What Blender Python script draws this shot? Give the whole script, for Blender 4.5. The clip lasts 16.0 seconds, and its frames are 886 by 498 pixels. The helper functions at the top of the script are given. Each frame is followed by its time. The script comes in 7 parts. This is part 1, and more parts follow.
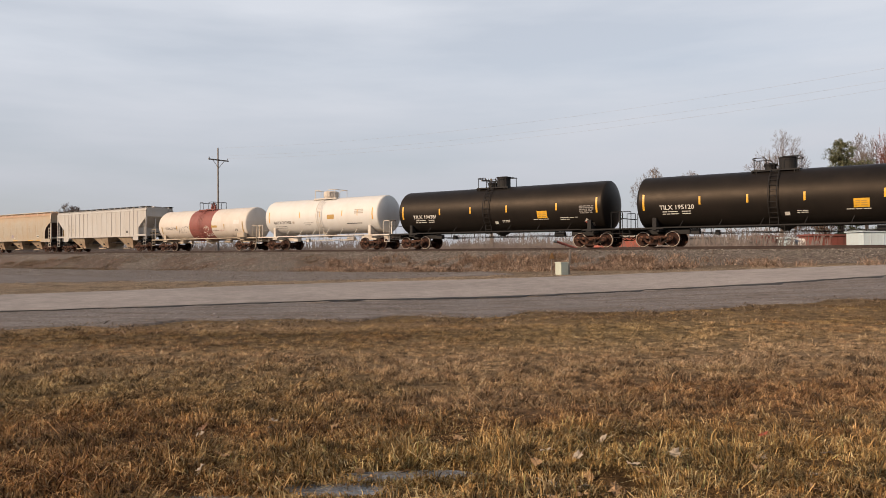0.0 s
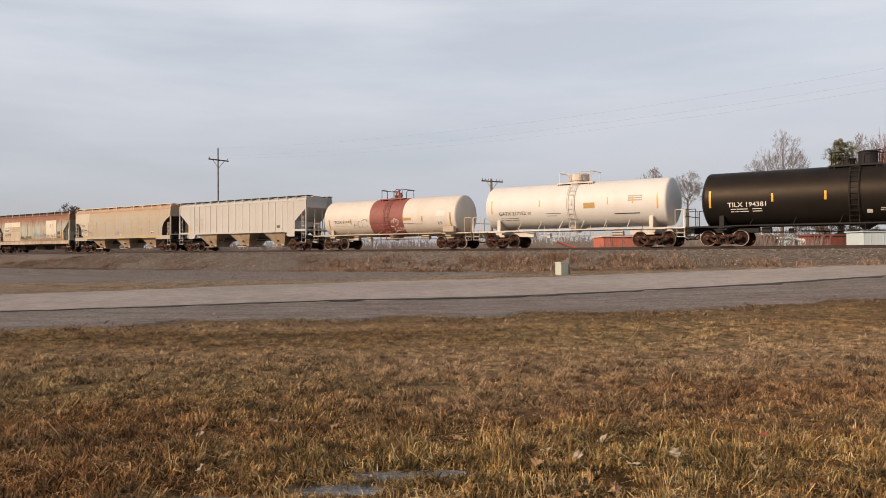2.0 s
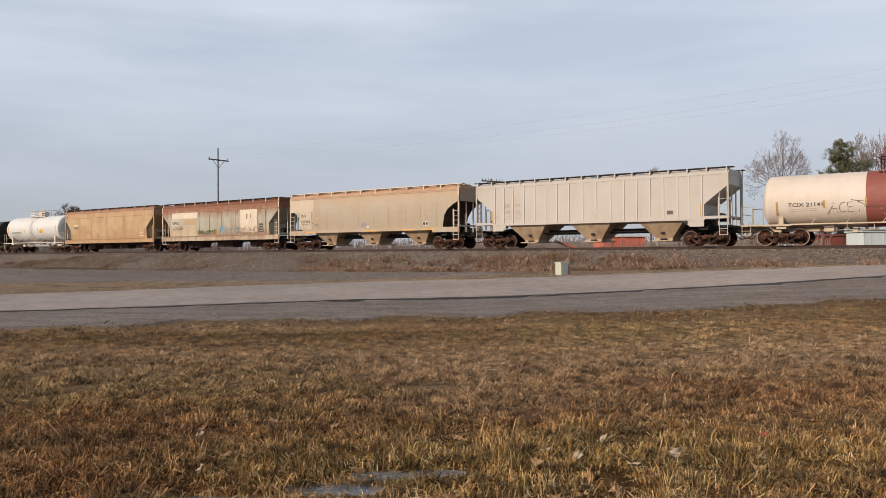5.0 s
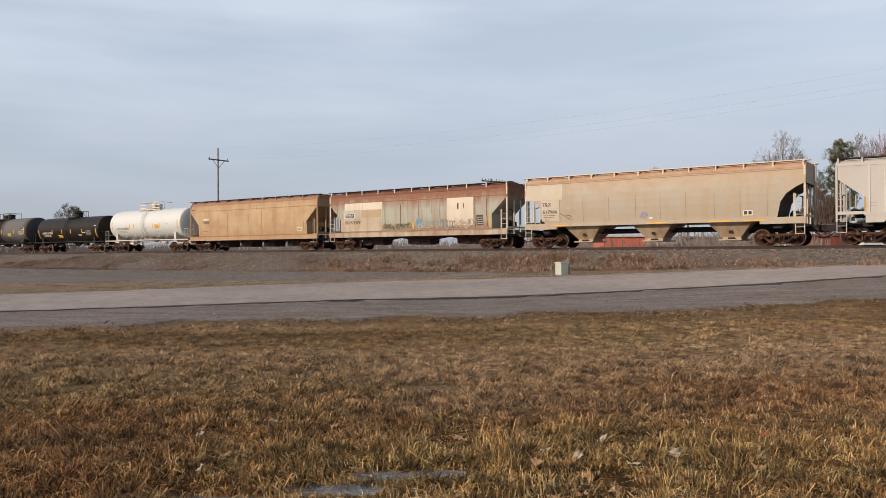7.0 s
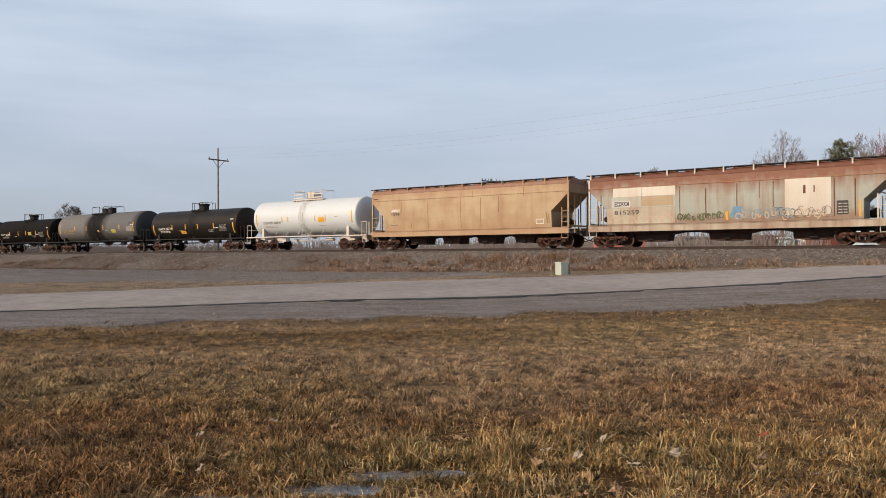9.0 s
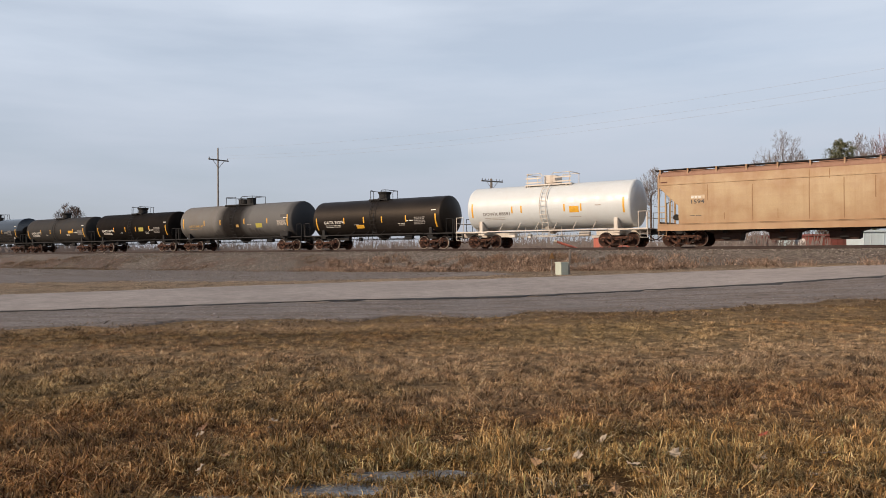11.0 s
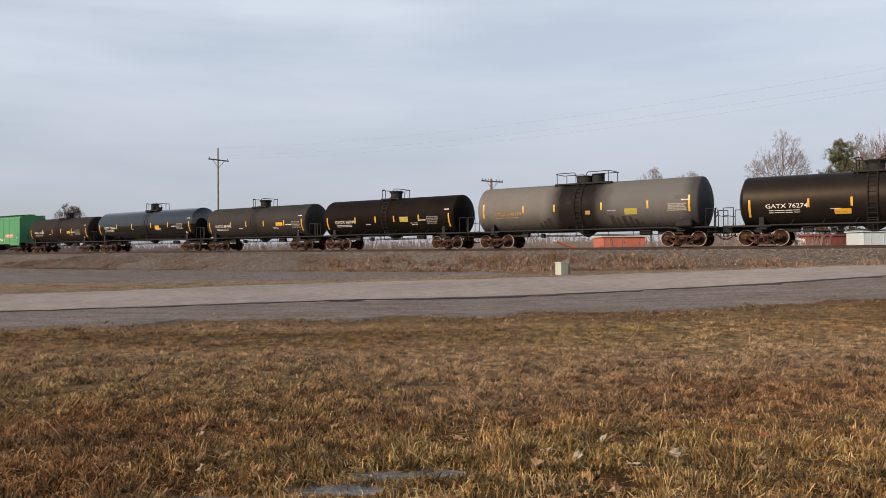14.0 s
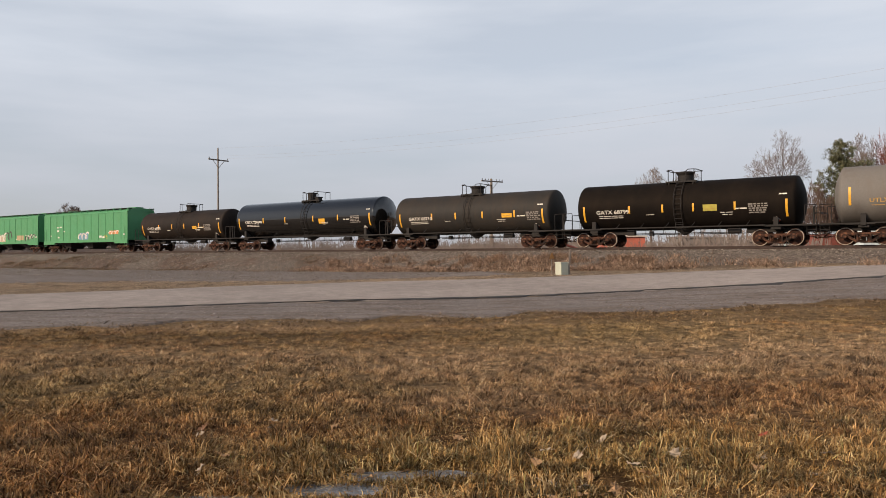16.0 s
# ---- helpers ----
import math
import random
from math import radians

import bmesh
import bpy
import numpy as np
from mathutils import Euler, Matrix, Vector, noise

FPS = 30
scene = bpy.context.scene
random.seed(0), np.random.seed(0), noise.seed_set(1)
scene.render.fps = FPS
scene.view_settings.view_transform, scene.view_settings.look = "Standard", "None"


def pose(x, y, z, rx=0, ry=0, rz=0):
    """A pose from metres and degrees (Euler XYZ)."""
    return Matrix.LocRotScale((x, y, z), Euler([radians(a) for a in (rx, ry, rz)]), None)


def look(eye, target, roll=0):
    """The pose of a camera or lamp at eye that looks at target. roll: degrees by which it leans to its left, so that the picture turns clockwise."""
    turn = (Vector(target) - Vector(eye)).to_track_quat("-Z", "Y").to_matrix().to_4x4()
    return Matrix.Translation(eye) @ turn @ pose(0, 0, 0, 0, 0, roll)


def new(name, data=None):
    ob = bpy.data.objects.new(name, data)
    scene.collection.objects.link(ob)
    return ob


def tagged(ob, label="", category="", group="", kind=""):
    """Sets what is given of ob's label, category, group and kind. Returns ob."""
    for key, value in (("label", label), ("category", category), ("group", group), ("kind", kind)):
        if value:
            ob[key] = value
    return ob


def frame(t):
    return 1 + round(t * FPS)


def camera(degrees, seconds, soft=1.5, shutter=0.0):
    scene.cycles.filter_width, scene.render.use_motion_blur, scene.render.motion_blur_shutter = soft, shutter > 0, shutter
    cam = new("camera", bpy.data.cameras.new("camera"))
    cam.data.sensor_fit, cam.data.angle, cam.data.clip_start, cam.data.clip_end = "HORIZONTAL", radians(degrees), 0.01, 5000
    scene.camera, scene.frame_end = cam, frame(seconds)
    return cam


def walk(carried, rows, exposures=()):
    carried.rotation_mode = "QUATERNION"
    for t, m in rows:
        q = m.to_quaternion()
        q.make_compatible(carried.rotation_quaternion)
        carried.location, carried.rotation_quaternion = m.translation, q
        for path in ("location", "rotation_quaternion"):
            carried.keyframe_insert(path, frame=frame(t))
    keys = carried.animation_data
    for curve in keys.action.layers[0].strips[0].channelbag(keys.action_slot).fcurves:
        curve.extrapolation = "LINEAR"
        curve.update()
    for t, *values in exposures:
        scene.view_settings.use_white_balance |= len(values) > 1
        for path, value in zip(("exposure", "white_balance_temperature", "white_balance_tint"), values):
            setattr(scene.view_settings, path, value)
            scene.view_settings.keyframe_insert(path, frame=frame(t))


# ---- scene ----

# ---------- camera ----------
CAM_Z = 1.55
cam = camera(61.2, 16.0, soft=0.85)
EYE = pose(0, 0, CAM_Z, 90.30, 0, 0) @ pose(0, 0, 0, 0, 0, -0.30)
walk(cam, [(0.0, EYE), (16.0, EYE)], [(0.0, 0.0, 6700, 11), (2.0, 0.0, 6750, 11.5), (4.0, -0.02, 6500, 10.5), (6.5, -0.05, 6200, 9), (8.0, -0.05, 6250, 9), (9.0, -0.05, 6050, 8),
      (11.5, -0.05, 6250, 9.5), (13.0, 0.0, 6250, 9.5), (15.0, 0.0, 6550, 10.5), (16.0, 0.0, 6600, 10.5)])

# ---------- world and sun ----------
SUN_AZ, SUN_EL = 238.0, 25.0     # degrees from +y clockwise; height
world = bpy.data.worlds.new("sky")
scene.world = world
world.use_nodes = True
wt = world.node_tree
wt.nodes.clear()
sky = wt.nodes.new("ShaderNodeTexSky")
sky.sky_type, sky.sun_disc = "NISHITA", False
sky.sun_elevation, sky.sun_rotation = radians(SUN_EL), radians(SUN_AZ)
sky.air_density, sky.dust_density, sky.ozone_density = 1.0, 1.5, 1.5
w_tc = wt.nodes.new("ShaderNodeTexCoord")
w_map = wt.nodes.new("ShaderNodeMapping")
w_map.inputs["Scale"].default_value = (1.3, 1.3, 8.0)
w_map.inputs["Rotation"].default_value = (0, radians(3), radians(20))
w_noise = wt.nodes.new("ShaderNodeTexNoise")
w_noise.inputs["Scale"].default_value = 1.7
w_noise.inputs["Detail"].default_value = 6
w_ramp = wt.nodes.new("ShaderNodeValToRGB")
w_ramp.color_ramp.elements[0].position, w_ramp.color_ramp.elements[0].color = 0.36, (0.72, 0.72, 0.72, 1)
w_ramp.color_ramp.elements[1].position, w_ramp.color_ramp.elements[1].color = 0.64, (1.0, 1.0, 1.0, 1)
w_mix = wt.nodes.new("ShaderNodeMix")
w_mix.data_type = "RGBA"
w_bg = wt.nodes.new("ShaderNodeBackground")
w_bg.inputs["Strength"].default_value = 0.10
w_out = wt.nodes.new("ShaderNodeOutputWorld")
wt.links.new(w_tc.outputs["Generated"], w_map.inputs["Vector"])
wt.links.new(w_map.outputs[0], w_noise.inputs["Vector"])
wt.links.new(w_noise.outputs[0], w_ramp.inputs[0])
# the haze thins towards the zenith
w_sep = wt.nodes.new("ShaderNodeSeparateXYZ")
wt.links.new(w_tc.outputs["Generated"], w_sep.inputs[0])
w_high = wt.nodes.new("ShaderNodeMapRange")
w_high.interpolation_type = "SMOOTHSTEP"
for k, v in (("From Min", 0.30), ("From Max", 0.85), ("To Min", 1.0), ("To Max", 0.15)):
    w_high.inputs[k].default_value = v
wt.links.new(w_sep.outputs[2], w_high.inputs[0])
# dull, slightly rosy haze low over the horizon
w_low = wt.nodes.new("ShaderNodeValToRGB")
w_low.color_ramp.elements[0].position, w_low.color_ramp.elements[0].color = 0.02, (0.515, 0.535, 0.595, 1)
w_low.color_ramp.elements[1].position, w_low.color_ramp.elements[1].color = 0.24, (0.675, 0.728, 0.815, 1)
w_ten = wt.nodes.new("ShaderNodeVectorMath")
w_ten.operation = "SCALE"
w_ten.inputs["Scale"].default_value = 10.0
wt.links.new(w_sep.outputs[2], w_low.inputs[0])
wt.links.new(w_low.outputs[0], w_ten.inputs[0])
wt.links.new(w_ten.outputs[0], w_mix.inputs[7])
w_mul = wt.nodes.new("ShaderNodeMath")
w_mul.operation = "MULTIPLY"
wt.links.new(w_ramp.outputs[0], w_mul.inputs[0])
wt.links.new(w_high.outputs[0], w_mul.inputs[1])
wt.links.new(w_mul.outputs[0], w_mix.inputs[0])
wt.links.new(sky.outputs[0], w_mix.inputs[6])
wt.links.new(w_mix.outputs[2], w_bg.inputs[0])
wt.links.new(w_bg.outputs[0], w_out.inputs[0])

sun_data = bpy.data.lights.new("sun", "SUN")
sun_data.energy, sun_data.angle, sun_data.color = 4.6, radians(0.8), (1.0, 0.78, 0.58)
sun = new("sun", sun_data)
_az, _el = radians(SUN_AZ), radians(SUN_EL)
SUN_DIR = Vector((math.sin(_az) * math.cos(_el), math.cos(_az) * math.cos(_el), math.sin(_el)))
sun.matrix_world = look(SUN_DIR * 60, (0, 0, 0))

# ---------- plan ----------
BETA = radians(54.84)            # between the view and the track
SB, CB = math.sin(BETA), math.cos(BETA)
TRACK_Q = 44.17 + 0.75           # the track's centre line from the camera
RAIL_Z = 1.85
TRACK_RZ = math.degrees(BETA) - 90
EX, EY = 0.974, 0.225            # the road's direction
SPEED = 11.042


def on_track(s, dq=0.0, z=0.0):
    """World place of a point s along the track and dq beyond its centre line."""
    q = TRACK_Q + dq
    return Vector((s * SB + q * CB, -s * CB + q * SB, z))


def track_pose(s, z=RAIL_Z):
    p = on_track(s)
    return pose(p.x, p.y, z, 0, 0, TRACK_RZ)


def sstep(a, b, v):
    t = np.clip((v - a) / (b - a), 0, 1)
    return t * t * (3 - 2 * t)


def ground_z(x, y):
    """Height of the ground, gently rising to the road crossing."""
    x, y = np.asarray(x, float), np.asarray(y, float)
    a, b = EX * x + EY * y, -EY * x + EX * y
    z = 0.05 * sstep(10, 30, y) + 0.8 * sstep(5, 30, a) * sstep(6, 24, b) + 0.15 * sstep(20, 32, b)
    z = z + 0.13 * np.exp(-((a - 7) / 8) ** 2) * sstep(22, 31, b)
    q = x * CB + y * SB
    z = z + (1.0 - z) * sstep(46, 56, q)
    return z


def ab(a, b):
    """World x, y of a place a along the road and b across it."""
    return a * EX - b * EY, a * EY + b * EX


# ---------- mesh helpers ----------
def link(name, bm, mats, parent=None, label="", smooth=False):
    me = bpy.data.meshes.new(name)
    bm.to_mesh(me)
    bm.free()
    for m in (mats if isinstance(mats, (list, tuple)) else [mats]):
        me.materials.append(m)
    if smooth:
        me.shade_smooth()
    ob = new(name, me)
    ob.parent = parent
    if label:
        ob["label"] = label
    return ob


def part(name, bm, material, parent, label="", smooth=False):
    return link(name, bm, material, parent, label, smooth)


def share(name, me, parent, m=None, label=""):
    ob = new(name, me)
    ob.parent = parent
    if m is not None:
        ob.matrix_basis = m
    if label:
        ob["label"] = label
    return ob


def thing(name, m, label, category, group=""):
    ob = new(name)
    ob.empty_display_size = 0.3
    ob.matrix_basis = m
    return tagged(ob, label, category, group)


def box(bm, c, d, mi=0, turn=None, bevel=0.0):
    """A block of size d round c, turned by a Matrix."""
    r = bmesh.ops.create_cube(bm, size=1.0)
    vs = r["verts"]
    m = Matrix.Translation(c) @ (turn.to_4x4() if turn is not None else Matrix()) @ Matrix.Diagonal((*d, 1))
    bmesh.ops.transform(bm, matrix=m, verts=vs)
    fs = {f for v in vs for f in v.link_faces}
    for f in fs:
        f.material_index = mi
    if bevel:
        es = list({e for v in vs for e in v.link_edges})
        bmesh.ops.bevel(bm, geom=es, offset=bevel, segments=1, affect="EDGES", material=-1)
    return vs


def rod(bm, p, q, r, seg=8, mi=0, r2=None):
    """A round bar from p to q."""
    p, q = Vector(p), Vector(q)
    d = q - p
    m = Matrix.Translation((p + q) / 2) @ d.to_track_quat("Z", "Y").to_matrix().to_4x4()
    out = bmesh.ops.create_cone(bm, cap_ends=True, segments=seg, radius1=r, radius2=r if r2 is None else r2, depth=d.length, matrix=m)
    for v in out["verts"]:
        for f in v.link_faces:
            f.material_index = mi
    return out["verts"]


def pipe(bm, pts, r, seg=6, mi=0):
    for p, q in zip(pts, pts[1:]):
        rod(bm, p, q, r, seg, mi)


def beam(bm, p, q, w, h, mi=0):
    """A flat bar from p to q; w across, h in the upright sense."""
    p, q = Vector(p), Vector(q)
    d = q - p
    x = d.normalized()
    up = Vector((0, 0, 1)) if abs(x.z) < 0.95 else Vector((1, 0, 0))
    y = up.cross(x).normalized()
    z = x.cross(y)
    box(bm, (p + q) / 2, (d.length, w, h), mi, Matrix((x, y, z)).transposed())


def lathe(bm, prof, axis="y", seg=24, mi=0, mis=None, centre=(0, 0, 0), close=False):
    """Turns the profile (along, radius) round an axis."""
    rings = []
    c = Vector(centre)
    for u, r in prof:
        ring = []
        for i in range(seg):
            w = 2 * math.pi * i / seg
            if axis == "x":
                p = (u, r * math.sin(w), r * math.cos(w))
            elif axis == "y":
                p = (r * math.cos(w), u, r * math.sin(w))
            else:
                p = (r * math.cos(w), r * math.sin(w), u)
            ring.append(bm.verts.new(c + Vector(p)))
        rings.append(ring)
    for k in range(len(rings) - 1):
        for i in range(seg):
            j = (i + 1) % seg
            f = bm.faces.new((rings[k][i], rings[k][j], rings[k + 1][j], rings[k + 1][i]))
            f.material_index = mis[k] if mis else mi
    for ring in ((rings[0], rings[-1]) if not close else ()):
        f = bm.faces.new(ring)
        f.material_index = mi
    return rings


def prism(bm, poly, y0, y1, mi=0):
    """Extrudes a polygon of (x, z) from y0 to y1."""
    a = [bm.verts.new((x, y0, z)) for x, z in poly]
    b = [bm.verts.new((x, y1, z)) for x, z in poly]
    fs = [bm.faces.new(a), bm.faces.new(b[::-1])]
    n = len(poly)
    for i in range(n):
        fs.append(bm.faces.new((a[i], b[i], b[(i + 1) % n], a[(i + 1) % n])))
    for f in fs:
        f.material_index = mi
    bmesh.ops.recalc_face_normals(bm, faces=fs)
    return fs


def grid_mesh(name, co, nu, nv, mats, parent=None, smooth=True):
    """A sheet from an array of nu x nv places."""
    idx = np.arange(nu * nv).reshape(nu, nv)
    quads = np.stack([idx[:-1, :-1], idx[1:, :-1], idx[1:, 1:], idx[:-1, 1:]], -1).reshape(-1, 4)
    me = bpy.data.meshes.new(name)
    me.from_pydata(np.asarray(co).reshape(-1, 3).tolist(), [], quads.tolist())
    for m in (mats if isinstance(mats, (list, tuple)) else [mats]):
        me.materials.append(m)
    if smooth:
        me.shade_smooth()
    ob = new(name, me)
    ob.parent = parent
    return ob


# ---------- materials ----------
def mat(name, rough=0.6, metal=0.0):
    m = bpy.data.materials.new(name)
    m.use_nodes = True
    b = m.node_tree.nodes["Principled BSDF"]
    b.inputs["Roughness"].default_value, b.inputs["Metallic"].default_value = rough, metal
    return m, m.node_tree, b


def n_noise(t, scale, detail=5, stretch=(1, 1, 1), coord="Object", rough=0.55):
    tc = t.nodes.new("ShaderNodeTexCoord")
    mp = t.nodes.new("ShaderNodeMapping")
    mp.inputs["Scale"].default_value = stretch
    nz = t.nodes.new("ShaderNodeTexNoise")
    nz.inputs["Scale"].default_value, nz.inputs["Detail"].default_value = scale, detail
    nz.inputs["Roughness"].default_value = rough
    t.links.new(tc.outputs[coord], mp.inputs[0])
    t.links.new(mp.outputs[0], nz.inputs["Vector"])
    return nz.outputs[0]


def n_ramp(t, src, stops):
    r = t.nodes.new("ShaderNodeValToRGB")
    e = r.color_ramp.elements
    while len(e) < len(stops):
        e.new(0.5)
    for k, (p, c) in zip(e, stops):
        k.position = p
        k.color = (*c, 1) if not isinstance(c, (int, float)) else (c, c, c, 1)
    t.links.new(src, r.inputs[0])
    return r.outputs[0]


def n_mix(t, fac, a, b, how="MIX"):
    m = t.nodes.new("ShaderNodeMix")
    m.data_type, m.blend_type = "RGBA", how
    for k, v in ((0, fac), (6, a), (7, b)):
        sock = m.inputs[k]
        if isinstance(v, (int, float)):
            sock.default_value = v if k == 0 else (v, v, v, 1)
        elif isinstance(v, (tuple, list)):
            sock.default_value = (*v, 1)
        else:
            t.links.new(v, sock)
    return m.outputs[2]


def n_bump(t, b, src, strength=0.3, dist=0.02):
    n = t.nodes.new("ShaderNodeBump")
    n.inputs["Strength"].default_value, n.inputs["Distance"].default_value = strength, dist
    t.links.new(src, n.inputs["Height"])
    t.links.new(n.outputs[0], b.inputs["Normal"])


def n_band(t, axis, lo, hi, wobble=0.0, stretch=(1, 1, 1)):
    """0 to 1 as the object's own coordinate goes from lo to hi, with an uneven border."""
    tc = t.nodes.new("ShaderNodeTexCoord")
    sp = t.nodes.new("ShaderNodeSeparateXYZ")
    t.links.new(tc.outputs["Object"], sp.inputs[0])
    src = sp.outputs[axis]
    if wobble:
        ad = t.nodes.new("ShaderNodeMath")
        ad.operation = "MULTIPLY_ADD"
        t.links.new(n_noise(t, 1.0, 6, stretch), ad.inputs[0])
        ad.inputs[1].default_value = 2 * wobble
        sb = t.nodes.new("ShaderNodeMath")
        sb.operation = "SUBTRACT"
        t.links.new(src, sb.inputs[0])
        sb.inputs[1].default_value = wobble
        t.links.new(sb.outputs[0], ad.inputs[2])
        src = ad.outputs[0]
    mr = t.nodes.new("ShaderNodeMapRange")
    mr.inputs["From Min"].default_value, mr.inputs["From Max"].default_value = lo, hi
    t.links.new(src, mr.inputs[0])
    return mr.outputs[0]


def n_math(t, how, a, b):
    m = t.nodes.new("ShaderNodeMath")
    m.operation = how
    for k, v in ((0, a), (1, b)):
        if isinstance(v, (int, float)):
            m.inputs[k].default_value = v
        else:
            t.links.new(v, m.inputs[k])
    return m.outputs[0]


def paint(name, colour, dirt=(0.16, 0.11, 0.07), amount=0.35, rough=0.5, streak=0.5, bump=0.05, grain=0.12, washes=(), spec=0.5, tint=None):
    """Weathered paint: dirt in patches and in streaks that run down. washes: (axis, from, to, wobble, colour, strength)."""
    m, t, b = mat(name, rough)
    patch = n_ramp(t, n_noise(t, 0.55, 7), [(0.42, 0.0), (0.75, 1.0)])
    run = n_ramp(t, n_noise(t, 1.0, 6, (2.6, 2.6, 0.16)), [(0.45, 0.0), (0.72, 1.0)])
    fine = n_ramp(t, n_noise(t, 14, 6), [(0.3, 1.0 - grain), (0.7, 1.0)])
    c = n_mix(t, 1.0, colour, fine, "MULTIPLY")
    mul = t.nodes.new("ShaderNodeMath")
    mul.operation = "MULTIPLY"
    mul.inputs[1].default_value = amount
    t.links.new(patch, mul.inputs[0])
    c = n_mix(t, mul.outputs[0], c, dirt)
    mu2 = t.nodes.new("ShaderNodeMath")
    mu2.operation = "MULTIPLY"
    mu2.inputs[1].default_value = streak
    t.links.new(run, mu2.inputs[0])
    c = n_mix(t, mu2.outputs[0], c, dirt)
    for axis, lo, hi, wob, col, strength in washes:
        c = n_mix(t, n_math(t, "MULTIPLY", n_band(t, axis, lo, hi, wob, (1.6, 1.6, 0.22)), strength), c, col)
    t.links.new(c, b.inputs["Base Color"])
    rr = n_ramp(t, n_noise(t, 3, 5), [(0.3, max(rough - 0.1, 0)), (0.7, min(rough + 0.15, 1))] if bump else [(0.3, max(rough - 0.02, 0)), (0.7, rough + 0.04)])
    t.links.new(rr, b.inputs["Roughness"])
    b.inputs["Specular IOR Level"].default_value = spec
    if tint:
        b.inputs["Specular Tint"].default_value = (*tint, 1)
    if bump:
        n_bump(t, b, n_noise(t, 1.6, 4), bump, 0.05)
    return m


def plain(name, colour, rough=0.6, metal=0.0, vary=0.25, scale=8):
    m, t, b = mat(name, rough, metal)
    c = n_mix(t, 1.0, colour, n_ramp(t, n_noise(t, scale, 6), [(0.3, 1 - vary), (0.7, 1.0 + 0 * vary)]), "MULTIPLY")
    t.links.new(c, b.inputs["Base Color"])
    return m


def speckle(name, cols, scale, rough=0.9, big=0.25, bump=0.5, dist=0.02):
    """Loose stone or soil: fine cells of several colours and large patches."""
    m, t, b = mat(name, rough)
    tc = t.nodes.new("ShaderNodeTexCoord")
    v = t.nodes.new("ShaderNodeTexVoronoi")
    v.inputs["Scale"].default_value = scale
    t.links.new(tc.outputs["Object"], v.inputs["Vector"])
    sep = t.nodes.new("ShaderNodeSeparateColor")
    t.links.new(v.outputs["Color"], sep.inputs[0])
    c = n_ramp(t, sep.outputs[0], [(i / max(len(cols) - 1, 1), k) for i, k in enumerate(cols)])
    c = n_mix(t, 1.0, c, n_ramp(t, n_noise(t, big, 7), [(0.3, 0.68), (0.7, 1.0)]), "MULTIPLY")
    c = n_mix(t, 1.0, c, n_ramp(t, n_noise(t, 2.2, 6), [(0.3, 0.72), (0.65, 1.0)]), "MULTIPLY")
    t.links.new(c, b.inputs["Base Color"])
    n_bump(t, b, v.outputs["Distance"], bump, dist)
    return m


M = {}
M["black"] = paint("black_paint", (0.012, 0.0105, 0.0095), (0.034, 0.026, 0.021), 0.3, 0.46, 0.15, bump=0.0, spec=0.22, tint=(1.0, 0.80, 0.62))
M["black_gloss"] = paint("glossy_black_paint", (0.005, 0.005, 0.005), (0.012, 0.011, 0.010), 0.15, 0.10, 0.1, bump=0.0, spec=0.9)
M["black_dull"] = paint("dull_black_paint", (0.0085, 0.0075, 0.007), (0.022, 0.016, 0.012), 0.35, 0.6, 0.3, bump=0.0, spec=0.05, tint=(1.0, 0.8, 0.6))
M["brown_black"] = paint("brown_black_paint", (0.017, 0.0135, 0.0115), (0.035, 0.023, 0.016), 0.5, 0.6, 0.4, bump=0.0, spec=0.12)
M["grey_black"] = paint("grey_black_paint", (0.027, 0.026, 0.0245), (0.045, 0.034, 0.025), 0.6, 0.62, 0.5, bump=0.0, spec=0.16)
# washes: black middle stain, right head's shade put into the colour, darker lower half
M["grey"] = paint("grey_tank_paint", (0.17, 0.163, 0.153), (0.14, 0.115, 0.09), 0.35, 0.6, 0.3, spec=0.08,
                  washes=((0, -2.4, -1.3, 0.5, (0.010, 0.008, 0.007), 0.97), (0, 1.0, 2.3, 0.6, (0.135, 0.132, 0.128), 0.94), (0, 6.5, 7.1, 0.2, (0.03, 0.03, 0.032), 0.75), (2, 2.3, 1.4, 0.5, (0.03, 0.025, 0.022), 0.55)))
M["white"] = paint("white_tank_paint", (0.63, 0.612, 0.575), (0.46, 0.36, 0.25), 0.16, 0.6, 0.12, 0.02, 0.05)
M["cool_white"] = paint("cool_white_tank_paint", (0.60, 0.625, 0.62), (0.45, 0.42, 0.36), 0.14, 0.42, 0.12, 0.02, 0.05)
M["cream"] = paint("cream_tank_paint", (0.60, 0.548, 0.485), (0.38, 0.27, 0.17), 0.22, 0.65, 0.15, 0.02, 0.06, washes=((2, 1.9, 1.1, 0.3, (0.34, 0.24, 0.15), 0.5),))
M["band"] = paint("red_band_paint", (0.25, 0.075, 0.06), (0.17, 0.07, 0.05), 0.3, 0.6, 0.35)
M["hop_white"] = paint("pale_hopper_paint", (0.445, 0.43, 0.405), (0.36, 0.27, 0.18), 0.25, 0.6, 0.2, 0.05, 0.08)
M["hop_cream"] = paint("cream_hopper_paint", (0.375, 0.33, 0.26), (0.36, 0.235, 0.12), 0.45, 0.6, 0.35, 0.05, 0.08, washes=((2, 3.5, 4.3, 0.35, (0.43, 0.26, 0.13), 0.6),))
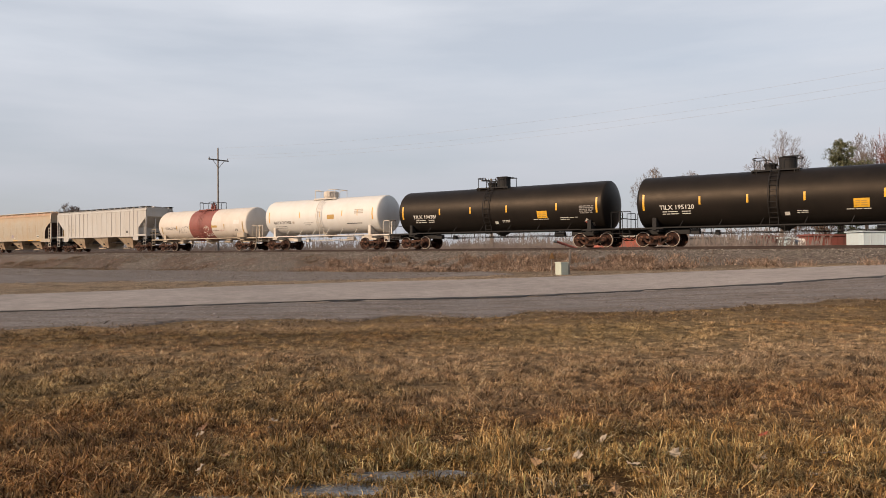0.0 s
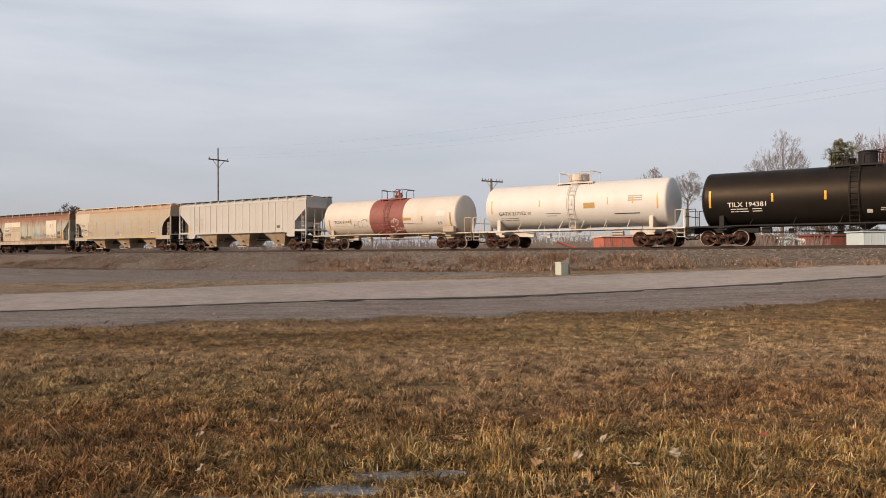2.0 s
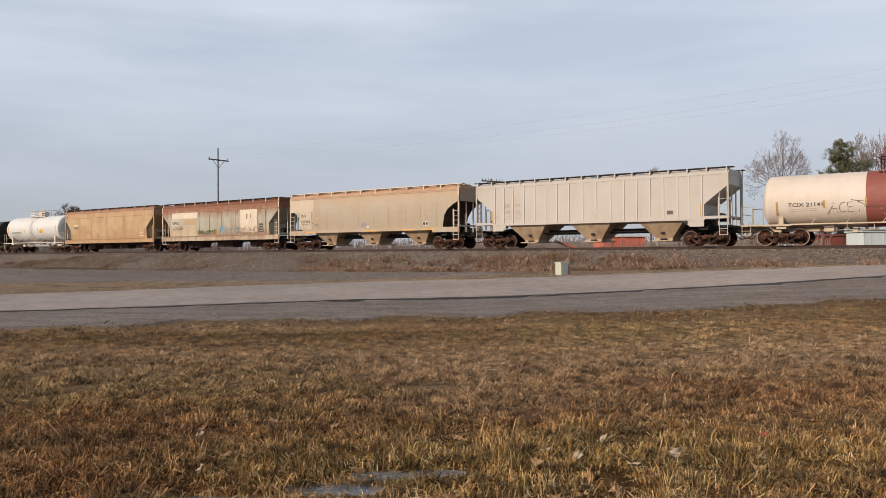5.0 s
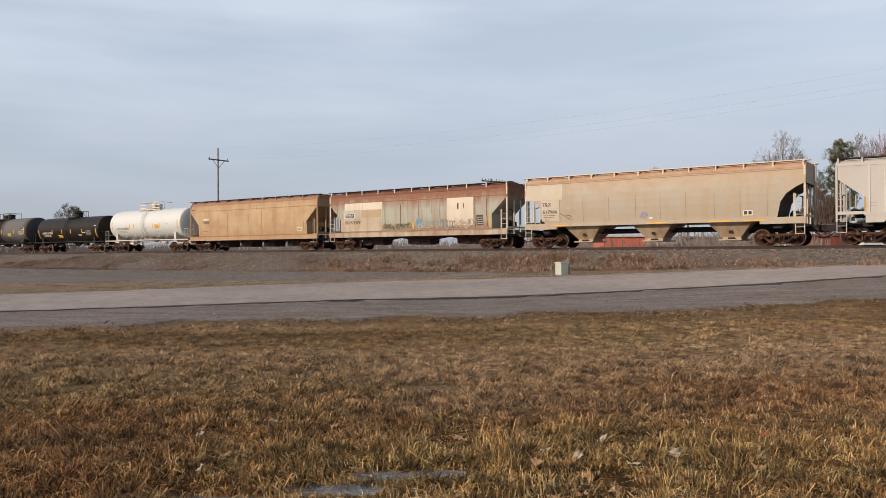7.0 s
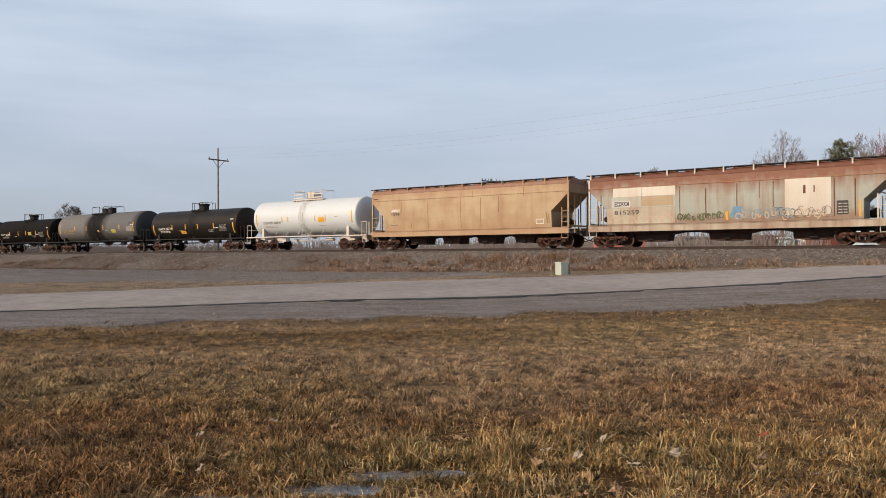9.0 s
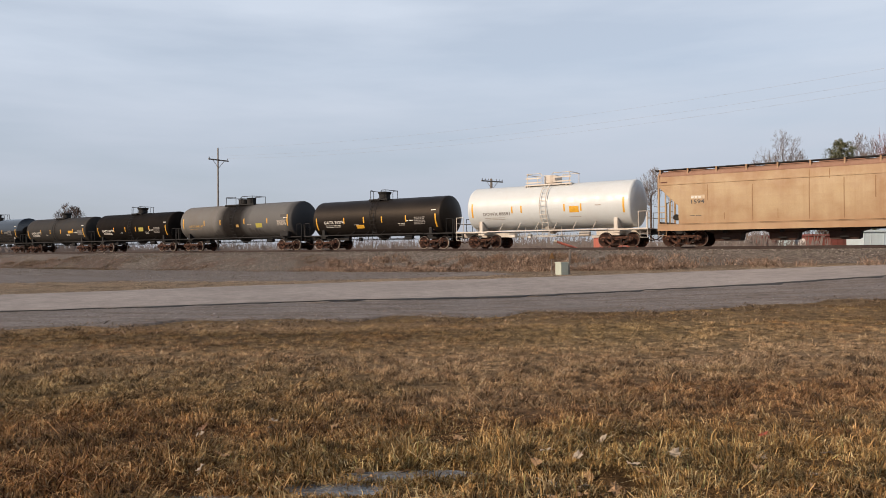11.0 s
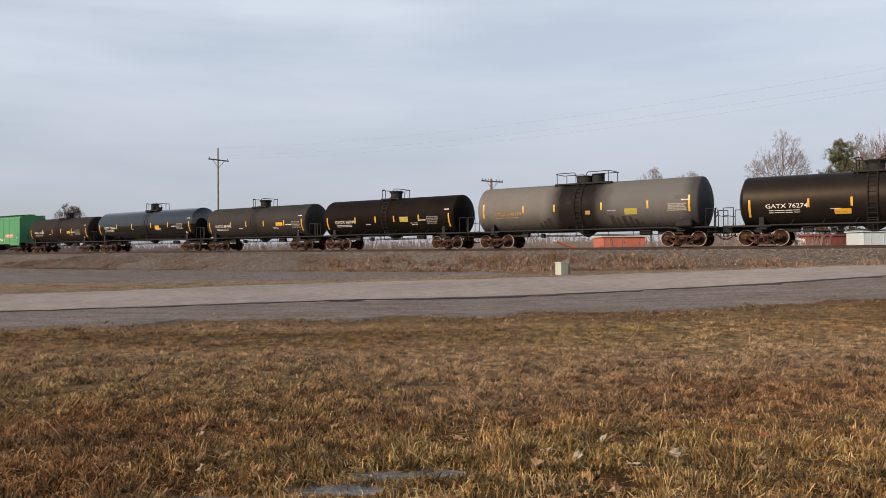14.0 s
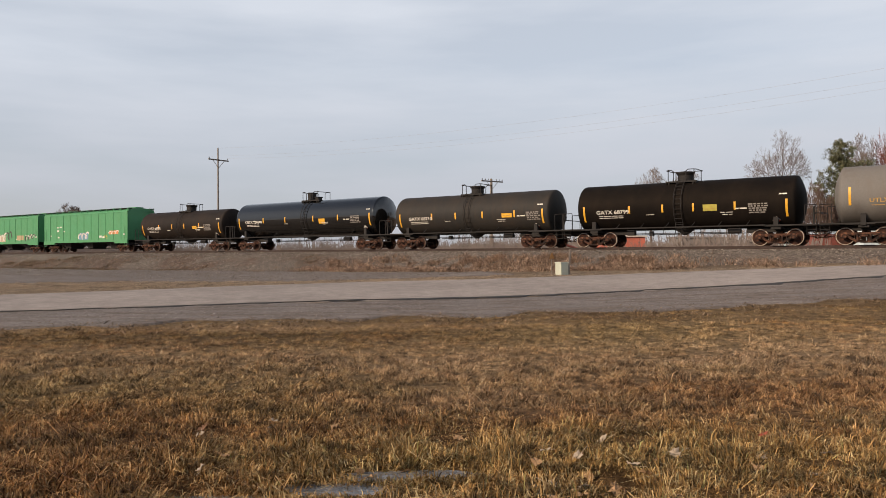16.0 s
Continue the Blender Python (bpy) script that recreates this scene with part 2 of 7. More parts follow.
M["hop_tan"] = paint("tan_hopper_paint", (0.45, 0.325, 0.185), (0.27, 0.135, 0.06), 0.8, 0.65, 0.32, 0.05, 0.1, washes=((2, 3.6, 4.6, 0.5, (0.32, 0.16, 0.08), 0.6), (2, 1.8, 1.4, 0.2, (0.33, 0.19, 0.10), 0.4)))
M["hop_rust"] = paint("rusty_hopper_paint", (0.36, 0.37, 0.31), (0.25, 0.115, 0.05), 0.45, 0.7, 0.62, 0.05, 0.1,
                      washes=((2, 2.95, 3.75, 0.9, (0.20, 0.074, 0.036), 0.92), (2, 1.9, 1.5, 0.25, (0.22, 0.10, 0.05), 0.6)))
M["rust"] = paint("rusted_steel", (0.15, 0.065, 0.04), (0.07, 0.035, 0.025), 0.6, 0.85, 0.5)
M["rust_top"] = paint("rusted_roof", (0.155, 0.058, 0.036), (0.22, 0.12, 0.07), 0.4, 0.8, 0.4)
M["green"] = paint("green_hopper_paint", (0.066, 0.275, 0.12), (0.08, 0.2, 0.07), 0.25, 0.5, 0.2)


def corroded(name, scale, stops):
    """Grimy steel, mottled at the scale of a hand."""
    m, t, b = mat(name, 0.85)
    t.links.new(n_ramp(t, n_noise(t, scale, 7), stops), b.inputs["Base Color"])
    b.inputs["Specular IOR Level"].default_value = 0.2
    n_bump(t, b, n_noise(t, 14, 6), 0.3, 0.02)
    return m


M["truck"] = corroded("rusty_cast_steel", 4.0, [(0.36, (0.010, 0.008, 0.007)), (0.52, (0.045, 0.022, 0.015)), (0.66, (0.15, 0.07, 0.042))])
M["dark"] = plain("grimy_black_steel", (0.012, 0.010, 0.009), 0.8)
M["rim"] = plain("worn_wheel_rim", (0.36, 0.30, 0.24), 0.5, 0.3)
M["rim_dark"] = plain("rusty_wheel_rim", (0.11, 0.075, 0.055), 0.6, 0.3)
M["wheel"] = corroded("rusty_wheel_plate", 5.0, [(0.35, (0.012, 0.009, 0.008)), (0.55, (0.045, 0.019, 0.012)), (0.7, (0.10, 0.04, 0.024))])
M["yellow"] = plain("yellow_reflective_sheet", (0.75, 0.40, 0.03), 0.45)
M["white_mark"] = plain("white_stencil_paint", (0.70, 0.67, 0.60), 0.6)
M["dark_mark"] = plain("dark_stencil_paint", (0.05, 0.045, 0.04), 0.6)
M["gold_mark"] = plain("faded_gold_stencil", (0.45, 0.28, 0.08), 0.6)
M["pale_panel"] = paint("pale_repaint", (0.62, 0.56, 0.46), (0.4, 0.28, 0.18), 0.25, 0.6, 0.3)
M["rail"] = paint("rusty_rail_web", (0.034, 0.017, 0.012), (0.03, 0.018, 0.013), 0.5, 0.7, 0.3)
M["railtop"] = plain("polished_rail_head", (0.45, 0.43, 0.41), 0.3, 0.9)
M["tie"] = plain("weathered_sleeper", (0.085, 0.065, 0.05), 0.9)
M["ballast"] = speckle("ballast", [(0.055, 0.042, 0.034), (0.125, 0.10, 0.082), (0.19, 0.16, 0.135), (0.28, 0.245, 0.21)], 16, big=0.12)
_t = M["ballast"].node_tree
_b = next(n for n in _t.nodes if n.type == "BSDF_PRINCIPLED")
_soil = n_math(_t, "MULTIPLY", n_ramp(_t, n_noise(_t, 0.26, 8, (0.7, 0.7, 2.2)), [(0.47, 0.0), (0.55, 0.95)]), n_band(_t, 2, 1.6, 1.2, 0.15))
_soil = n_math(_t, "MULTIPLY", _soil, n_math(_t, "MAXIMUM", n_band(_t, 0, 3.0, -8.0, 2.0), 0.45))
_brown = n_ramp(_t, n_noise(_t, 3.0, 7), [(0.35, (0.045, 0.028, 0.020)), (0.65, (0.135, 0.085, 0.058))])
_t.links.new(n_mix(_t, _soil, _b.inputs["Base Color"].links[0].from_socket, _brown), _b.inputs["Base Color"])
M["gravel"] = speckle("fine_gravel", [(0.13, 0.108, 0.095), (0.235, 0.20, 0.176), (0.36, 0.31, 0.276)], 30, big=0.2, bump=0.3)
_t = M["gravel"].node_tree
_b = next(n for n in _t.nodes if n.type == "BSDF_PRINCIPLED")
_soil = n_ramp(_t, n_noise(_t, 0.9, 8, (0.45, 1.6, 1)), [(0.45, 0.0), (0.58, 0.85)])
_t.links.new(n_mix(_t, _soil, _b.inputs["Base Color"].links[0].from_socket, n_ramp(_t, n_noise(_t, 6, 6), [(0.35, (0.07, 0.052, 0.04)), (0.65, (0.19, 0.145, 0.115))])), _b.inputs["Base Color"])
M["asphalt"] = speckle("worn_asphalt", [(0.33, 0.283, 0.25), (0.42, 0.362, 0.322), (0.52, 0.452, 0.405)], 60, big=0.15, bump=0.2)
# both surfaces run from a darker left to a paler right
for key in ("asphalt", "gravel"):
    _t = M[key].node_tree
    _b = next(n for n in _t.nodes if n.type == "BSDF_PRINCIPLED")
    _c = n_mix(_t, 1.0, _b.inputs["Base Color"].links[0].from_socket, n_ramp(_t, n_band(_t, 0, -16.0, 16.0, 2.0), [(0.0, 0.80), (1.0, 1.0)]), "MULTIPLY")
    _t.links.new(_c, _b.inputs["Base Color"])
M["tar"] = plain("broken_asphalt_edge", (0.03, 0.028, 0.027), 0.85)
M["slope_dark"] = paint("dark_maroon_sheet", (0.06, 0.035, 0.026), (0.015, 0.011, 0.01), 0.6, 0.85, 0.5)
M["wood"] = plain("weathered_pole_wood", (0.23, 0.195, 0.165), 0.85)
M["bark"] = plain("grey_brown_bark", (0.12, 0.085, 0.065), 0.9)
M["twig"] = plain("bare_twigs", (0.13, 0.085, 0.065), 0.9)

# ---------- ground ----------
def graded(lo, a, b, hi, step, grow=1.25):
    """Coordinates: even between a and b, wider and wider out to lo and hi."""
    mid = list(np.arange(a, b + step / 2, step))
    d, v, left = step, a, []
    while v > lo:
        d *= grow
        v -= d
        left.append(max(v, lo))
    d, v, right = step, mid[-1], []
    while v < hi:
        d *= grow
        v += d
        right.append(min(v, hi))
    return np.array(left[::-1] + mid + right)


def rough_noise(x, y, seed, scale):
    """Smooth uneven heights from a few waves, for arrays."""
    rng = np.random.default_rng(seed)
    z = np.zeros_like(np.asarray(x, float))
    for i in range(10):
        w = rng.uniform(0, 2 * math.pi)
        k = rng.uniform(0.5, 3.2) / scale
        z += np.sin((x * math.cos(w) + y * math.sin(w)) * k + rng.uniform(0, 6.28)) / 10
    return z


PUDDLES = [(-0.30, 5.40, 0.52, 0.12), (-0.80, 5.10, 0.42, 0.12), (-1.45, 4.86, 0.45, 0.11), (0.92, 5.10, 0.36, 0.12), (1.8, 4.78, 0.24, 0.08), (0.30, 4.76, 0.35, 0.08), (-0.2, 4.9, 0.30, 0.09), (-1.9, 5.05, 0.25, 0.07), (0.35, 5.3, 0.2, 0.06)]


def field_z(x, y):
    """The ground with the meadow's small hollows; the lowest stand in ice."""
    x, y = np.asarray(x, float), np.asarray(y, float)
    z = ground_z(x, y) + 0.035 * rough_noise(x, y, 3, 0.7) * sstep(24, 16, -EY * x + EX * y)
    for px, py, rx, ry in PUDDLES:
        z = z - 0.135 * np.exp(-(((x - px) / rx) ** 2 + ((y - py) / ry) ** 2) * 0.8)
    return z


S_ = graded(-2600, -75, 20, 2600, 0.42)
Q_ = graded(-2500, 0, 56, 2800, 0.25)
gs, gq = np.meshgrid(S_, Q_, indexing="ij")
gx, gy = gs * SB + gq * CB, -gs * CB + gq * SB
ground_near = (np.abs(gx) < 60) & (gy < 70) & (gy > -20)
gz = np.where(ground_near, field_z(gx, gy), ground_z(gx, gy))


def n_spot(t, cx, cy, rx, ry, amount=1.0, soft=0.75):
    """An uneven patch on the ground, 1 within, 0 outside."""
    tc = t.nodes.new("ShaderNodeTexCoord")
    sp = t.nodes.new("ShaderNodeSeparateXYZ")
    t.links.new(tc.outputs["Object"], sp.inputs[0])
    dx = n_math(t, "DIVIDE", n_math(t, "SUBTRACT", sp.outputs[0], cx), rx)
    dy = n_math(t, "DIVIDE", n_math(t, "SUBTRACT", sp.outputs[1], cy), ry)
    d = n_math(t, "SQRT", n_math(t, "ADD", n_math(t, "MULTIPLY", dx, dx), n_math(t, "MULTIPLY", dy, dy)), 0.0)
    d = n_math(t, "ADD", d, n_math(t, "MULTIPLY", n_math(t, "SUBTRACT", n_noise(t, 1.1, 8), 0.5), 2.2))
    mr = t.nodes.new("ShaderNodeMapRange")
    for k, v in (("From Min", 1.0 + soft), ("From Max", 1.0 - soft), ("To Min", 0.0), ("To Max", amount)):
        mr.inputs[k].default_value = v
    t.links.new(d, mr.inputs[0])
    return mr.outputs[0]


# the meadow's patches: middle, half-widths, strength and what grows there
PATCHES = [(5.2, 11.6, 4.2, 3.6, 0.8, "beige"), (0.0, 10.2, 2.4, 1.9, 0.5, "beige"), (-3.9, 8.4, 2.4, 1.5, 0.5, "olive"), (-4.6, 11.2, 3.6, 1.8, 0.5, "beige"), (0.6, 7.6, 1.3, 0.6, 0.5, "beige"),
           (-2.3, 6.9, 2.1, 1.0, 0.55, "russet"), (-3.2, 5.6, 1.3, 0.8, 0.4, "russet"), (-2.9, 6.0, 1.0, 0.5, 0.5, "umber"), (3.9, 8.2, 2.3, 0.9, 0.55, "russet"), (1.2, 7.0, 0.8, 0.45, 0.55, "russet"), (1.9, 7.5, 0.35, 0.14, 0.8, "umber"), (-1.6, 7.3, 0.9, 0.4, 0.5, "olive"),
           (3.2, 14.2, 3.0, 2.0, 0.55, "olive"), (-5.0, 13.9, 4.4, 1.1, 0.5, "umber"), (-0.6, 14.4, 2.6, 0.8, 0.35, "umber"), (-4.6, 15.6, 5.0, 0.7, 0.7, "straw"), (2.0, 5.6, 1.9, 0.9, 0.55, "gold"), (-0.5, 5.6, 1.4, 0.4, 0.6, "gold")]
SOILS = {"beige": (0.40, 0.28, 0.165), "olive": (0.21, 0.155, 0.07), "russet": (0.17, 0.078, 0.032), "umber": (0.11, 0.072, 0.038), "straw": (0.46, 0.31, 0.18), "gold": (0.20, 0.125, 0.05)}


def ground_material():
    """Wet dark soil in the hollow near the puddles, paler thatch farther out, straw-coloured beyond the road."""
    m, t, b = mat("winter_turf_soil", 0.95)
    src = n_noise(t, 0.35, 8)
    wet = n_ramp(t, src, [(0.32, (0.08, 0.042, 0.019)), (0.5, (0.16, 0.088, 0.041)), (0.68, (0.25, 0.145, 0.068))])
    dry = n_ramp(t, src, [(0.32, (0.20, 0.128, 0.064)), (0.5, (0.28, 0.19, 0.10)), (0.68, (0.35, 0.245, 0.14))])
    c = n_mix(t, n_band(t, 1, 6.5, 10.0, 1.5), wet, dry)
    for cx, cy, rx, ry, amount, what in PATCHES:
        c = n_mix(t, n_spot(t, cx, cy, rx, ry, amount), c, SOILS[what])
    c = n_mix(t, n_band(t, 1, 19.0, 24.0, 1.0), c, n_ramp(t, n_noise(t, 0.8, 8, (0.4, 1.5, 1)), [(0.35, (0.25, 0.19, 0.135)), (0.62, (0.42, 0.32, 0.22))]))
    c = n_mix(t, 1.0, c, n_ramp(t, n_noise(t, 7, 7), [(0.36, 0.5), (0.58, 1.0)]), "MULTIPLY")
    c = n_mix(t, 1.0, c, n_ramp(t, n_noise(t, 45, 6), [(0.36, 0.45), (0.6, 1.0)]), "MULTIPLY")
    t.links.new(c, b.inputs["Base Color"])
    b.inputs["Specular IOR Level"].default_value = 0.06
    n_bump(t, b, n_noise(t, 45, 7), 1.0, 0.06)
    return m


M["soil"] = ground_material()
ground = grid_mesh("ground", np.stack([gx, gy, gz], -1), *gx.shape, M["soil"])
tagged(ground, "brown winter turf and bare soil of a field", "ground", kind="structure")


def strip(name, a0, a1, b0, b1, lift, material, seed, ragged=(0.3, 0.3), step=0.35, bn=16, drop=0.06, wide=None):
    """A sheet that lies along the road, with uneven edges and a turned-down rim."""
    A_ = np.arange(a0, a1, step)
    e0 = b0 + ragged[0] * (rough_noise(A_, 0 * A_, seed, 0.35) * 1.6 + rough_noise(A_, 0 * A_, seed + 9, 2.0) * 2)
    e1 = b1 + ragged[1] * (rough_noise(A_, 0 * A_, seed + 1, 0.35) * 1.6 + rough_noise(A_, 0 * A_, seed + 8, 2.0) * 2)
    if wide is not None:
        e0, e1 = e0 + wide[0](A_), e1 + wide[1](A_)
    f = np.linspace(0, 1, bn)
    B_ = e0[:, None] * (1 - f) + e1[:, None] * f
    AA = np.repeat(A_[:, None], bn, 1)
    x, y = ab(AA, B_)
    z = ground_z(x, y) + lift + 0.006 * rough_noise(x, y, seed + 4, 0.5)
    z[:, 0] -= lift + drop
    z[:, -1] -= lift + drop
    return grid_mesh(name, np.stack([x, y, z], -1), *x.shape, material)


NEAR_EDGE = lambda a: 1.0 * np.exp(-((a - 6) / 9) ** 2) - 0.8 * sstep(0, -8, a)
FAR_EDGE = lambda a: 0.9 * np.exp(-((a - 5) / 9) ** 2) - 3.0 * sstep(14, 27, a) - 2.3 * sstep(0, -11, a)
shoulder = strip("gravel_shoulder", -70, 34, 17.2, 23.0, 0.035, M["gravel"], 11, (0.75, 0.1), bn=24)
tagged(shoulder, "grey gravel shoulder beside the road", "gravel shoulder", kind="structure")
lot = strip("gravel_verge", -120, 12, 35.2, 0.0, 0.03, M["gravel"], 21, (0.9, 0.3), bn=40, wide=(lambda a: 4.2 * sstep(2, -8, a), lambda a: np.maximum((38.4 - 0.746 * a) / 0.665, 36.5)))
tagged(lot, "bare grey gravel verge below the rail embankment", "gravel verge", kind="structure")
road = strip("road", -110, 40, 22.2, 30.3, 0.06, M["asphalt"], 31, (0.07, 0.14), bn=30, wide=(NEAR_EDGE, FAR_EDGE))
tagged(road, "worn pale grey asphalt road with a broken edge", "road", kind="structure")
# the dark broken lip of the asphalt
lip = strip("road_edge", -70, 34, 22.06, 22.27, 0.062, M["tar"], 31, (0.30, 0.075), step=0.07, bn=6, drop=-0.03, wide=(NEAR_EDGE, NEAR_EDGE))
tagged(lip, "dark broken asphalt lip along the road", "road edge", kind="structure")

# ---------- track ----------
def bed_z(q, s):
    """Profile of the ballast bed by the distance from the camera's side."""
    d = q - TRACK_Q
    top = RAIL_Z - 0.22
    near = top - sstep(-1.9, -8.6, d) * 1.75
    far = top - sstep(1.9, 6.5, d) * 1.0
    return np.where(d < 0, near, far) + 0.05 * rough_noise(s, q, 5, 0.8) * sstep(1.6, 3.2, np.abs(d)) + 0.10 * rough_noise(s, q, 6, 3.0) * sstep(2.2, 4.5, np.abs(d))


bs, bq = np.meshgrid(graded(-1500, -90, 24, 700, 0.45), np.concatenate([np.arange(TRACK_Q - 9.0, TRACK_Q - 1.4, 0.28), np.arange(TRACK_Q - 1.4, TRACK_Q + 7.2, 0.6)]), indexing="ij")
bed = grid_mesh("track_bed", np.stack([bs * SB + bq * CB, -bs * CB + bq * SB, bed_z(bq, bs)], -1), *bs.shape, M["ballast"])
tagged(bed, "grey crushed-stone ballast embankment under the track", "track bed", kind="structure")

track = thing("railway_track", track_pose(0), "rusty steel rails on weathered wooden sleepers in ballast", "railway track")
tagged(track, kind="structure")


def make_rail():
    bm = bmesh.new()
    prof = [(-0.07, -0.17), (0.07, -0.17), (0.07, -0.155), (0.012, -0.13), (0.012, -0.045), (0.036, -0.035), (0.036, 0.0), (-0.036, 0.0), (-0.036, -0.035), (-0.012, -0.045), (-0.012, -0.13), (-0.07, -0.155)]
    a = [bm.verts.new((-1200, y, z)) for y, z in prof]
    b = [bm.verts.new((600, y, z)) for y, z in prof]
    n = len(prof)
    for i in range(n):
        f = bm.faces.new((a[i], b[i], b[(i + 1) % n], a[(i + 1) % n]))
        f.material_index = 1 if i == 6 else 0
    bmesh.ops.recalc_face_normals(bm, faces=bm.faces)
    return bm


rail = part("rail", make_rail(), [M["rail"], M["railtop"]], track)
rail.matrix_basis = pose(0, -0.7535, -0.004)
share("rail", rail.data, track, pose(0, 0.7535, -0.004))
bm = bmesh.new()
box(bm, (0, 0, -0.275), (0.23, 2.6, 0.19), bevel=0.012)
tie = part("sleeper", bm, M["tie"], track)
tie.matrix_basis = pose(-70, 0, 0)
for i in range(1, 175):
    share("sleeper", tie.data, track, pose(-70 + i * 0.53, random.uniform(-0.03, 0.03), random.uniform(-0.01, 0.01), 0, 0, random.uniform(-0.6, 0.6)))

# ---------- trucks ----------
def truck_meshes():
    """Side frame, bolster and wheelset, shared by all cars."""
    bm = bmesh.new()
    for x in (-0.889, 0.889):
        box(bm, (x, 0, 0.50), (0.34, 0.20, 0.22), bevel=0.03)
        lathe(bm, [(-0.17, 0.09), (-0.16, 0.12), (0.0, 0.125)], "y", 14, centre=(x, 0, 0.457))
    beam(bm, (-0.95, 0, 0.60), (0.95, 0, 0.60), 0.15, 0.11)
    for sx in (-1, 1):
        beam(bm, (sx * 0.80, 0, 0.50), (sx * 0.36, 0, 0.20), 0.14, 0.12)
        beam(bm, (sx * 0.30, 0, 0.62), (sx * 0.30, 0, 0.16), 0.16, 0.09)
        beam(bm, (sx * 0.68, 0, 0.58), (sx * 0.34, 0, 0.56), 0.12, 0.14)
    beam(bm, (-0.40, 0, 0.17), (0.40, 0, 0.17), 0.20, 0.09)
    for x in (-0.19, 0.0, 0.19):
        pts = [(x + 0.075 * math.cos(k * 1.05), 0.075 * math.sin(k * 1.05), 0.21 + 0.21 * k / 24) for k in range(25)]
        pipe(bm, pts, 0.016, 4)
    side = bpy.data.meshes.new("side_frame")
    bm.to_mesh(side)
    bm.free()
    side.materials.append(M["truck"])
    bm = bmesh.new()
    box(bm, (0, 0, 0.52), (0.40, 2.25, 0.20), bevel=0.03)
    box(bm, (0, 0, 0.70), (0.36, 0.5, 0.18))
    for x in (-0.40, 0.40):
        beam(bm, (x, -0.85, 0.40), (x, 0.85, 0.40), 0.08, 0.10)
        for y in (-0.75, 0.75):
            box(bm, (x * 1.05, y, 0.42), (0.06, 0.12, 0.30))
    pipe(bm, [(-0.85, -0.5, 0.62), (0.85, -0.5, 0.62)], 0.02)
    bol = bpy.data.meshes.new("bolster")
    bm.to_mesh(bol)
    bm.free()
    bol.materials.append(M["truck"])
    bm = bmesh.new()
    R = 0.457
    for sy in (-1, 1):
        prof = [(0.80, 0.10), (0.80, 0.30), (0.825, 0.365), (0.825, 0.415), (0.822, 0.450), (0.80, R), (0.72, R), (0.705, R + 0.028), (0.685, R + 0.022), (0.685, 0.38), (0.72, 0.33), (0.74, 0.12), (0.70, 0.10)]
        prof = [(sy * u, r) for u, r in prof]
        lathe(bm, prof, "y", 28, mis=[1, 1, 1, 0, 0, 0, 1, 1, 1, 1, 1, 1])
    rod(bm, (0, -1.0, 0), (0, 1.0, 0), 0.085, 12, 1)
    for sy in (-1, 1):
        lathe(bm, [(sy * 1.00, 0.10), (sy * 1.17, 0.10), (sy * 1.20, 0.05)], "y", 12, mi=2)
        for k in range(3):
            w = k * 2.094
            rod(bm, (0.062 * math.cos(w), sy * 1.17, 0.062 * math.sin(w)), (0.062 * math.cos(w), sy * 1.20, 0.062 * math.sin(w)), 0.02, 6, 0)
    bmesh.ops.recalc_face_normals(bm, faces=bm.faces)
    ws = bpy.data.meshes.new("wheelset")
    bm.to_mesh(ws)
    bm.free()
    for k in ("rim", "wheel", "truck"):
        ws.materials.append(M[k])
    dull = ws.copy()
    dull.materials[0] = M["rim_dark"]
    return side, bol, ws, dull


SIDE_FRAME, BOLSTER, WHEELSET, WHEELSET_DULL = truck_meshes()
CARS, WHEELS = [], []
BRIGHT_RIMS = False


def add_truck(car, x):
    truck = share("truck", BOLSTER, car, pose(x, 0, 0))
    for y in (-1.08, 1.08):
        share("side_frame", SIDE_FRAME, truck, pose(0, y, 0))
    for dx in (-0.889, 0.889):
        w = share("wheelset", WHEELSET if BRIGHT_RIMS else WHEELSET_DULL, truck, pose(dx, 0, 0.457))
        WHEELS.append((w, dx, random.uniform(0, 360)))


def coupler_mesh():
    bm = bmesh.new()
    box(bm, (0.28, 0, 0.86), (0.62, 0.16, 0.17), bevel=0.02)
    box(bm, (0.66, 0.02, 0.86), (0.26, 0.30, 0.28), bevel=0.05)
    box(bm, (0.80, -0.09, 0.86), (0.10, 0.10, 0.24), bevel=0.03)
    pipe(bm, [(0.1, -0.35, 0.72), (0.45, -0.32, 0.45), (0.75, -0.2, 0.40), (0.92, -0.1, 0.5)], 0.03)
    pipe(bm, [(0.1, -0.9, 0.95), (0.35, -0.9, 0.80), (0.40, -0.2, 0.80)], 0.017)
    me = bpy.data.meshes.new("coupler")
    bm.to_mesh(me)
    bm.free()
    me.materials.append(M["truck"])
    return me


COUPLER = coupler_mesh()


# ---------- marks on car sides ----------
def word_mesh(word, height):
    cu = bpy.data.curves.new("lettering", "FONT")
    cu.body, cu.size, cu.resolution_u = word, height / 0.70, 2
    cu.offset = 0.02 * height
    ob = bpy.data.objects.new("lettering", cu)
    me = bpy.data.meshes.new_from_object(ob)
    bpy.data.objects.remove(ob)
    return me


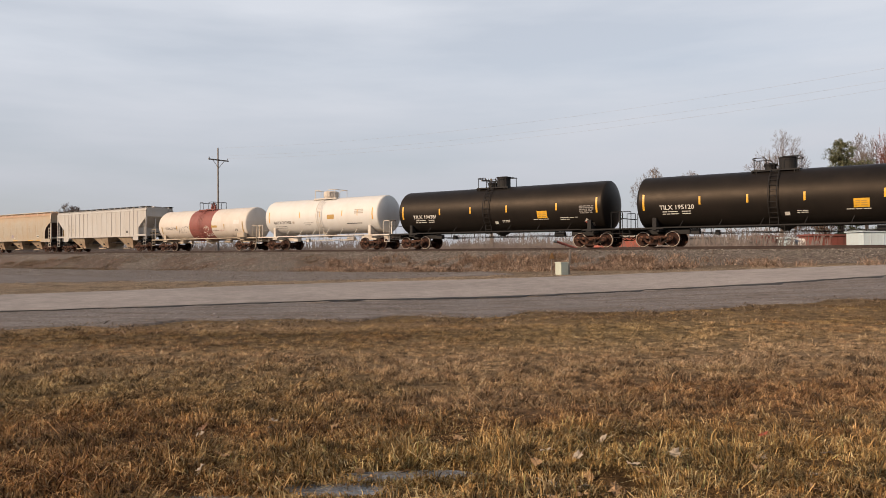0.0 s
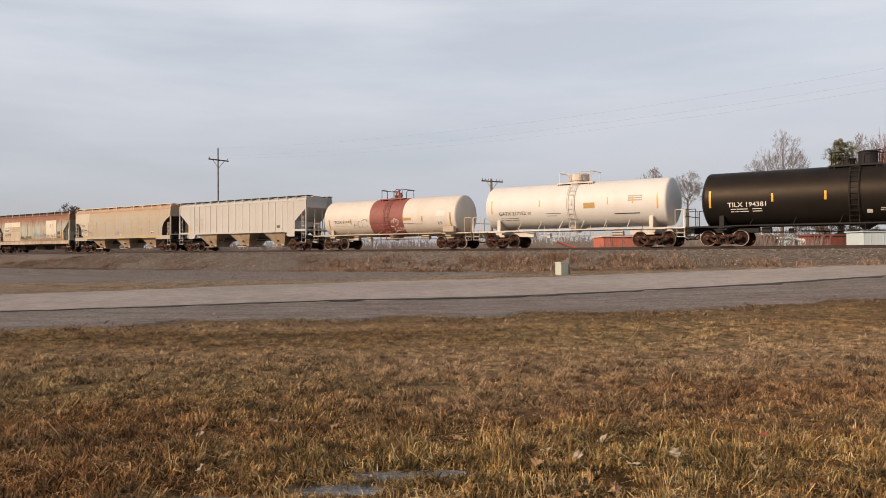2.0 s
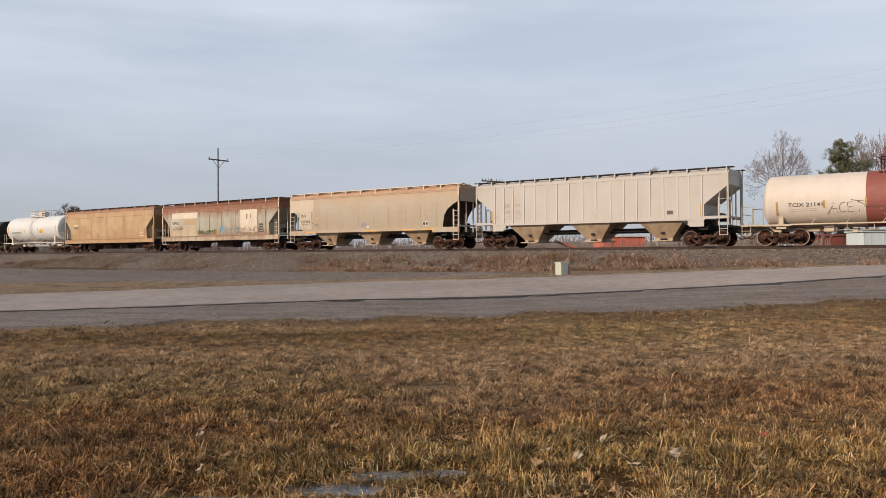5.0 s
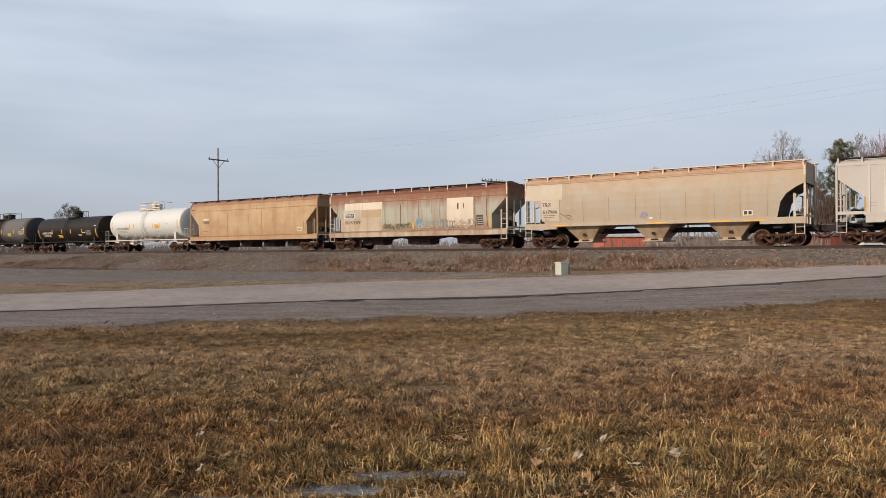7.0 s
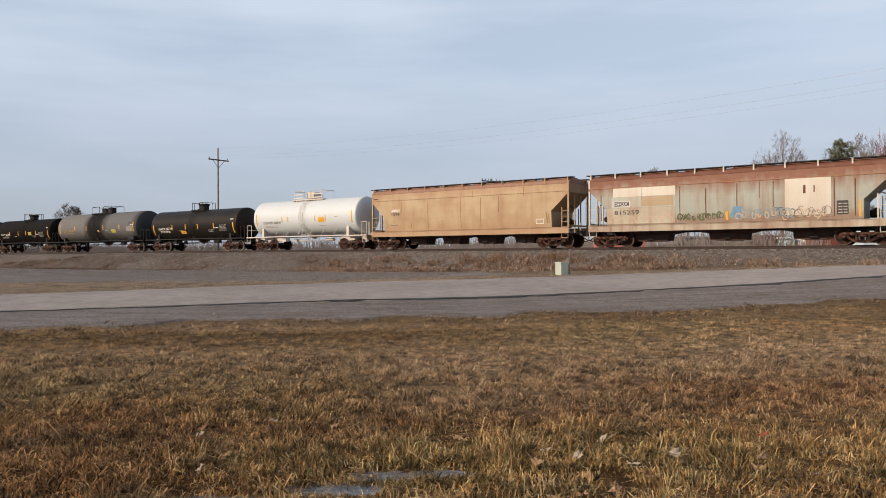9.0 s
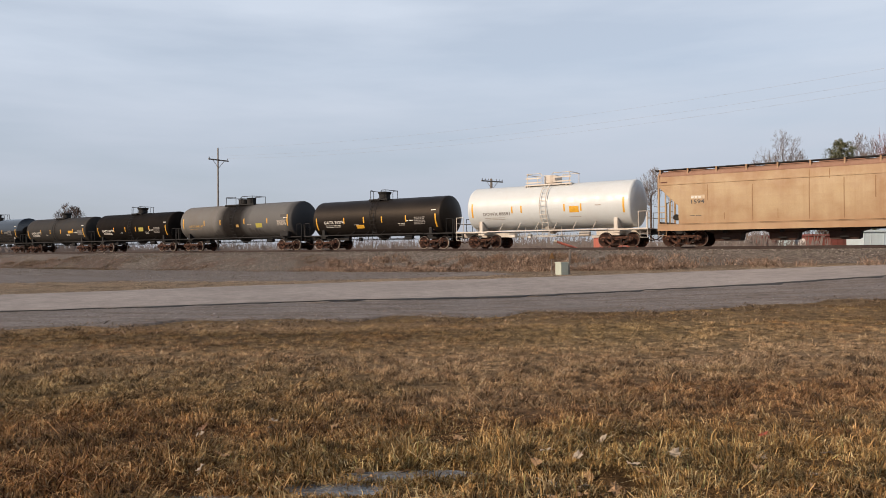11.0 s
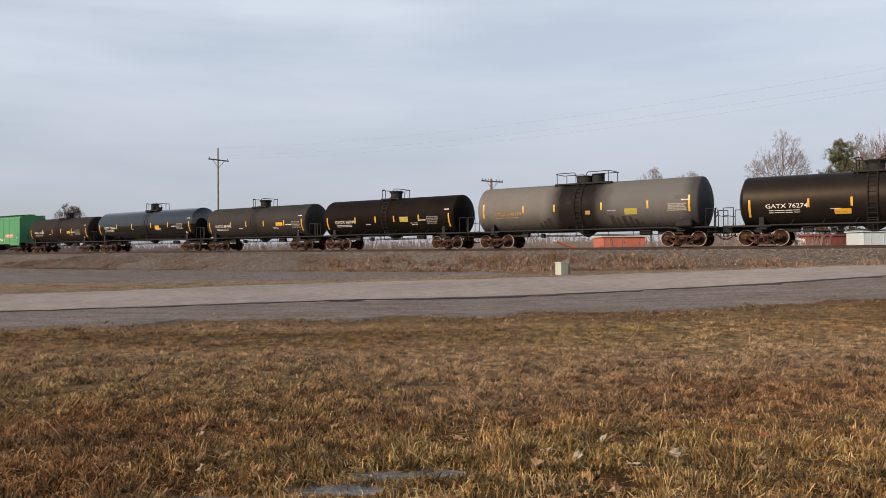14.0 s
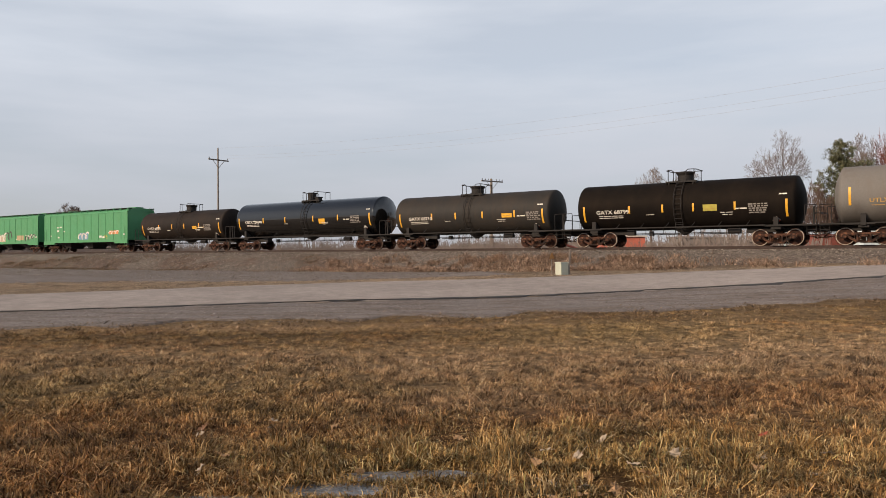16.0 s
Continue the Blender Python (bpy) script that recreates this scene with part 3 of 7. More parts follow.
def on_side(side, x, z, out=0.004):
    """The place on a car's near side: side is ('flat', y) or ('round', radius, centre z)."""
    if side[0] == "round":
        dz = max(min(z - side[2], side[1] * 0.999), -side[1] * 0.999)
        k = (side[1] + out) / side[1]
        return Vector((x, -math.sqrt(side[1] ** 2 - dz ** 2) * k, side[2] + dz * k))
    if side[0] == "bulge":
        return Vector((x, -side[1](z) - out, z))
    return Vector((x, -side[1] - out, z))


def mark(car, side, x0, x1, z0, z1, material, name="stencil", label="", out=0.005, skew=0.0):
    """A flat patch laid on the near side."""
    bm = bmesh.new()
    n = max(2, int(abs(z1 - z0) / 0.12) + 1)
    rows = []
    for i in range(n):
        z = z0 + (z1 - z0) * i / (n - 1)
        k = skew * i / (n - 1)
        rows.append([bm.verts.new(on_side(side, x + k, z, out)) for x in (x0, x1)])
    for r, q in zip(rows, rows[1:]):
        bm.faces.new((r[0], r[1], q[1], q[0]))
    r = bmesh.ops.extrude_face_region(bm, geom=list(bm.faces))
    bmesh.ops.translate(bm, vec=(0, 0.004, 0), verts=[v for v in r["geom"] if isinstance(v, bmesh.types.BMVert)])
    bmesh.ops.recalc_face_normals(bm, faces=bm.faces)
    return part(name, bm, material, car, label)


def letters(car, side, word, x, z, height, material, width=None, label=""):
    me = word_mesh(word, height)
    xs = [v.co.x for v in me.vertices]
    k = width / (max(xs) - min(xs)) if width else 1.0
    for v in me.vertices:
        v.co = on_side(side, x + (v.co.x - min(xs)) * k, z + v.co.y, 0.017)
    me.materials.append(material)
    return share("lettering", me, car, None, label)


def bars(car, side, x, z, widths, material, h=0.05, gap=0.05):
    """A line of writing too small to read."""
    for w in widths:
        mark(car, side, x, x + w, z, z + h, material)
        x += w + gap


def diamond(car, side, x, z, r, a, b):
    bm = bmesh.new()
    top, low, lft, rgt = (on_side(side, *p, 0.03) for p in ((x, z + r), (x, z - r), (x - r, z), (x + r, z)))
    v = [bm.verts.new(p) for p in (lft, low, rgt, top)]
    f = bm.faces.new(v[:3])
    g = bm.faces.new((v[0], v[2], v[3]))
    g.material_index = 1
    part("hazard_placard", bm, [a, b], car, "diamond hazard placard")


def ribbon(car, side, pts, material, w, out, label):
    """One sprayed line through pts, as a joined strip."""
    bm = bmesh.new()
    rows = []
    for i, (x, z) in enumerate(pts):
        (xa, za), (xb, zb) = pts[max(i - 1, 0)], pts[min(i + 1, len(pts) - 1)]
        dx, dz = xb - xa, zb - za
        l = math.hypot(dx, dz) or 1
        nx, nz = -dz / l * w / 2, dx / l * w / 2
        rows.append([bm.verts.new(on_side(side, x + k * nx, z + k * nz, out)) for k in (-1, 1)])
    for r, q in zip(rows, rows[1:]):
        bm.faces.new((r[0], r[1], q[1], q[0]))
    return part("graffiti", bm, material, car, label)


def scribble(car, side, x0, x1, z0, z1, material, seed, n=26, w=0.05):
    """Sprayed loops; no letters."""
    rng = random.Random(seed)
    pts = []
    for i in range(n * 7):
        u = i / (n * 7 - 1)
        r = (z1 - z0) / 2
        x = x0 + (x1 - x0) * u + 0.8 * r * math.sin(u * n * 1.9 + seed) * (0.6 + 0.4 * math.sin(u * 7 + seed))
        z = (z0 + z1) / 2 + r * math.cos(u * n * 1.9 + seed + rng.uniform(-0.15, 0.15)) * (0.7 + 0.3 * math.sin(u * 13 + seed))
        pts.append((x, z))
    return ribbon(car, side, pts, material, w, 0.007, "sprayed graffiti loops")


def strokes(car, side, lines, material, w=0.04):
    """Sprayed lines through given places."""
    for pts in lines:
        ribbon(car, side, pts, material, w, 0.019, "sprayed graffiti line")


def ledge(car, side, half, z, material):
    """The narrow stiffening ledge along a hopper's upper side."""
    for sy in (-1, 1):
        bm = bmesh.new()
        y = sy * (side[1](z) + 0.012)
        beam(bm, (-half, y, z), (half, y, z), 0.04, 0.05)
        part("ledge", bm, material, car)


# ---------- tank cars ----------
def tank_profile(half, R, knuckle=0.17):
    """Half-profile of a tank: dished heads with a tight knuckle, and a straight shell in short courses."""
    depth = 0.36 * R
    crown = 2.0 * R
    turn = math.asin((R - knuckle) / (crown - knuckle))
    pts = []
    for i in range(7):
        w = turn * i / 6
        pts.append((crown - crown * math.cos(w), max(crown * math.sin(w), 0.02)))
    cx = crown - (crown - knuckle) * math.cos(turn)
    for i in range(1, 7):
        w = turn + (math.pi / 2 - turn) * i / 6
        pts.append((cx - knuckle * math.cos(w), R - knuckle + knuckle * math.sin(w)))
    pts = [(-half + u, r) for u, r in pts]
    x = pts[-1][0]
    pts.append((x + 0.03, R))
    pts += [(x + (0 - x) * k / 12, R) for k in range(1, 12)]
    return pts + [(0.0, R)] + [(-u, r) for u, r in pts[::-1]]


def railing(car, material, x0, x1, y, z, h, r, open_x):
    """Two U-shaped guard rails on a tank's top platform, open at the ladder."""
    for a, b in ((x0, open_x[0]), (x1, open_x[1])):
        bm = bmesh.new()
        k = math.copysign(0.12, b - a)
        pipe(bm, [(b, -y, z), (b, -y, z + h - 0.1), (b - k, -y, z + h), (a + k, -y, z + h), (a, -y + 0.1, z + h - 0.02), (a, y - 0.1, z + h - 0.02), (a + k, y, z + h), (b - k, y, z + h), (b, y, z + h - 0.1), (b, y, z)], r, 6)
        for yy in (-y, y):
            rod(bm, (a + k, yy, z - 0.15), (a + k, yy, z + h), r, 6)
        part("guard_rail", bm, material, car)


def tank_car(S0, TC, R, zc, paint_mat, label, over=1.35, frame_mat=None, top=0.0, top_style="single", ladder=True, side_rail=True, top_mat=None, rail_mat=None, bright=False, tool_box=False, mid_rail=False, rail_half=0.95):
    global BRIGHT_RIMS
    BRIGHT_RIMS = bright
    car = thing("tank_car", track_pose(S0), label, "tank car", "cars of the freight train")
    CARS.append((car, S0))
    fm = frame_mat or M["dark"]
    tm = top_mat or fm
    half = TC / 2 + over
    bm = bmesh.new()
    lathe(bm, tank_profile(half, R), "x", 56, centre=(0, 0, zc))
    bmesh.ops.recalc_face_normals(bm, faces=bm.faces)
    tank = part("tank", bm, paint_mat, car, smooth=True)
    for sx in (-1, 1):
        add_truck(car, sx * TC / 2)
        bm = bmesh.new()
        box(bm, (sx * (TC / 2 + 0.25), 0, 0.90), (4.0, 0.36, 0.30), bevel=0.02)
        box(bm, (sx * TC / 2, 0, 0.98), (0.5, 2.5, 0.16))
        prism(bm, [(sx * TC / 2 - 0.12, 1.0), (sx * TC / 2 + 0.12, 1.0), (sx * TC / 2 + 0.12, zc - 0.60 * R), (sx * TC / 2 - 0.12, zc - 0.60 * R)], -0.86 * R, 0.86 * R)
        part("bolster_saddle", bm, fm, car)
        bm = bmesh.new()
        box(bm, (sx * (TC / 2 + 1.45), 0, 1.10), (1.2, 2.75, 0.05))
        for y in (-1.3, 1.3):
            beam(bm, (sx * (TC / 2 - 0.55), y, 1.10), (sx * (TC / 2 + 2.0), y, 1.10), 0.08, 0.10)
            pipe(bm, [(sx * (TC / 2 + 2.0), y, 0.55), (sx * (TC / 2 + 2.0), y, 2.15), (sx * (TC / 2 + 1.45), y, 2.15), (sx * (TC / 2 + 1.45), y, 1.1)], 0.022)
            for z in (0.58, 0.82):
                rod(bm, (sx * (TC / 2 + 2.0), y, z), (sx * (TC / 2 + 1.55), y, z), 0.018, 6)
            rod(bm, (sx * (TC / 2 + 1.55), y, 0.56), (sx * (TC / 2 + 1.55), y, 1.1), 0.018, 6)
        pipe(bm, [(sx * (TC / 2 + 2.0), -1.3, 1.75), (sx * (TC / 2 + 2.0), 1.3, 1.75)], 0.02)
        part("end_platform", bm, fm, car)
        share("coupler", COUPLER, car, pose(sx * (TC / 2 + 1.62), 0, 0, 0, 0, 0 if sx > 0 else 180))
    # hand brake
    bm = bmesh.new()
    ring = [(TC / 2 + 1.88, -0.75 + 0.26 * math.cos(k * math.pi / 8), 1.95 + 0.26 * math.sin(k * math.pi / 8)) for k in range(17)]
    pipe(bm, ring, 0.016, 5)
    for k in (0, 4, 8, 12):
        rod(bm, ring[k], (TC / 2 + 1.84, -0.75, 1.95), 0.014, 5)
    beam(bm, (TC / 2 + 1.80, -0.75, 1.1), (TC / 2 + 1.80, -0.75, 2.1), 0.12, 0.08)
    part("brake_wheel", bm, fm, car)
    if tool_box:
        bm = bmesh.new()
        box(bm, (TC / 2 + 0.25, -1.42, 1.36), (0.95, 0.40, 0.42), bevel=0.06)
        part("tool_box", bm, fm, car)
    # brake gear
    bm = bmesh.new()
    xr = TC / 2 - 1.9
    rod(bm, (xr, -0.8, 0.86), (xr - 0.7, -0.8, 0.86), 0.16, 12)
    box(bm, (-xr + 0.4, -0.85, 0.86), (0.5, 0.35, 0.32), bevel=0.03)
    pipe(bm, [(-xr, -0.6, 0.80), (xr, -0.6, 0.80)], 0.022)
    pipe(bm, [(-xr, 0.5, 0.76), (xr, 0.5, 0.76)], 0.022)
    for x in np.linspace(-xr + 1.2, xr - 1.2, 5):
        rod(bm, (x, -0.6, 0.74), (x, -0.6, zc - R * 0.9), 0.018, 5)
    box(bm, (-xr + 1.6, -0.7, 0.80), (0.22, 0.25, 0.28))
    part("brake_gear", bm, fm, car)
    bm = bmesh.new()
    lathe(bm, [(zc - R - 0.30, 0.14), (zc - R - 0.22, 0.22), (zc - R - 0.05, 0.5), (zc - R + 0.25, 0.8)], "z", 16)
    part("bottom_outlet", bm, fm, car, smooth=False)
    if side_rail:
        for y in (-1.38, 1.38):
            bm = bmesh.new()
            beam(bm, (-TC / 2 + 0.5, y, 1.13), (TC / 2 - 0.5, y, 1.13), 0.05, 0.07)
            for x in np.linspace(-TC / 2 + 1.5, TC / 2 - 1.5, 6):
                dz = 0.42
                yy = math.copysign(math.sqrt(max(R * R - (R - dz) ** 2, 0.1)), y)
                rod(bm, (x, y, 1.13), (x + 0.12, yy, zc - R + dz), 0.022, 5)
            part("side_rail", bm, fm, car)
    # fittings on top
    zt = zc + R
    bm = bmesh.new()
    long = 1.65 if mid_rail else rail_half
    box(bm, (top, 0, zt - 0.03), (2 * long + 0.06, 1.5, 0.04))
    for x in (-long, long):
        beam(bm, (top + x, -0.75, zt - 0.10), (top + x, 0.75, zt - 0.10), 0.05, 0.12)
    for y in (-0.74, 0.74):
        beam(bm, (top - long, y, zt - 0.05), (top + long, y, zt - 0.05), 0.04, 0.09)
        for x in (-long * 0.8, long * 0.8):
            beam(bm, (top + x, y, zt - 0.05), (top + x, y * 1.02, zt - 0.34), 0.05, 0.05)
    part("top_platform", bm, tm, car)
    railing(car, rail_mat or tm, top - long, top + long, 0.72, zt - 0.02, 0.72 if mid_rail else 0.68, 0.024, (top - 0.45, top + 0.28))
    if mid_rail:
        for z in (0.12, 0.40):
            for x0, x1 in ((top - long, top - 0.52), (top + 0.32, top + long)):
                bm = bmesh.new()
                beam(bm, (x0, -0.74, zt + z), (x1, -0.74, zt + z), 0.03, 0.09)
                part("guard_board", bm, tm, car)
    bm = bmesh.new()
    if top_style == "double":
        lathe(bm, [(zt - 0.1, 0.46), (zt + 0.62, 0.46), (zt + 0.63, 0.50), (zt + 0.68, 0.50), (zt + 0.71, 0.40)], "z", 24, centre=(top + 0.52, 0, 0))
        lathe(bm, [(zt - 0.1, 0.30), (zt + 0.28, 0.30), (zt + 0.29, 0.36), (zt + 0.34, 0.36), (zt + 0.40, 0.2)], "z", 20, centre=(top - 0.38, 0, 0))
        for k in range(8):
            w = k * 0.785
            rod(bm, (top - 0.38 + 0.34 * math.cos(w), 0.34 * math.sin(w), zt + 0.2), (top - 0.38 + 0.34 * math.cos(w), 0.34 * math.sin(w), zt + 0.4), 0.025, 5)
    elif top_style == "double_low":
        lathe(bm, [(zt - 0.1, 0.36), (zt + 0.60, 0.36), (zt + 0.61, 0.40), (zt + 0.66, 0.40)], "z", 24, centre=(top - 0.5, 0, 0))
        lathe(bm, [(zt - 0.1, 0.28), (zt + 0.20, 0.28), (zt + 0.21, 0.34), (zt + 0.28, 0.34)], "z", 20, centre=(top + 0.25, 0, 0))
    elif top_style == "grey":
        lathe(bm, [(zt - 0.1, 0.52), (zt + 0.40, 0.52), (zt + 0.41, 0.56), (zt + 0.47, 0.56)], "z", 24, centre=(top - 0.15, 0, 0))
        lathe(bm, [(zt - 0.1, 0.40), (zt + 0.50, 0.40), (zt + 0.51, 0.43), (zt + 0.56, 0.43)], "z", 24, centre=(top + 0.78, 0, 0))
    elif top_style == "valves":
        for x, h in ((-0.12, 0.45), (0.12, 0.6), (0.28, 0.4)):
            lathe(bm, [(zt - 0.1, 0.11), (zt + 0.2, 0.11), (zt + 0.22, 0.16), (zt + 0.28, 0.16), (zt + 0.3, 0.07), (zt + h, 0.07), (zt + h + 0.02, 0.12), (zt + h + 0.06, 0.12)], "z", 14, centre=(top + x, 0.1 * x, 0))
    elif top_style == "dome":
        lathe(bm, [(zt - 0.1, 0.55), (zt + 0.10, 0.55), (zt + 0.12, 0.62), (zt + 0.50, 0.62), (zt + 0.58, 0.5)], "z", 28, centre=(top, 0, 0))
    elif top_style == "box":
        box(bm, (top, 0, zt + 0.30), (0.9, 0.9, 0.55), bevel=0.06)
    else:
        lathe(bm, [(zt - 0.1, 0.44), (zt + 0.35, 0.44), (zt + 0.50, 0.54), (zt + 0.54, 0.54), (zt + 0.58, 0.42)], "z", 24, centre=(top + 0.05, 0, 0))
    part("manway_housing", bm, tm, car)
    if ladder:
        bm = bmesh.new()
        rr = R + 0.13
        xl = top + 0.02
        arc = [math.radians(a) for a in range(-42, 84, 9)]
        for dx in (-0.22, 0.22):
            pts = [(xl + dx, -rr * math.cos(arc[0]), 0.72)] + [(xl + dx, -rr * math.cos(a), zc + rr * math.sin(a)) for a in arc]
            pipe(bm, pts, 0.022, 6)
        for a in np.linspace(arc[0], arc[-2], 11):
            rod(bm, (xl - 0.22, -rr * math.cos(a), zc + rr * math.sin(a)), (xl + 0.22, -rr * math.cos(a), zc + rr * math.sin(a)), 0.016, 5)
        for z in (0.74, 1.0, 1.28):
            rod(bm, (xl - 0.22, -rr * math.cos(arc[0]), z), (xl + 0.22, -rr * math.cos(arc[0]), z), 0.016, 5)
        part("ladder", bm, tm, car)
    return car, ("round", R, zc)


def reflectors(car, side, TC, xs, zs, zb):
    """Short strips round the height zs and a long one at each end round zb."""
    for x in xs:
        mark(car, side, x - 0.055, x + 0.055, zs - 0.23, zs + 0.23, M["yellow"], "reflector_strip")
    for x in (-(TC / 2 + 0.58), TC / 2 + 0.58):
        mark(car, side, x - 0.06, x + 0.06, zb - 0.47, zb + 0.47, M["yellow"], "reflector_strip")


def data_block(car, side, x0, x1, z0, z1, material, seed):
    """The stencilled table of a tank's test data: broken lines of small marks."""
    rng = random.Random(seed)
    rows = 5
    for k in range(rows):
        z, x = z0 + (z1 - z0) * k / rows, x0 + rng.uniform(0, 0.08)
        while x < x1 - 0.12:
            w = rng.choice((0.10, 0.16, 0.24))
            mark(car, side, x, min(x + w, x1), z, z + (z1 - z0) / rows * 0.62, material)
            x += w + rng.uniform(0.035, 0.07)


# ---------- hopper cars ----------
def hopper_car(S0, TC, L, side_mat, label, kind="flat", sill_mat=None, roof_mat=None, z_sill=1.55, z_eave=4.15, z_roof=4.42, w=1.5, bays=3, bay_mat=None, trim=None, board=None, brackets=14, bay_gap=0.6, bay_in=0.75, diag=False, boxy=False, slope=None):
    global BRIGHT_RIMS
    BRIGHT_RIMS = False
    car = thing("hopper_car", track_pose(S0), label, "hopper car", "cars of the freight train")
    CARS.append((car, S0))
    sm, rm, bmt, tr = sill_mat or side_mat, roof_mat or side_mat, bay_mat or side_mat, trim or side_mat
    h = L / 2

    def half_w(z):
        if kind != "round":
            return w
        u = (z - z_sill) / (z_eave - z_sill)
        return w - 0.02 + 0.10 * math.sin(min(max(u, 0), 1) * math.pi)

    # body: the lower edge climbs to the ends
    if kind == "box":
        st = [(-h, z_sill), (h, z_sill)]
    elif kind == "round":
        e = [(0.0, z_eave - 0.60), (1.25, z_eave - 1.80), (1.22, z_sill + 0.02)] if diag else [(0.0, z_eave - 0.85), (0.45, z_eave - 1.05), (0.95, z_eave - 1.40), (1.25, z_eave - 1.85), (1.33, z_eave - 2.25), (1.42, z_sill + 0.02)]
        st = [(-h + a, z) for a, z in e] + [(h - a, z) for a, z in e[::-1]]
    else:
        e = [(0.0, z_eave - 0.62), (1.35, z_sill + 0.85), (1.36, z_sill)]
        st = [(-h + a, z) for a, z in e] + [(h - a, z) for a, z in e[::-1]]
    bm = bmesh.new()
    rings = []
    for x, zb in st:
        zs = [zb + (z_eave - zb) * i / 6 for i in range(7)]
        near = [(-half_w(z), z) for z in zs]
        far = [(half_w(z), z) for z in zs[::-1]]
        rings.append([bm.verts.new((x, y, z)) for y, z in near + far])
    n = len(rings[0])
    for r, q in zip(rings, rings[1:]):
        for i in range(n):
            if i == 6:
                continue
            f = bm.faces.new((r[i], r[(i + 1) % n], q[(i + 1) % n], q[i]))
            f.material_index = int(i == n - 1)
    bm.faces.new(rings[0][::-1])
    bm.faces.new(rings[-1])
    bmesh.ops.recalc_face_normals(bm, faces=bm.faces)
    part("body", bm, [side_mat, slope or side_mat], car)
    # roof
    bm = bmesh.new()
    we = half_w(z_eave)
    prof = [(-we - 0.02, z_eave - 0.05), (-we - 0.02, z_eave + 0.01), (-we + 0.10, z_eave + 0.16), (-we + 0.30, z_eave + 0.27), (-0.6, z_roof - 0.03), (0, z_roof)]
    prof = prof + [(-y, z) for y, z in prof[-2::-1]]
    a = [bm.verts.new((-h, y, z)) for y, z in prof]
    b = [bm.verts.new((h, y, z)) for y, z in prof]
    for i in range(len(prof) - 1):
        bm.faces.new((a[i], a[i + 1], b[i + 1], b[i]))
    bm.faces.new(a)
    bm.faces.new(b[::-1])
    bmesh.ops.recalc_face_normals(bm, faces=bm.faces)
    part("roof", bm, rm, car)
    # running boards on brackets
    zb = z_eave + 0.36
    for ys in (-1, 1):
        bm = bmesh.new()
        for k in range(3):
            y = ys * (1.02 + 0.17 * k)
            beam(bm, (-h - 0.2, y, zb), (h + 0.2, y, zb), 0.13, 0.05)
        walkway = part("running_board", bm, board or M["dark"], car)
        first = None
        for x in np.linspace(-h + 0.12, h - 0.12, brackets):
            if first is None:
                bm = bmesh.new()
                beam(bm, (0, ys * (we - 0.06), z_eave + 0.05), (0, ys * (we - 0.06), zb + 0.02), 0.05, 0.08)
                beam(bm, (0, ys * (we - 0.04), zb - 0.05), (0, ys * 0.9, zb - 0.05), 0.06, 0.05)
                first = part("bracket", bm, tr, walkway)
                first.matrix_basis = pose(x, 0, 0)
            else:
                share("bracket", first.data, walkway, pose(x, 0, 0))
    m = int(L / 2.4)
    bm = bmesh.new()
    box(bm, (0, 0, z_roof + 0.06), (L / m * 0.8, 0.9, 0.10), bevel=0.03)
    lid = part("roof_hatch", bm, rm, car)
    lid.matrix_basis = pose(-h + L * 0.5 / m, 0, 0)
    for i in range(1, m):
        share("roof_hatch", lid.data, car, pose(-h + L * (i + 0.5) / m, 0, 0))
    # sills, corner posts, ends
    for y in (-1, 1):
        bm = bmesh.new()
        if kind == "flat":
            beam(bm, (-h + 1.3, y * (w + 0.02), z_sill + 0.02), (h - 1.3, y * (w + 0.02), z_sill + 0.02), 0.07, 0.14)
            for sx in (-1, 1):
                prism(bm, [(sx * (h - 1.36), z_sill - 0.42), (sx * (h - 2.15), z_sill - 0.42), (sx * (h - 2.6), z_sill), (sx * (h - 1.36), z_sill)], y * (w - 0.03), y * (w + 0.03))
                beam(bm, (sx * (h - 1.4), y * w, z_sill - 0.03 + 0.12), (sx * h, y * w, z_sill + 0.09), 0.08, 0.16)
        else:
            if boxy:
                beam(bm, (-h, y * (w + 0.03), z_sill - 0.18), (h, y * (w + 0.03), z_sill - 0.18), 0.10, 0.36)
                beam(bm, (-h, y * (w + 0.05), z_sill - 0.02), (h, y * (w + 0.05), z_sill - 0.02), 0.12, 0.03)
                beam(bm, (-h, y * (w + 0.05), z_sill - 0.37), (h, y * (w + 0.05), z_sill - 0.37), 0.12, 0.03)
            else:
                beam(bm, (-h, y * (w + 0.03), z_sill - 0.08), (h, y * (w + 0.03), z_sill - 0.08), 0.10, 0.20)
            for sx in (-1, 1) if not boxy else ():
                beam(bm, (sx * (h - 2.3), y * (w + 0.03), z_sill - 0.22), (sx * h, y * (w + 0.03), z_sill - 0.22), 0.09, 0.24)
        part("side_sill", bm, sm, car)
    for sx in (-1, 1):
        add_truck(car, sx * TC / 2)
        bm = bmesh.new()
        zs = z_sill - 0.35
        for y in (-1, 1):
            beam(bm, (sx * (h - 0.05), y * (w - 0.02), zs), (sx * (h - 0.05), y * (w - 0.02), z_eave + 0.05), 0.10, 0.10)
            if kind != "box":
                for dx in (0.62,):
                    beam(bm, (sx * (h - dx), y * (w - 0.25), zs), (sx * (h - dx), y * (w - 0.25), z_sill + 1.3), 0.06, 0.06)
        if kind != "box":
            for y in (-0.45, 0.45):
                beam(bm, (sx * (h - 0.10), y, zs), (sx * (h - 0.10), y, z_eave - 0.8), 0.07, 0.07)
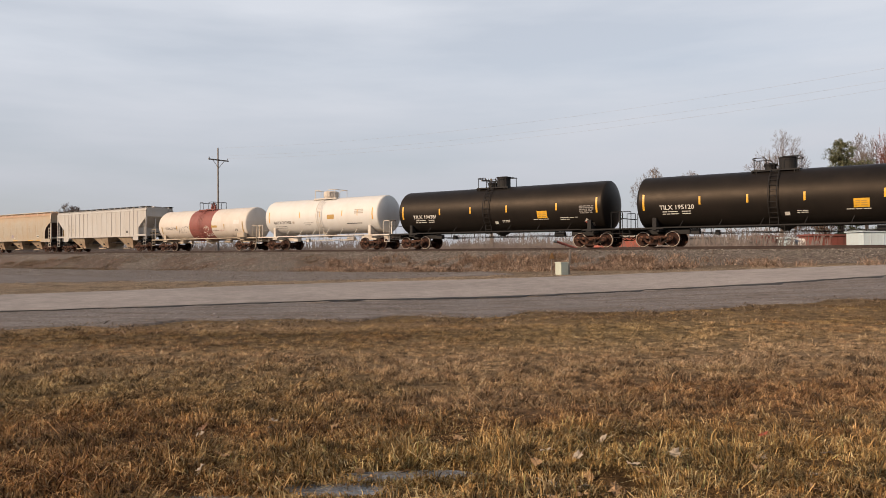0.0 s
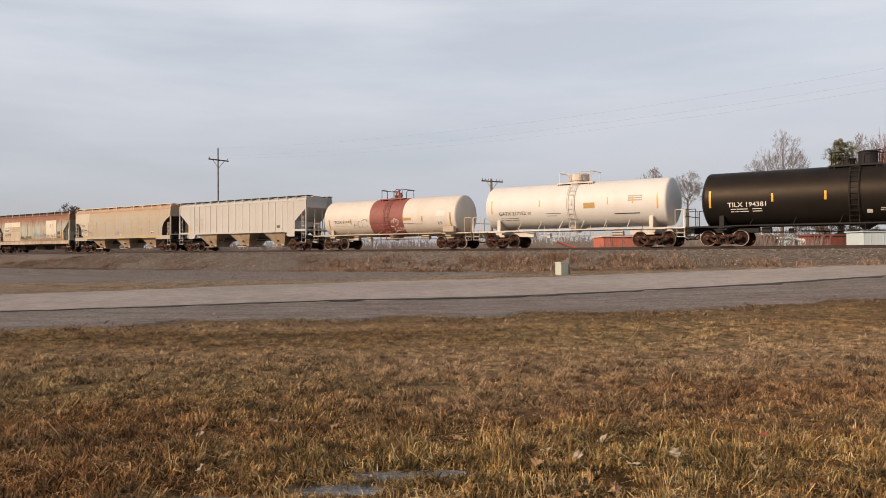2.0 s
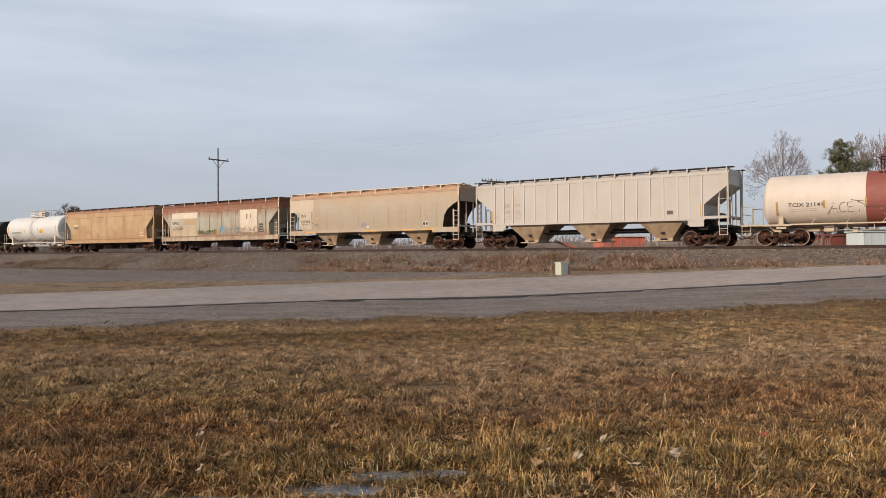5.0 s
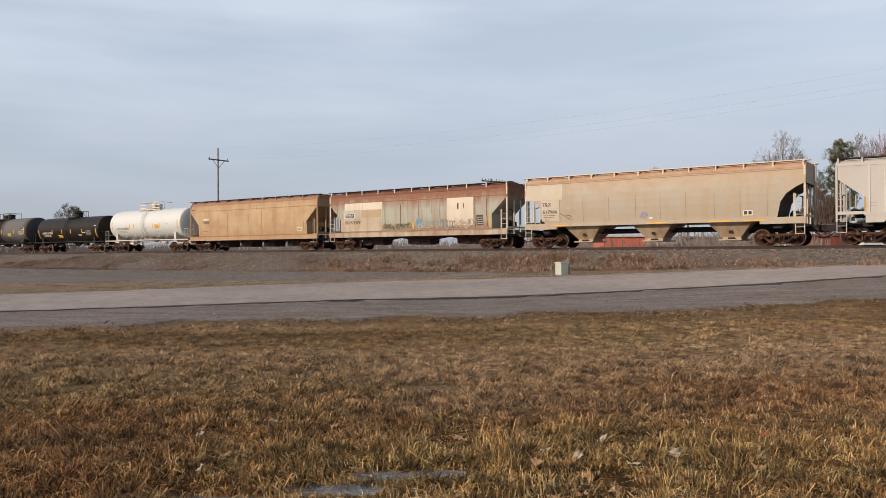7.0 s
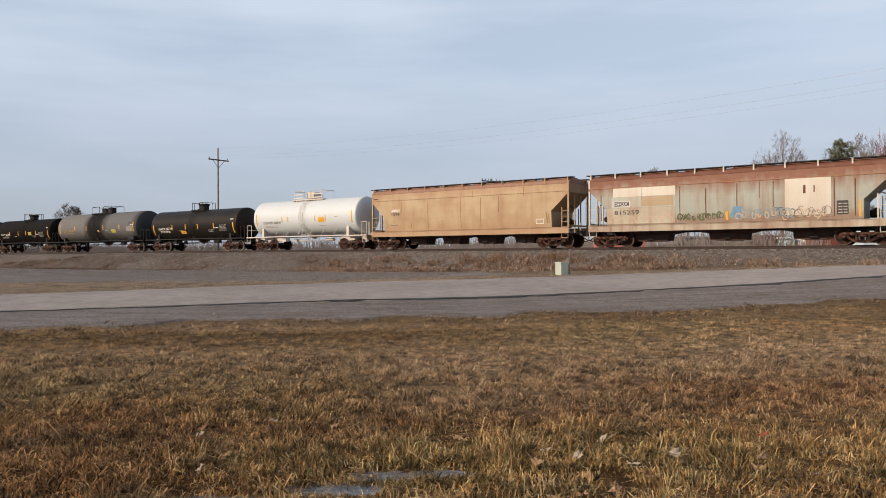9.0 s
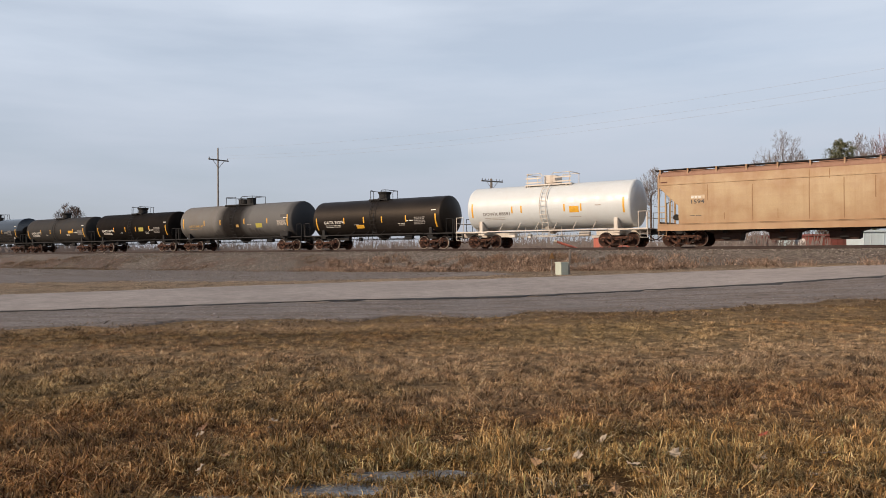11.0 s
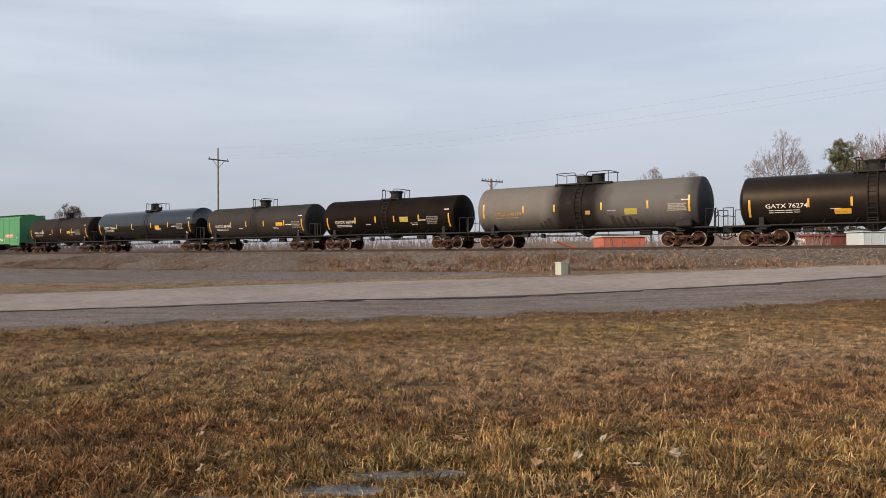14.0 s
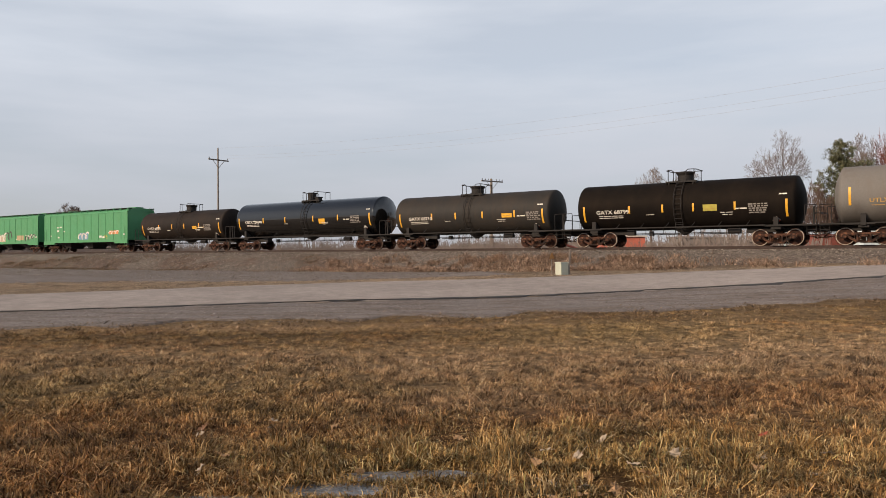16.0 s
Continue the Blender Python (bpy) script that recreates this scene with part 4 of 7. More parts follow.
            beam(bm, (sx * (h - 0.06), -w, z_sill + 0.1), (sx * (h - 0.06), w, z_sill + 0.1), 0.08, 0.12)
        part("end_frame", bm, tr, car)
        bm = bmesh.new()
        box(bm, (sx * (h - 0.25), 0, zs - 0.08), (0.55, 2.9, 0.14), bevel=0.01)
        box(bm, (sx * (TC / 2 + 0.25), 0, 0.92), (4.0, 0.40, 0.34), bevel=0.02)
        box(bm, (sx * TC / 2, 0, 1.05), (0.45, 2.6, 0.22))
        if kind != "box":
            prism(bm, [(sx * (h - 2.9), z_sill - 0.1), (sx * (h - 2.9), 1.0), (sx * (h - 0.6), 1.0), (sx * (h - 0.6), 1.15)], -0.25, 0.25)
        part("underframe", bm, M["dark"], car)
        bm = bmesh.new()
        for y in (-1,):
            xa, xb = sx * (h - 0.06), sx * (h - 0.50)
            yy = -w - 0.03
            for x in (xa, xb):
                rod(bm, (x, yy, 0.62 if kind != "box" else 0.75), (x, yy, z_sill + 1.5 if kind == "flat" else z_sill + 1.25), 0.022, 6)
            for z in np.arange(0.64, z_sill + 1.3, 0.34):
                rod(bm, (xa, yy, z), (xb, yy, z), 0.018, 6)
        part("ladder", bm, tr, car)
        bm = bmesh.new()
        xe = sx * (h + 0.06)
        for y in (0.95, 1.4):
            rod(bm, (xe, y, 0.7), (xe, y, z_roof + 0.1), 0.022, 6)
        for z in np.arange(0.75, z_roof, 0.36):
            rod(bm, (xe, 0.95, z), (xe, 1.4, z), 0.018, 6)
        part("ladder", bm, tr, car)
        share("coupler", COUPLER, car, pose(sx * (TC / 2 + 1.62), 0, 0, 0, 0, 0 if sx > 0 else 180))
        if sx < 0 or kind != "box":
            bm = bmesh.new()
            rod(bm, (sx * (h - 0.75), -0.5, 1.75), (sx * (h - 0.75), 0.3, 1.75), 0.18, 12)
            box(bm, (sx * (h - 0.9), 0.7, 1.65), (0.5, 0.4, 0.4), bevel=0.03)
            pipe(bm, [(sx * (h - 0.2), -0.5, 1.3), (sx * (h - 0.2), -0.5, 2.6), (sx * (h - 0.5), -0.4, 2.7)], 0.025)
            part("brake_gear", bm, M["dark"], car)
    # discharge bays
    x0, x1 = (-5.96, 5.96) if bays == 4 else (-6.7, 6.7)
    for i in range(bays):
        bl = (x1 - x0) / bays
        xc = x0 + bl * (i + 0.5)
        bm = bmesh.new()
        r = []
        prof = ((z_sill, bl / 2 - bay_gap, w - 0.06), (0.52, 0.50, w - bay_in), (0.36, 0.50, w - bay_in))
        if boxy:
            low = 0.70 if bays == 4 else 1.0
            prof = ((z_sill - 0.05, bl / 2 - 0.02, w - 0.1), (0.98, bl / 2 - 0.10, 1.25), (0.74, low + 0.05, 0.60), (0.36, low, 0.55))
        for z, lx, wy in prof:
            r.append([bm.verts.new((xc + sx * lx, sy * wy, z)) for sx, sy in ((-1, -1), (1, -1), (1, 1), (-1, 1))])
        for p, q in zip(r, r[1:]):
            for k in range(4):
                bm.faces.new((p[k], p[(k + 1) % 4], q[(k + 1) % 4], q[k]))
        bm.faces.new(r[-1])
        box(bm, (xc, 0, 0.36), (1.25, 1.4 if boxy else 2.3, 0.07))
        bmesh.ops.recalc_face_normals(bm, faces=bm.faces)
        bay = part("discharge_bay", bm, bmt, car)
        bm = bmesh.new()
        rod(bm, (xc - 0.2, -w + bay_in - 0.10, 0.45), (xc + 0.2, -w + bay_in - 0.10, 0.45), 0.05, 8)
        part("gate_gear", bm, M["dark"], bay)
        bm = bmesh.new()
        box(bm, (xc, -w + 0.06 + (z_sill - 0.82) / (z_sill - 0.52) * (bay_in - 0.06), 0.82), (0.22, 0.12, 0.14), bevel=0.01)
        part("vibrator_bracket", bm, M["dark"], bay)
    bm = bmesh.new()
    box(bm, (0, 0, 1.0), (TC, 0.35, 0.30))
    pipe(bm, [(-TC / 2, -0.75, 0.95), (TC / 2, -0.75, 0.95)], 0.025)
    part("centre_sill", bm, M["dark"], car)
    side = ("bulge", half_w) if kind == "round" else ("flat", w)
    return car, side


def ribs(car, w, xs, z0, z1, material, wide=0.07, deep=0.06):
    bm = bmesh.new()
    box(bm, (0, 0, (z0 + z1) / 2), (wide, deep, z1 - z0))
    first = None
    for x in xs:
        for y in (-w - deep / 2, w + deep / 2):
            if first is None:
                first = part("rib", bm, material, car)
                first.matrix_basis = pose(x, y, 0)
            else:
                share("rib", first.data, car, pose(x, y, 0))


# ---------- the train, from its head ----------
def build_train():
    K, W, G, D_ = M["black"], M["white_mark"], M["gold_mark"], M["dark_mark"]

    def black_long(S0, word, seed, z=2.66):
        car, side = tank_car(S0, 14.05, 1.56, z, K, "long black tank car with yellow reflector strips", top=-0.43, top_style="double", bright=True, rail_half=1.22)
        reflectors(car, side, 14.05, (-4.31, -1.72, 1.16, 4.85), 2.62, 2.63)
        letters(car, side, word, -6.65, 2.17, 0.25, W, 2.02)
        bars(car, side, -6.5, 2.02, (0.3, 0.55), W, 0.05)
        bars(car, side, -5.35, 2.02, (0.5,), W, 0.05)
        bars(car, side, -6.5, 1.89, (0.18, 0.22, 0.45), W, 0.05)
        bars(car, side, -5.35, 1.89, (0.5,), W, 0.05)
        mark(car, side, 3.44, 4.16, 1.93, 2.39, M["yellow"], "warning_plate", "yellow warning plate")
        for k in range(3):
            bars(car, side, 3.52, 2.02 + 0.11 * k, (0.2, 0.28), M["gold_mark"], 0.04, 0.06)
        bars(car, side, 3.12, 1.84, (0.35, 0.3, 0.35), W, 0.04)
        mark(car, side, 0.15, 0.40, 1.64, 1.82, W)
        bars(car, side, 0.76, 1.84, (0.22, 0.28), W, 0.04)
        bars(car, side, 0.76, 1.75, (0.15, 0.35), W, 0.04)
        bars(car, side, 5.06, 1.90, (0.6, 0.3, 0.2), W, 0.035)
        bars(car, side, 5.06, 1.79, (0.4, 0.2), W, 0.035)
        data_block(car, side, 6.41, 7.40, 2.14, 2.66, M["dim_mark"], seed)
        diamond(car, side, 6.87, 1.66, 0.19, M["red_mark"], W)
        mark(car, side, 6.98, 7.30, 1.35, 1.58, M["dim_mark"], "data_plate", out=0.02)
        return car

    black_long(-8.32, "TILX 195120", 1)
    black_long(-26.53, "TILX 194381", 2)

    car, side = tank_car(-42.92, 10.55, 1.46, 2.74, M["white"], "clean white insulated tank car with white ladder", frame_mat=M["white_steel"], top=0.1, top_style="dome", rail_half=1.2, over=1.3)
    z = 2.74
    letters(car, side, "GATX 217152", -5.18, 2.19, 0.22, M["dim_dark"], 2.05)
    mark(car, side, -3.0, -2.75, 2.19, 2.36, M["faint_mark"])
    bars(car, side, -5.08, 1.96, (0.25, 0.5, 0.5), D_, 0.03)
    bars(car, side, -5.08, 1.84, (0.25, 0.5, 0.5), D_, 0.03)
    bars(car, side, -1.7, z - 0.55, (1.1,), D_, 0.03)
    bars(car, side, -1.6, z - 0.7, (0.7,), D_, 0.03)
    for x in (-2.1, 0.2, 2.6, 4.2):
        mark(car, side, x - 0.04, x + 0.04, z - 0.1, z + 0.34, M["yellow"], "reflector_strip")
    for x in (-5.72, 5.72):
        mark(car, side, x - 0.05, x + 0.05, z - 0.45, z + 0.45, M["yellow"], "reflector_strip")
    mark(car, side, 1.0, 1.75, z - 0.3, z + 0.05, M["gold_mark"], "warning_plate", "faded gold warning plate")
    # the long insulation slot, drawn as a flat dark strip
    mark(car, side, 3.0, 4.6, z - 0.72, z - 0.66, D_)
    for k in range(3):
        bars(car, side, 3.9, z + 0.05 + 0.13 * k, (0.9,), M["faint_mark"], 0.08)

    car, side = tank_car(-58.0, 11.18, 1.45, 2.40, M["cream"], "grimy cream tank car with a wide red band", frame_mat=M["cream_steel"], top=0.08, top_style="valves", top_mat=M["band"], rail_mat=M["dark"], tool_box=True, over=1.1, rail_half=1.1, bright=True)
    z = 2.40
    bm = bmesh.new()
    lathe(bm, [(-1.55, 1.44), (-1.55, 1.459), (1.66, 1.459), (1.66, 1.44)], "x", 56, centre=(0, 0, z), close=True)
    part("band", bm, M["band"], car, "wide faded red band round the tank", smooth=False)
    letters(car, side, "TCIX 21141", -5.21, 2.06, 0.20, M["dim_dark"], 1.68)
    bars(car, side, -5.1, 1.92, (0.3, 0.5, 0.4), M["faint_mark"], 0.03)
    bars(car, side, -5.1, 1.82, (0.3, 0.5, 0.4), M["faint_mark"], 0.03)
    strokes(car, side, [[(-3.26, 1.70), (-3.02, 2.26), (-2.82, 1.68)], [(-3.16, 1.90), (-2.85, 1.91)], [(-2.48, 2.20), (-2.66, 2.19), (-2.75, 2.02), (-2.74, 1.82), (-2.66, 1.72), (-2.46, 1.75)],
                        [(-2.14, 2.22), (-2.38, 2.20), (-2.36, 1.72), (-2.10, 1.74)], [(-2.37, 1.96), (-2.16, 1.98)], [(-2.10, 2.30), (-1.62, 2.24)], [(-1.86, 2.27), (-1.84, 1.72)]], M["dim_mark"], 0.035)
    strokes(car, side, [[(-1.95, 2.27), (-1.5, 2.0)], [(-1.6, 1.97), (2.6, 1.86)], [(-3.3, 1.66), (-3.05, 2.05)], [(-2.2, 2.33), (-1.8, 2.24)]], M["dim_dark"], 0.03)
    strokes(car, side, [[(0.50, 1.70), (0.55, 2.10), (0.68, 2.15), (0.74, 1.95), (0.80, 2.22), (0.92, 2.32), (1.00, 2.20), (0.95, 2.02), (1.10, 2.20), (1.22, 2.12), (1.18, 1.92), (0.98, 1.75)],
                        [(0.52, 1.68), (0.75, 1.72)], [(0.82, 1.62), (0.72, 1.48), (0.85, 1.38), (1.0, 1.42)], [(1.08, 1.66), (1.06, 1.42)], [(1.06, 1.40), (1.2, 1.40)], [(1.3, 1.66), (1.28, 1.42), (1.42, 1.40)], [(1.3, 1.54), (1.42, 1.54)],
                        [(1.5, 1.40), (1.5, 1.66), (1.62, 1.62), (1.60, 1.44)]], W, 0.045)
    scribble(car, side, -1.15, 0.1, 1.72, 1.98, M["faint_pink"], 5, 9, 0.04)
    scribble(car, side, -0.9, 0.05, 1.50, 1.66, M["faint_pink"], 7, 7, 0.035)
    scribble(car, side, 2.0, 3.45, 1.76, 1.90, M["faint_pink"], 6, 14, 0.03)
    for x, z0, z1 in ((-5.76, 1.65, 2.35), (-3.46, 1.95, 2.35), (-1.53, 2.0, 2.4), (1.70, 2.08, 2.36), (3.42, 2.0, 2.38), (5.9, 1.6, 2.55)):
        mark(car, side, x - 0.05, x + 0.05, z0, z1, M["gold_mark"], "reflector_strip", out=0.02)
    mark(car, side, 1.75, 2.42, 2.10, 2.29, M["gold_mark"], "warning_plate", "faded gold warning plate")
    for k in range(3):
        bars(car, side, 4.79, 1.75 + 0.07 * k, (0.16, 0.18), M["dim_dark"], 0.045, 0.04)
    mark(car, side, 4.7, 5.45, 2.36, 2.72, M["white"])
    diamond(car, side, 5.58, 1.45, 0.18, W, W)

    car, side = hopper_car(-74.62, 13.85, 16.75, M["hop_white"], "pale grey ribbed three-bay covered hopper car", "flat", trim=M["hop_white"], bay_mat=M["hop_bay"], z_eave=4.10, z_roof=4.38, brackets=16, bay_gap=0.82)
    ribs(car, 1.5, (-6.84, -6.15, -5.46, -4.63, -3.83, -3.04, -2.23, -1.38, -0.45, 0.47, 1.40, 2.25, 3.06, 3.88, 4.68, 5.51, 6.19, 6.90), 1.6, 4.06, M["rib_white"], 0.06, 0.035)
    for k, (a, b) in enumerate((("GA", "CX"), ("47", "72"))):
        letters(car, side, a, -6.08, 2.72 - 0.44 * k, 0.22, M["faint_mark"], 0.42)
        letters(car, side, b, -5.32, 2.71 - 0.44 * k, 0.22, M["faint_mark"], 0.42)
    for x in (-6.0, -5.3, -7.0):
        bars(car, side, x, 1.95, (0.5,), M["faint_mark"], 0.05)
        bars(car, side, x, 2.1, (0.5,), M["faint_mark"], 0.05)
    mark(car, side, 4.88, 5.24, 1.88, 2.10, M["dim_dark"])
    for x in (-7.1, 6.78, -3.9, 0.38):
        mark(car, side, x + 0.02, x + 0.10, 1.7, 2.45 if abs(x) > 4 else 2.05, M["gold_mark"], "reflector_strip", out=0.01)
    for x in (-5.9, 6.0):
        rod_bm = bmesh.new()
        lathe(rod_bm, [(-1.535, 0.11), (-1.54, 0.11)], "y", 14, centre=(x, 0, 1.38))
        part("jacking_hole", rod_bm, M["dark"], car)

    car, side = hopper_car(-92.82, 13.95, 16.85, M["hop_cream"], "cream covered hopper car with rusty roof edge", "round", roof_mat=M["hop_roof"], trim=M["pale_panel"], bay_mat=M["hop_bay"], z_sill=1.52, z_eave=4.2, z_roof=4.5, board=M["pale_panel"], brackets=12, bay_gap=0.85, slope=M["slope_dark"])
    for x in (-5.9, -4.3, -2.6, -0.9, 0.6, 2.1, 3.7, 5.1, 6.5):
        mark(car, side, x, x + 0.03, 1.6, 3.1, M["seam_cream"], "seam", out=0.003)
    mark(car, side, -8.35, 8.35, 4.06, 4.10, M["seam_cream"], "seam", out=0.012)
    letters(car, side, "TILX", -7.11, 2.66, 0.21, M["dim_dark"], 0.62)
    letters(car, side, "517966", -7.08, 2.19, 0.21, M["dim_dark"], 1.0)
    bars(car, side, -7.05, 2.05, (0.35, 0.45), M["dim_dark"], 0.03)
    bars(car, side, -7.05, 1.94, (0.3, 0.4), M["dim_dark"], 0.03)
    mark(car, side, -6.95, -6.65, 1.70, 1.84, M["faint_mark"])
    mark(car, side, -5.45, -5.20, 2.36, 2.58, M["faint_mark"])
    mark(car, side, -8.3, -5.73, 3.05, 4.05, M["pale_patch"], "repainted_panel", out=0.003)
    mark(car, side, -7.2, -5.95, 1.7, 3.04, M["pale_patch"], "repainted_panel", out=0.003)
    strokes(car, side, [[(-5.9, 2.2), (-5.3, 1.86), (-5.1, 1.72)], [(-5.5, 2.06), (-5.15, 2.02), (-5.1, 1.86)]], M["dim_dark"], 0.03)
    mark(car, side, 5.24, 5.76, 1.68, 1.97, M["white_mark"])
    for x in (5.30, 5.54):
        mark(car, side, x, x + 0.17, 1.73, 1.92, D_, out=0.01)
    bars(car, side, 3.5, 2.35, (0.4, 0.4, 0.4), M["faint_mark"], 0.05)
    scribble(car, side, -0.55, -0.25, 1.68, 2.02, M["violet_mark"], 41, 6, 0.16)
    mark(car, side, -0.08, 0.14, 1.66, 1.77, M["white_mark"])
    for x in (-6.5, -0.2, 3.4, 5.2):
        mark(car, ("flat", 1.585), x, x + 1.2, 1.36, 1.43, M["yellow"], "reflector_strip")

    car, side = hopper_car(-110.7, 13.6, 16.25, M["hop_rust"], "heavily rusted hopper car with graffiti and repainted panels", "round", roof_mat=M["rust_top"], sill_mat=M["hop_sill"], trim=M["pale_panel"], bay_mat=M["dark_rust"], z_sill=1.32, z_eave=4.1, z_roof=4.42, brackets=11, diag=True, boxy=True, slope=M["faded_panel"])
    mark(car, side, -6.5, -2.7, 3.02, 3.58, M["pale_panel"], "repainted_panel", out=0.003)
    mark(car, side, -6.6, -2.72, 2.36, 3.01, M["faded_panel"], "repainted_panel", out=0.0025)
    mark(car, side, -4.75, -2.8, 2.42, 3.0, M["tan_patch"], "repainted_panel", out=0.004)
    mark(car, side, 3.2, 5.42, 1.62, 3.62, M["pale_panel"], "repainted_panel", out=0.003)
    mark(car, side, -6.9, -2.75, 1.40, 2.34, M["cream_patch"], "repainted_panel", out=0.0025)
    mark(car, side, -6.52, -5.42, 2.42, 2.77, W, "sign_plate", "lettered sign plate with a pale border")
    mark(car, side, -6.46, -5.48, 2.46, 2.73, D_, "sign_plate", "dark lettered sign plate", out=0.011)
    letters(car, ("bulge", lambda zz: side[1](zz) + 0.008), "DFOX", -6.40, 2.50, 0.19, W, 0.86)
    letters(car, side, "815259", -6.42, 1.96, 0.25, M["dim_dark"], 1.56)
    rng = random.Random(5)

    def tag(x0, x1, z0, z1, material, w_, count):
        """Loose overlapping sprayed loops of uneven size."""
        for k in range(count):
            x, r, z = x0 + (x1 - x0) * (k + rng.uniform(0.2, 0.8)) / count, (z1 - z0) * rng.uniform(0.22, 0.5), (z0 + z1) / 2 + rng.uniform(-0.08, 0.08)
            a0, turn, squeeze = rng.uniform(0, 6.28), rng.choice((-1, 1)) * rng.uniform(3.5, 7.5), rng.uniform(0.35, 0.8)
            pts = [(x + squeeze * r * math.cos(a0 + turn * i / 9) + 0.12 * r * i / 9, z + r * math.sin(a0 + turn * i / 9) * (1 - 0.04 * i)) for i in range(10)]
            strokes(car, side, [pts], material, w_)

    tag(-2.6, 0.0, 1.48, 1.92, M["olive_mark"], 0.085, 9)
    tag(-2.6, 0.0, 1.48, 1.95, M["dark_mark"], 0.022, 12)
    tag(0.5, 3.6, 1.42, 2.12, M["blue_mark"], 0.04, 14)
    tag(0.5, 5.3, 1.38, 1.95, M["faint_pale"], 0.06, 12)
    tag(2.6, 5.4, 1.45, 2.10, M["dim_dark"], 0.025, 13)
    mark(car, side, 0.35, 0.85, 1.60, 2.2, M["sky_mark"], "graffiti", skew=0.2)
    scribble(car, side, -6.8, -2.9, 1.45, 1.90, M["faint_pale"], 27, 24, 0.05)
    for x, z0, z1, w_ in ((-2.45, 1.5, 3.5, 0.05), (-0.98, 1.6, 3.3, 0.06), (0.72, 2.0, 3.5, 0.05), (1.9, 2.6, 3.5, 0.03), (2.60, 2.1, 3.5, 0.04), (-4.7, 2.9, 3.5, 0.03), (4.1, 2.75, 3.2, 0.12), (4.6, 2.8, 3.15, 0.06), (5.55, 1.5, 3.5, 0.05), (6.5, 1.5, 3.4, 0.06), (-7.3, 1.6, 3.2, 0.05)):
        mark(car, side, x, x + w_, z0, z1, M["rust"], "rust_run", out=0.0045)
    mark(car, side, 5.68, 6.22, 1.58, 2.30, M["dark_mark"], "data_panel")
    for k in range(4):
        bars(car, side, 5.74, 1.66 + 0.15 * k, (0.2, 0.18), M["faint_mark"], 0.06, 0.05)
    mark(car, side, 0.12, 0.26, 1.45, 1.95, M["yellow"], "reflector_strip", out=0.012)
    mark(car, side, 6.70, 6.80, 1.45, 2.3, M["yellow"], "reflector_strip")
    ledge(car, side, 8.1, 3.60, M["rust_ledge"])

    car, side = hopper_car(-128.35, 13.65, 16.35, M["hop_tan"], "rust-stained tan covered hopper car", "round", roof_mat=M["tan_roof"], trim=M["hop_tan"], bay_mat=M["dark_rust"], bays=4, z_sill=1.30, z_eave=4.14, z_roof=4.45, brackets=11, diag=True, boxy=True)
    mark(car, side, -6.22, -5.44, 2.72, 2.94, M["faint_pale"])
    letters(car, side, "1594", -6.2, 2.46, 0.22, M["dim_dark"], 0.74)
    bars(car, side, -6.2, 2.76, (0.14, 0.14, 0.14), M["white_mark"], 0.12, 0.06)
    bars(car, side, -6.3, 1.75, (0.3, 0.3), M["dim_dark"], 0.03)
    mark(car, side, 5.82, 6.40, 1.55, 1.88, M["white_mark"])
    mark(car, side, 5.87, 6.35, 1.60, 1.83, M["hop_tan"], out=0.009)
    bars(car, side, 5.92, 1.66, (0.1, 0.1, 0.1), D_, 0.11, 0.03)
    for x, z0, z1, w_ in ((-2.9, 1.4, 3.4, 0.04), (-4.4, 1.5, 1.9, 0.03), (-0.06, 1.4, 4.0, 0.04), (1.57, 1.4, 3.5, 0.04), (2.98, 2.4, 3.5, 0.05), (4.9, 3.4, 4.1, 0.05), (-5.3, 2.6, 3.5, 0.03), (6.6, 1.6, 2.3, 0.08), (6.75, 1.6, 2.2, 0.06), (-1.6, 1.5, 2.0, 0.03), (0.9, 3.5, 4.0, 0.04)):
        mark(car, side, x, x + w_, z0, z1, M["rust_run"], "rust_run", out=0.004)
    mark(car, side, -8.0, -7.6, 3.72, 3.80, M["rust"], "rust_run")
    ledge(car, side, 8.15, 3.62, M["hop_tan"])

    car, side = tank_car(-144.12, 9.75, 1.49, 2.72, M["cool_white"], "bright white insulated tank car with white walkway", frame_mat=M["white_steel"], top=0.0, top_style="box", mid_rail=True)
    letters(car, side, "DOWX 88591", -4.6, 2.21, 0.21, M["dim_mark"], 2.1)
    bars(car, side, -4.5, 2.03, (0.45, 0.5, 0.5), M["faint_mark"], 0.035)
    bars(car, side, -4.5, 1.92, (0.45, 0.5, 0.5), M["faint_mark"], 0.035)
    reflectors(car, side, 9.75, (-2.32, -1.62, 1.5, 2.65), 2.54, 2.58)
    mark(car, side, 1.85, 2.50, 2.23, 2.62, M["yellow"], "warning_plate", "yellow warning plate")
    bars(car, side, 1.8, 1.95, (0.8,), M["faint_mark"], 0.03)
    bars(car, side, 3.6, 2.6, (0.4,), M["faint_mark"], 0.06)

    def black_short(S0, TC, R, z, paint_mat, label, word, lm, plate, seed, xs=(-2.93, -0.9, 0.9, 3.2), zs=2.25, zb=2.05, table=None, style="single", plate_mat=None, bright=False, top=0.0, half=0.88):
        car, side = tank_car(S0, TC, R, z, paint_mat, label, top_style=style, top=top, bright=bright, rail_half=half)
        h = TC / 2
        reflectors(car, side, TC, xs, zs, zb)
        letters(car, side, word, -h + 0.25, zs - 0.22, 0.22, lm, 2.1)
        bars(car, side, -h + 0.4, zs - 0.37, (0.25, 0.5, 0.35, 0.3), lm, 0.04)
        bars(car, side, -h + 0.4, zs - 0.48, (0.25, 0.5, 0.35, 0.3), lm, 0.04)
        x0, x1, z0, z1 = plate
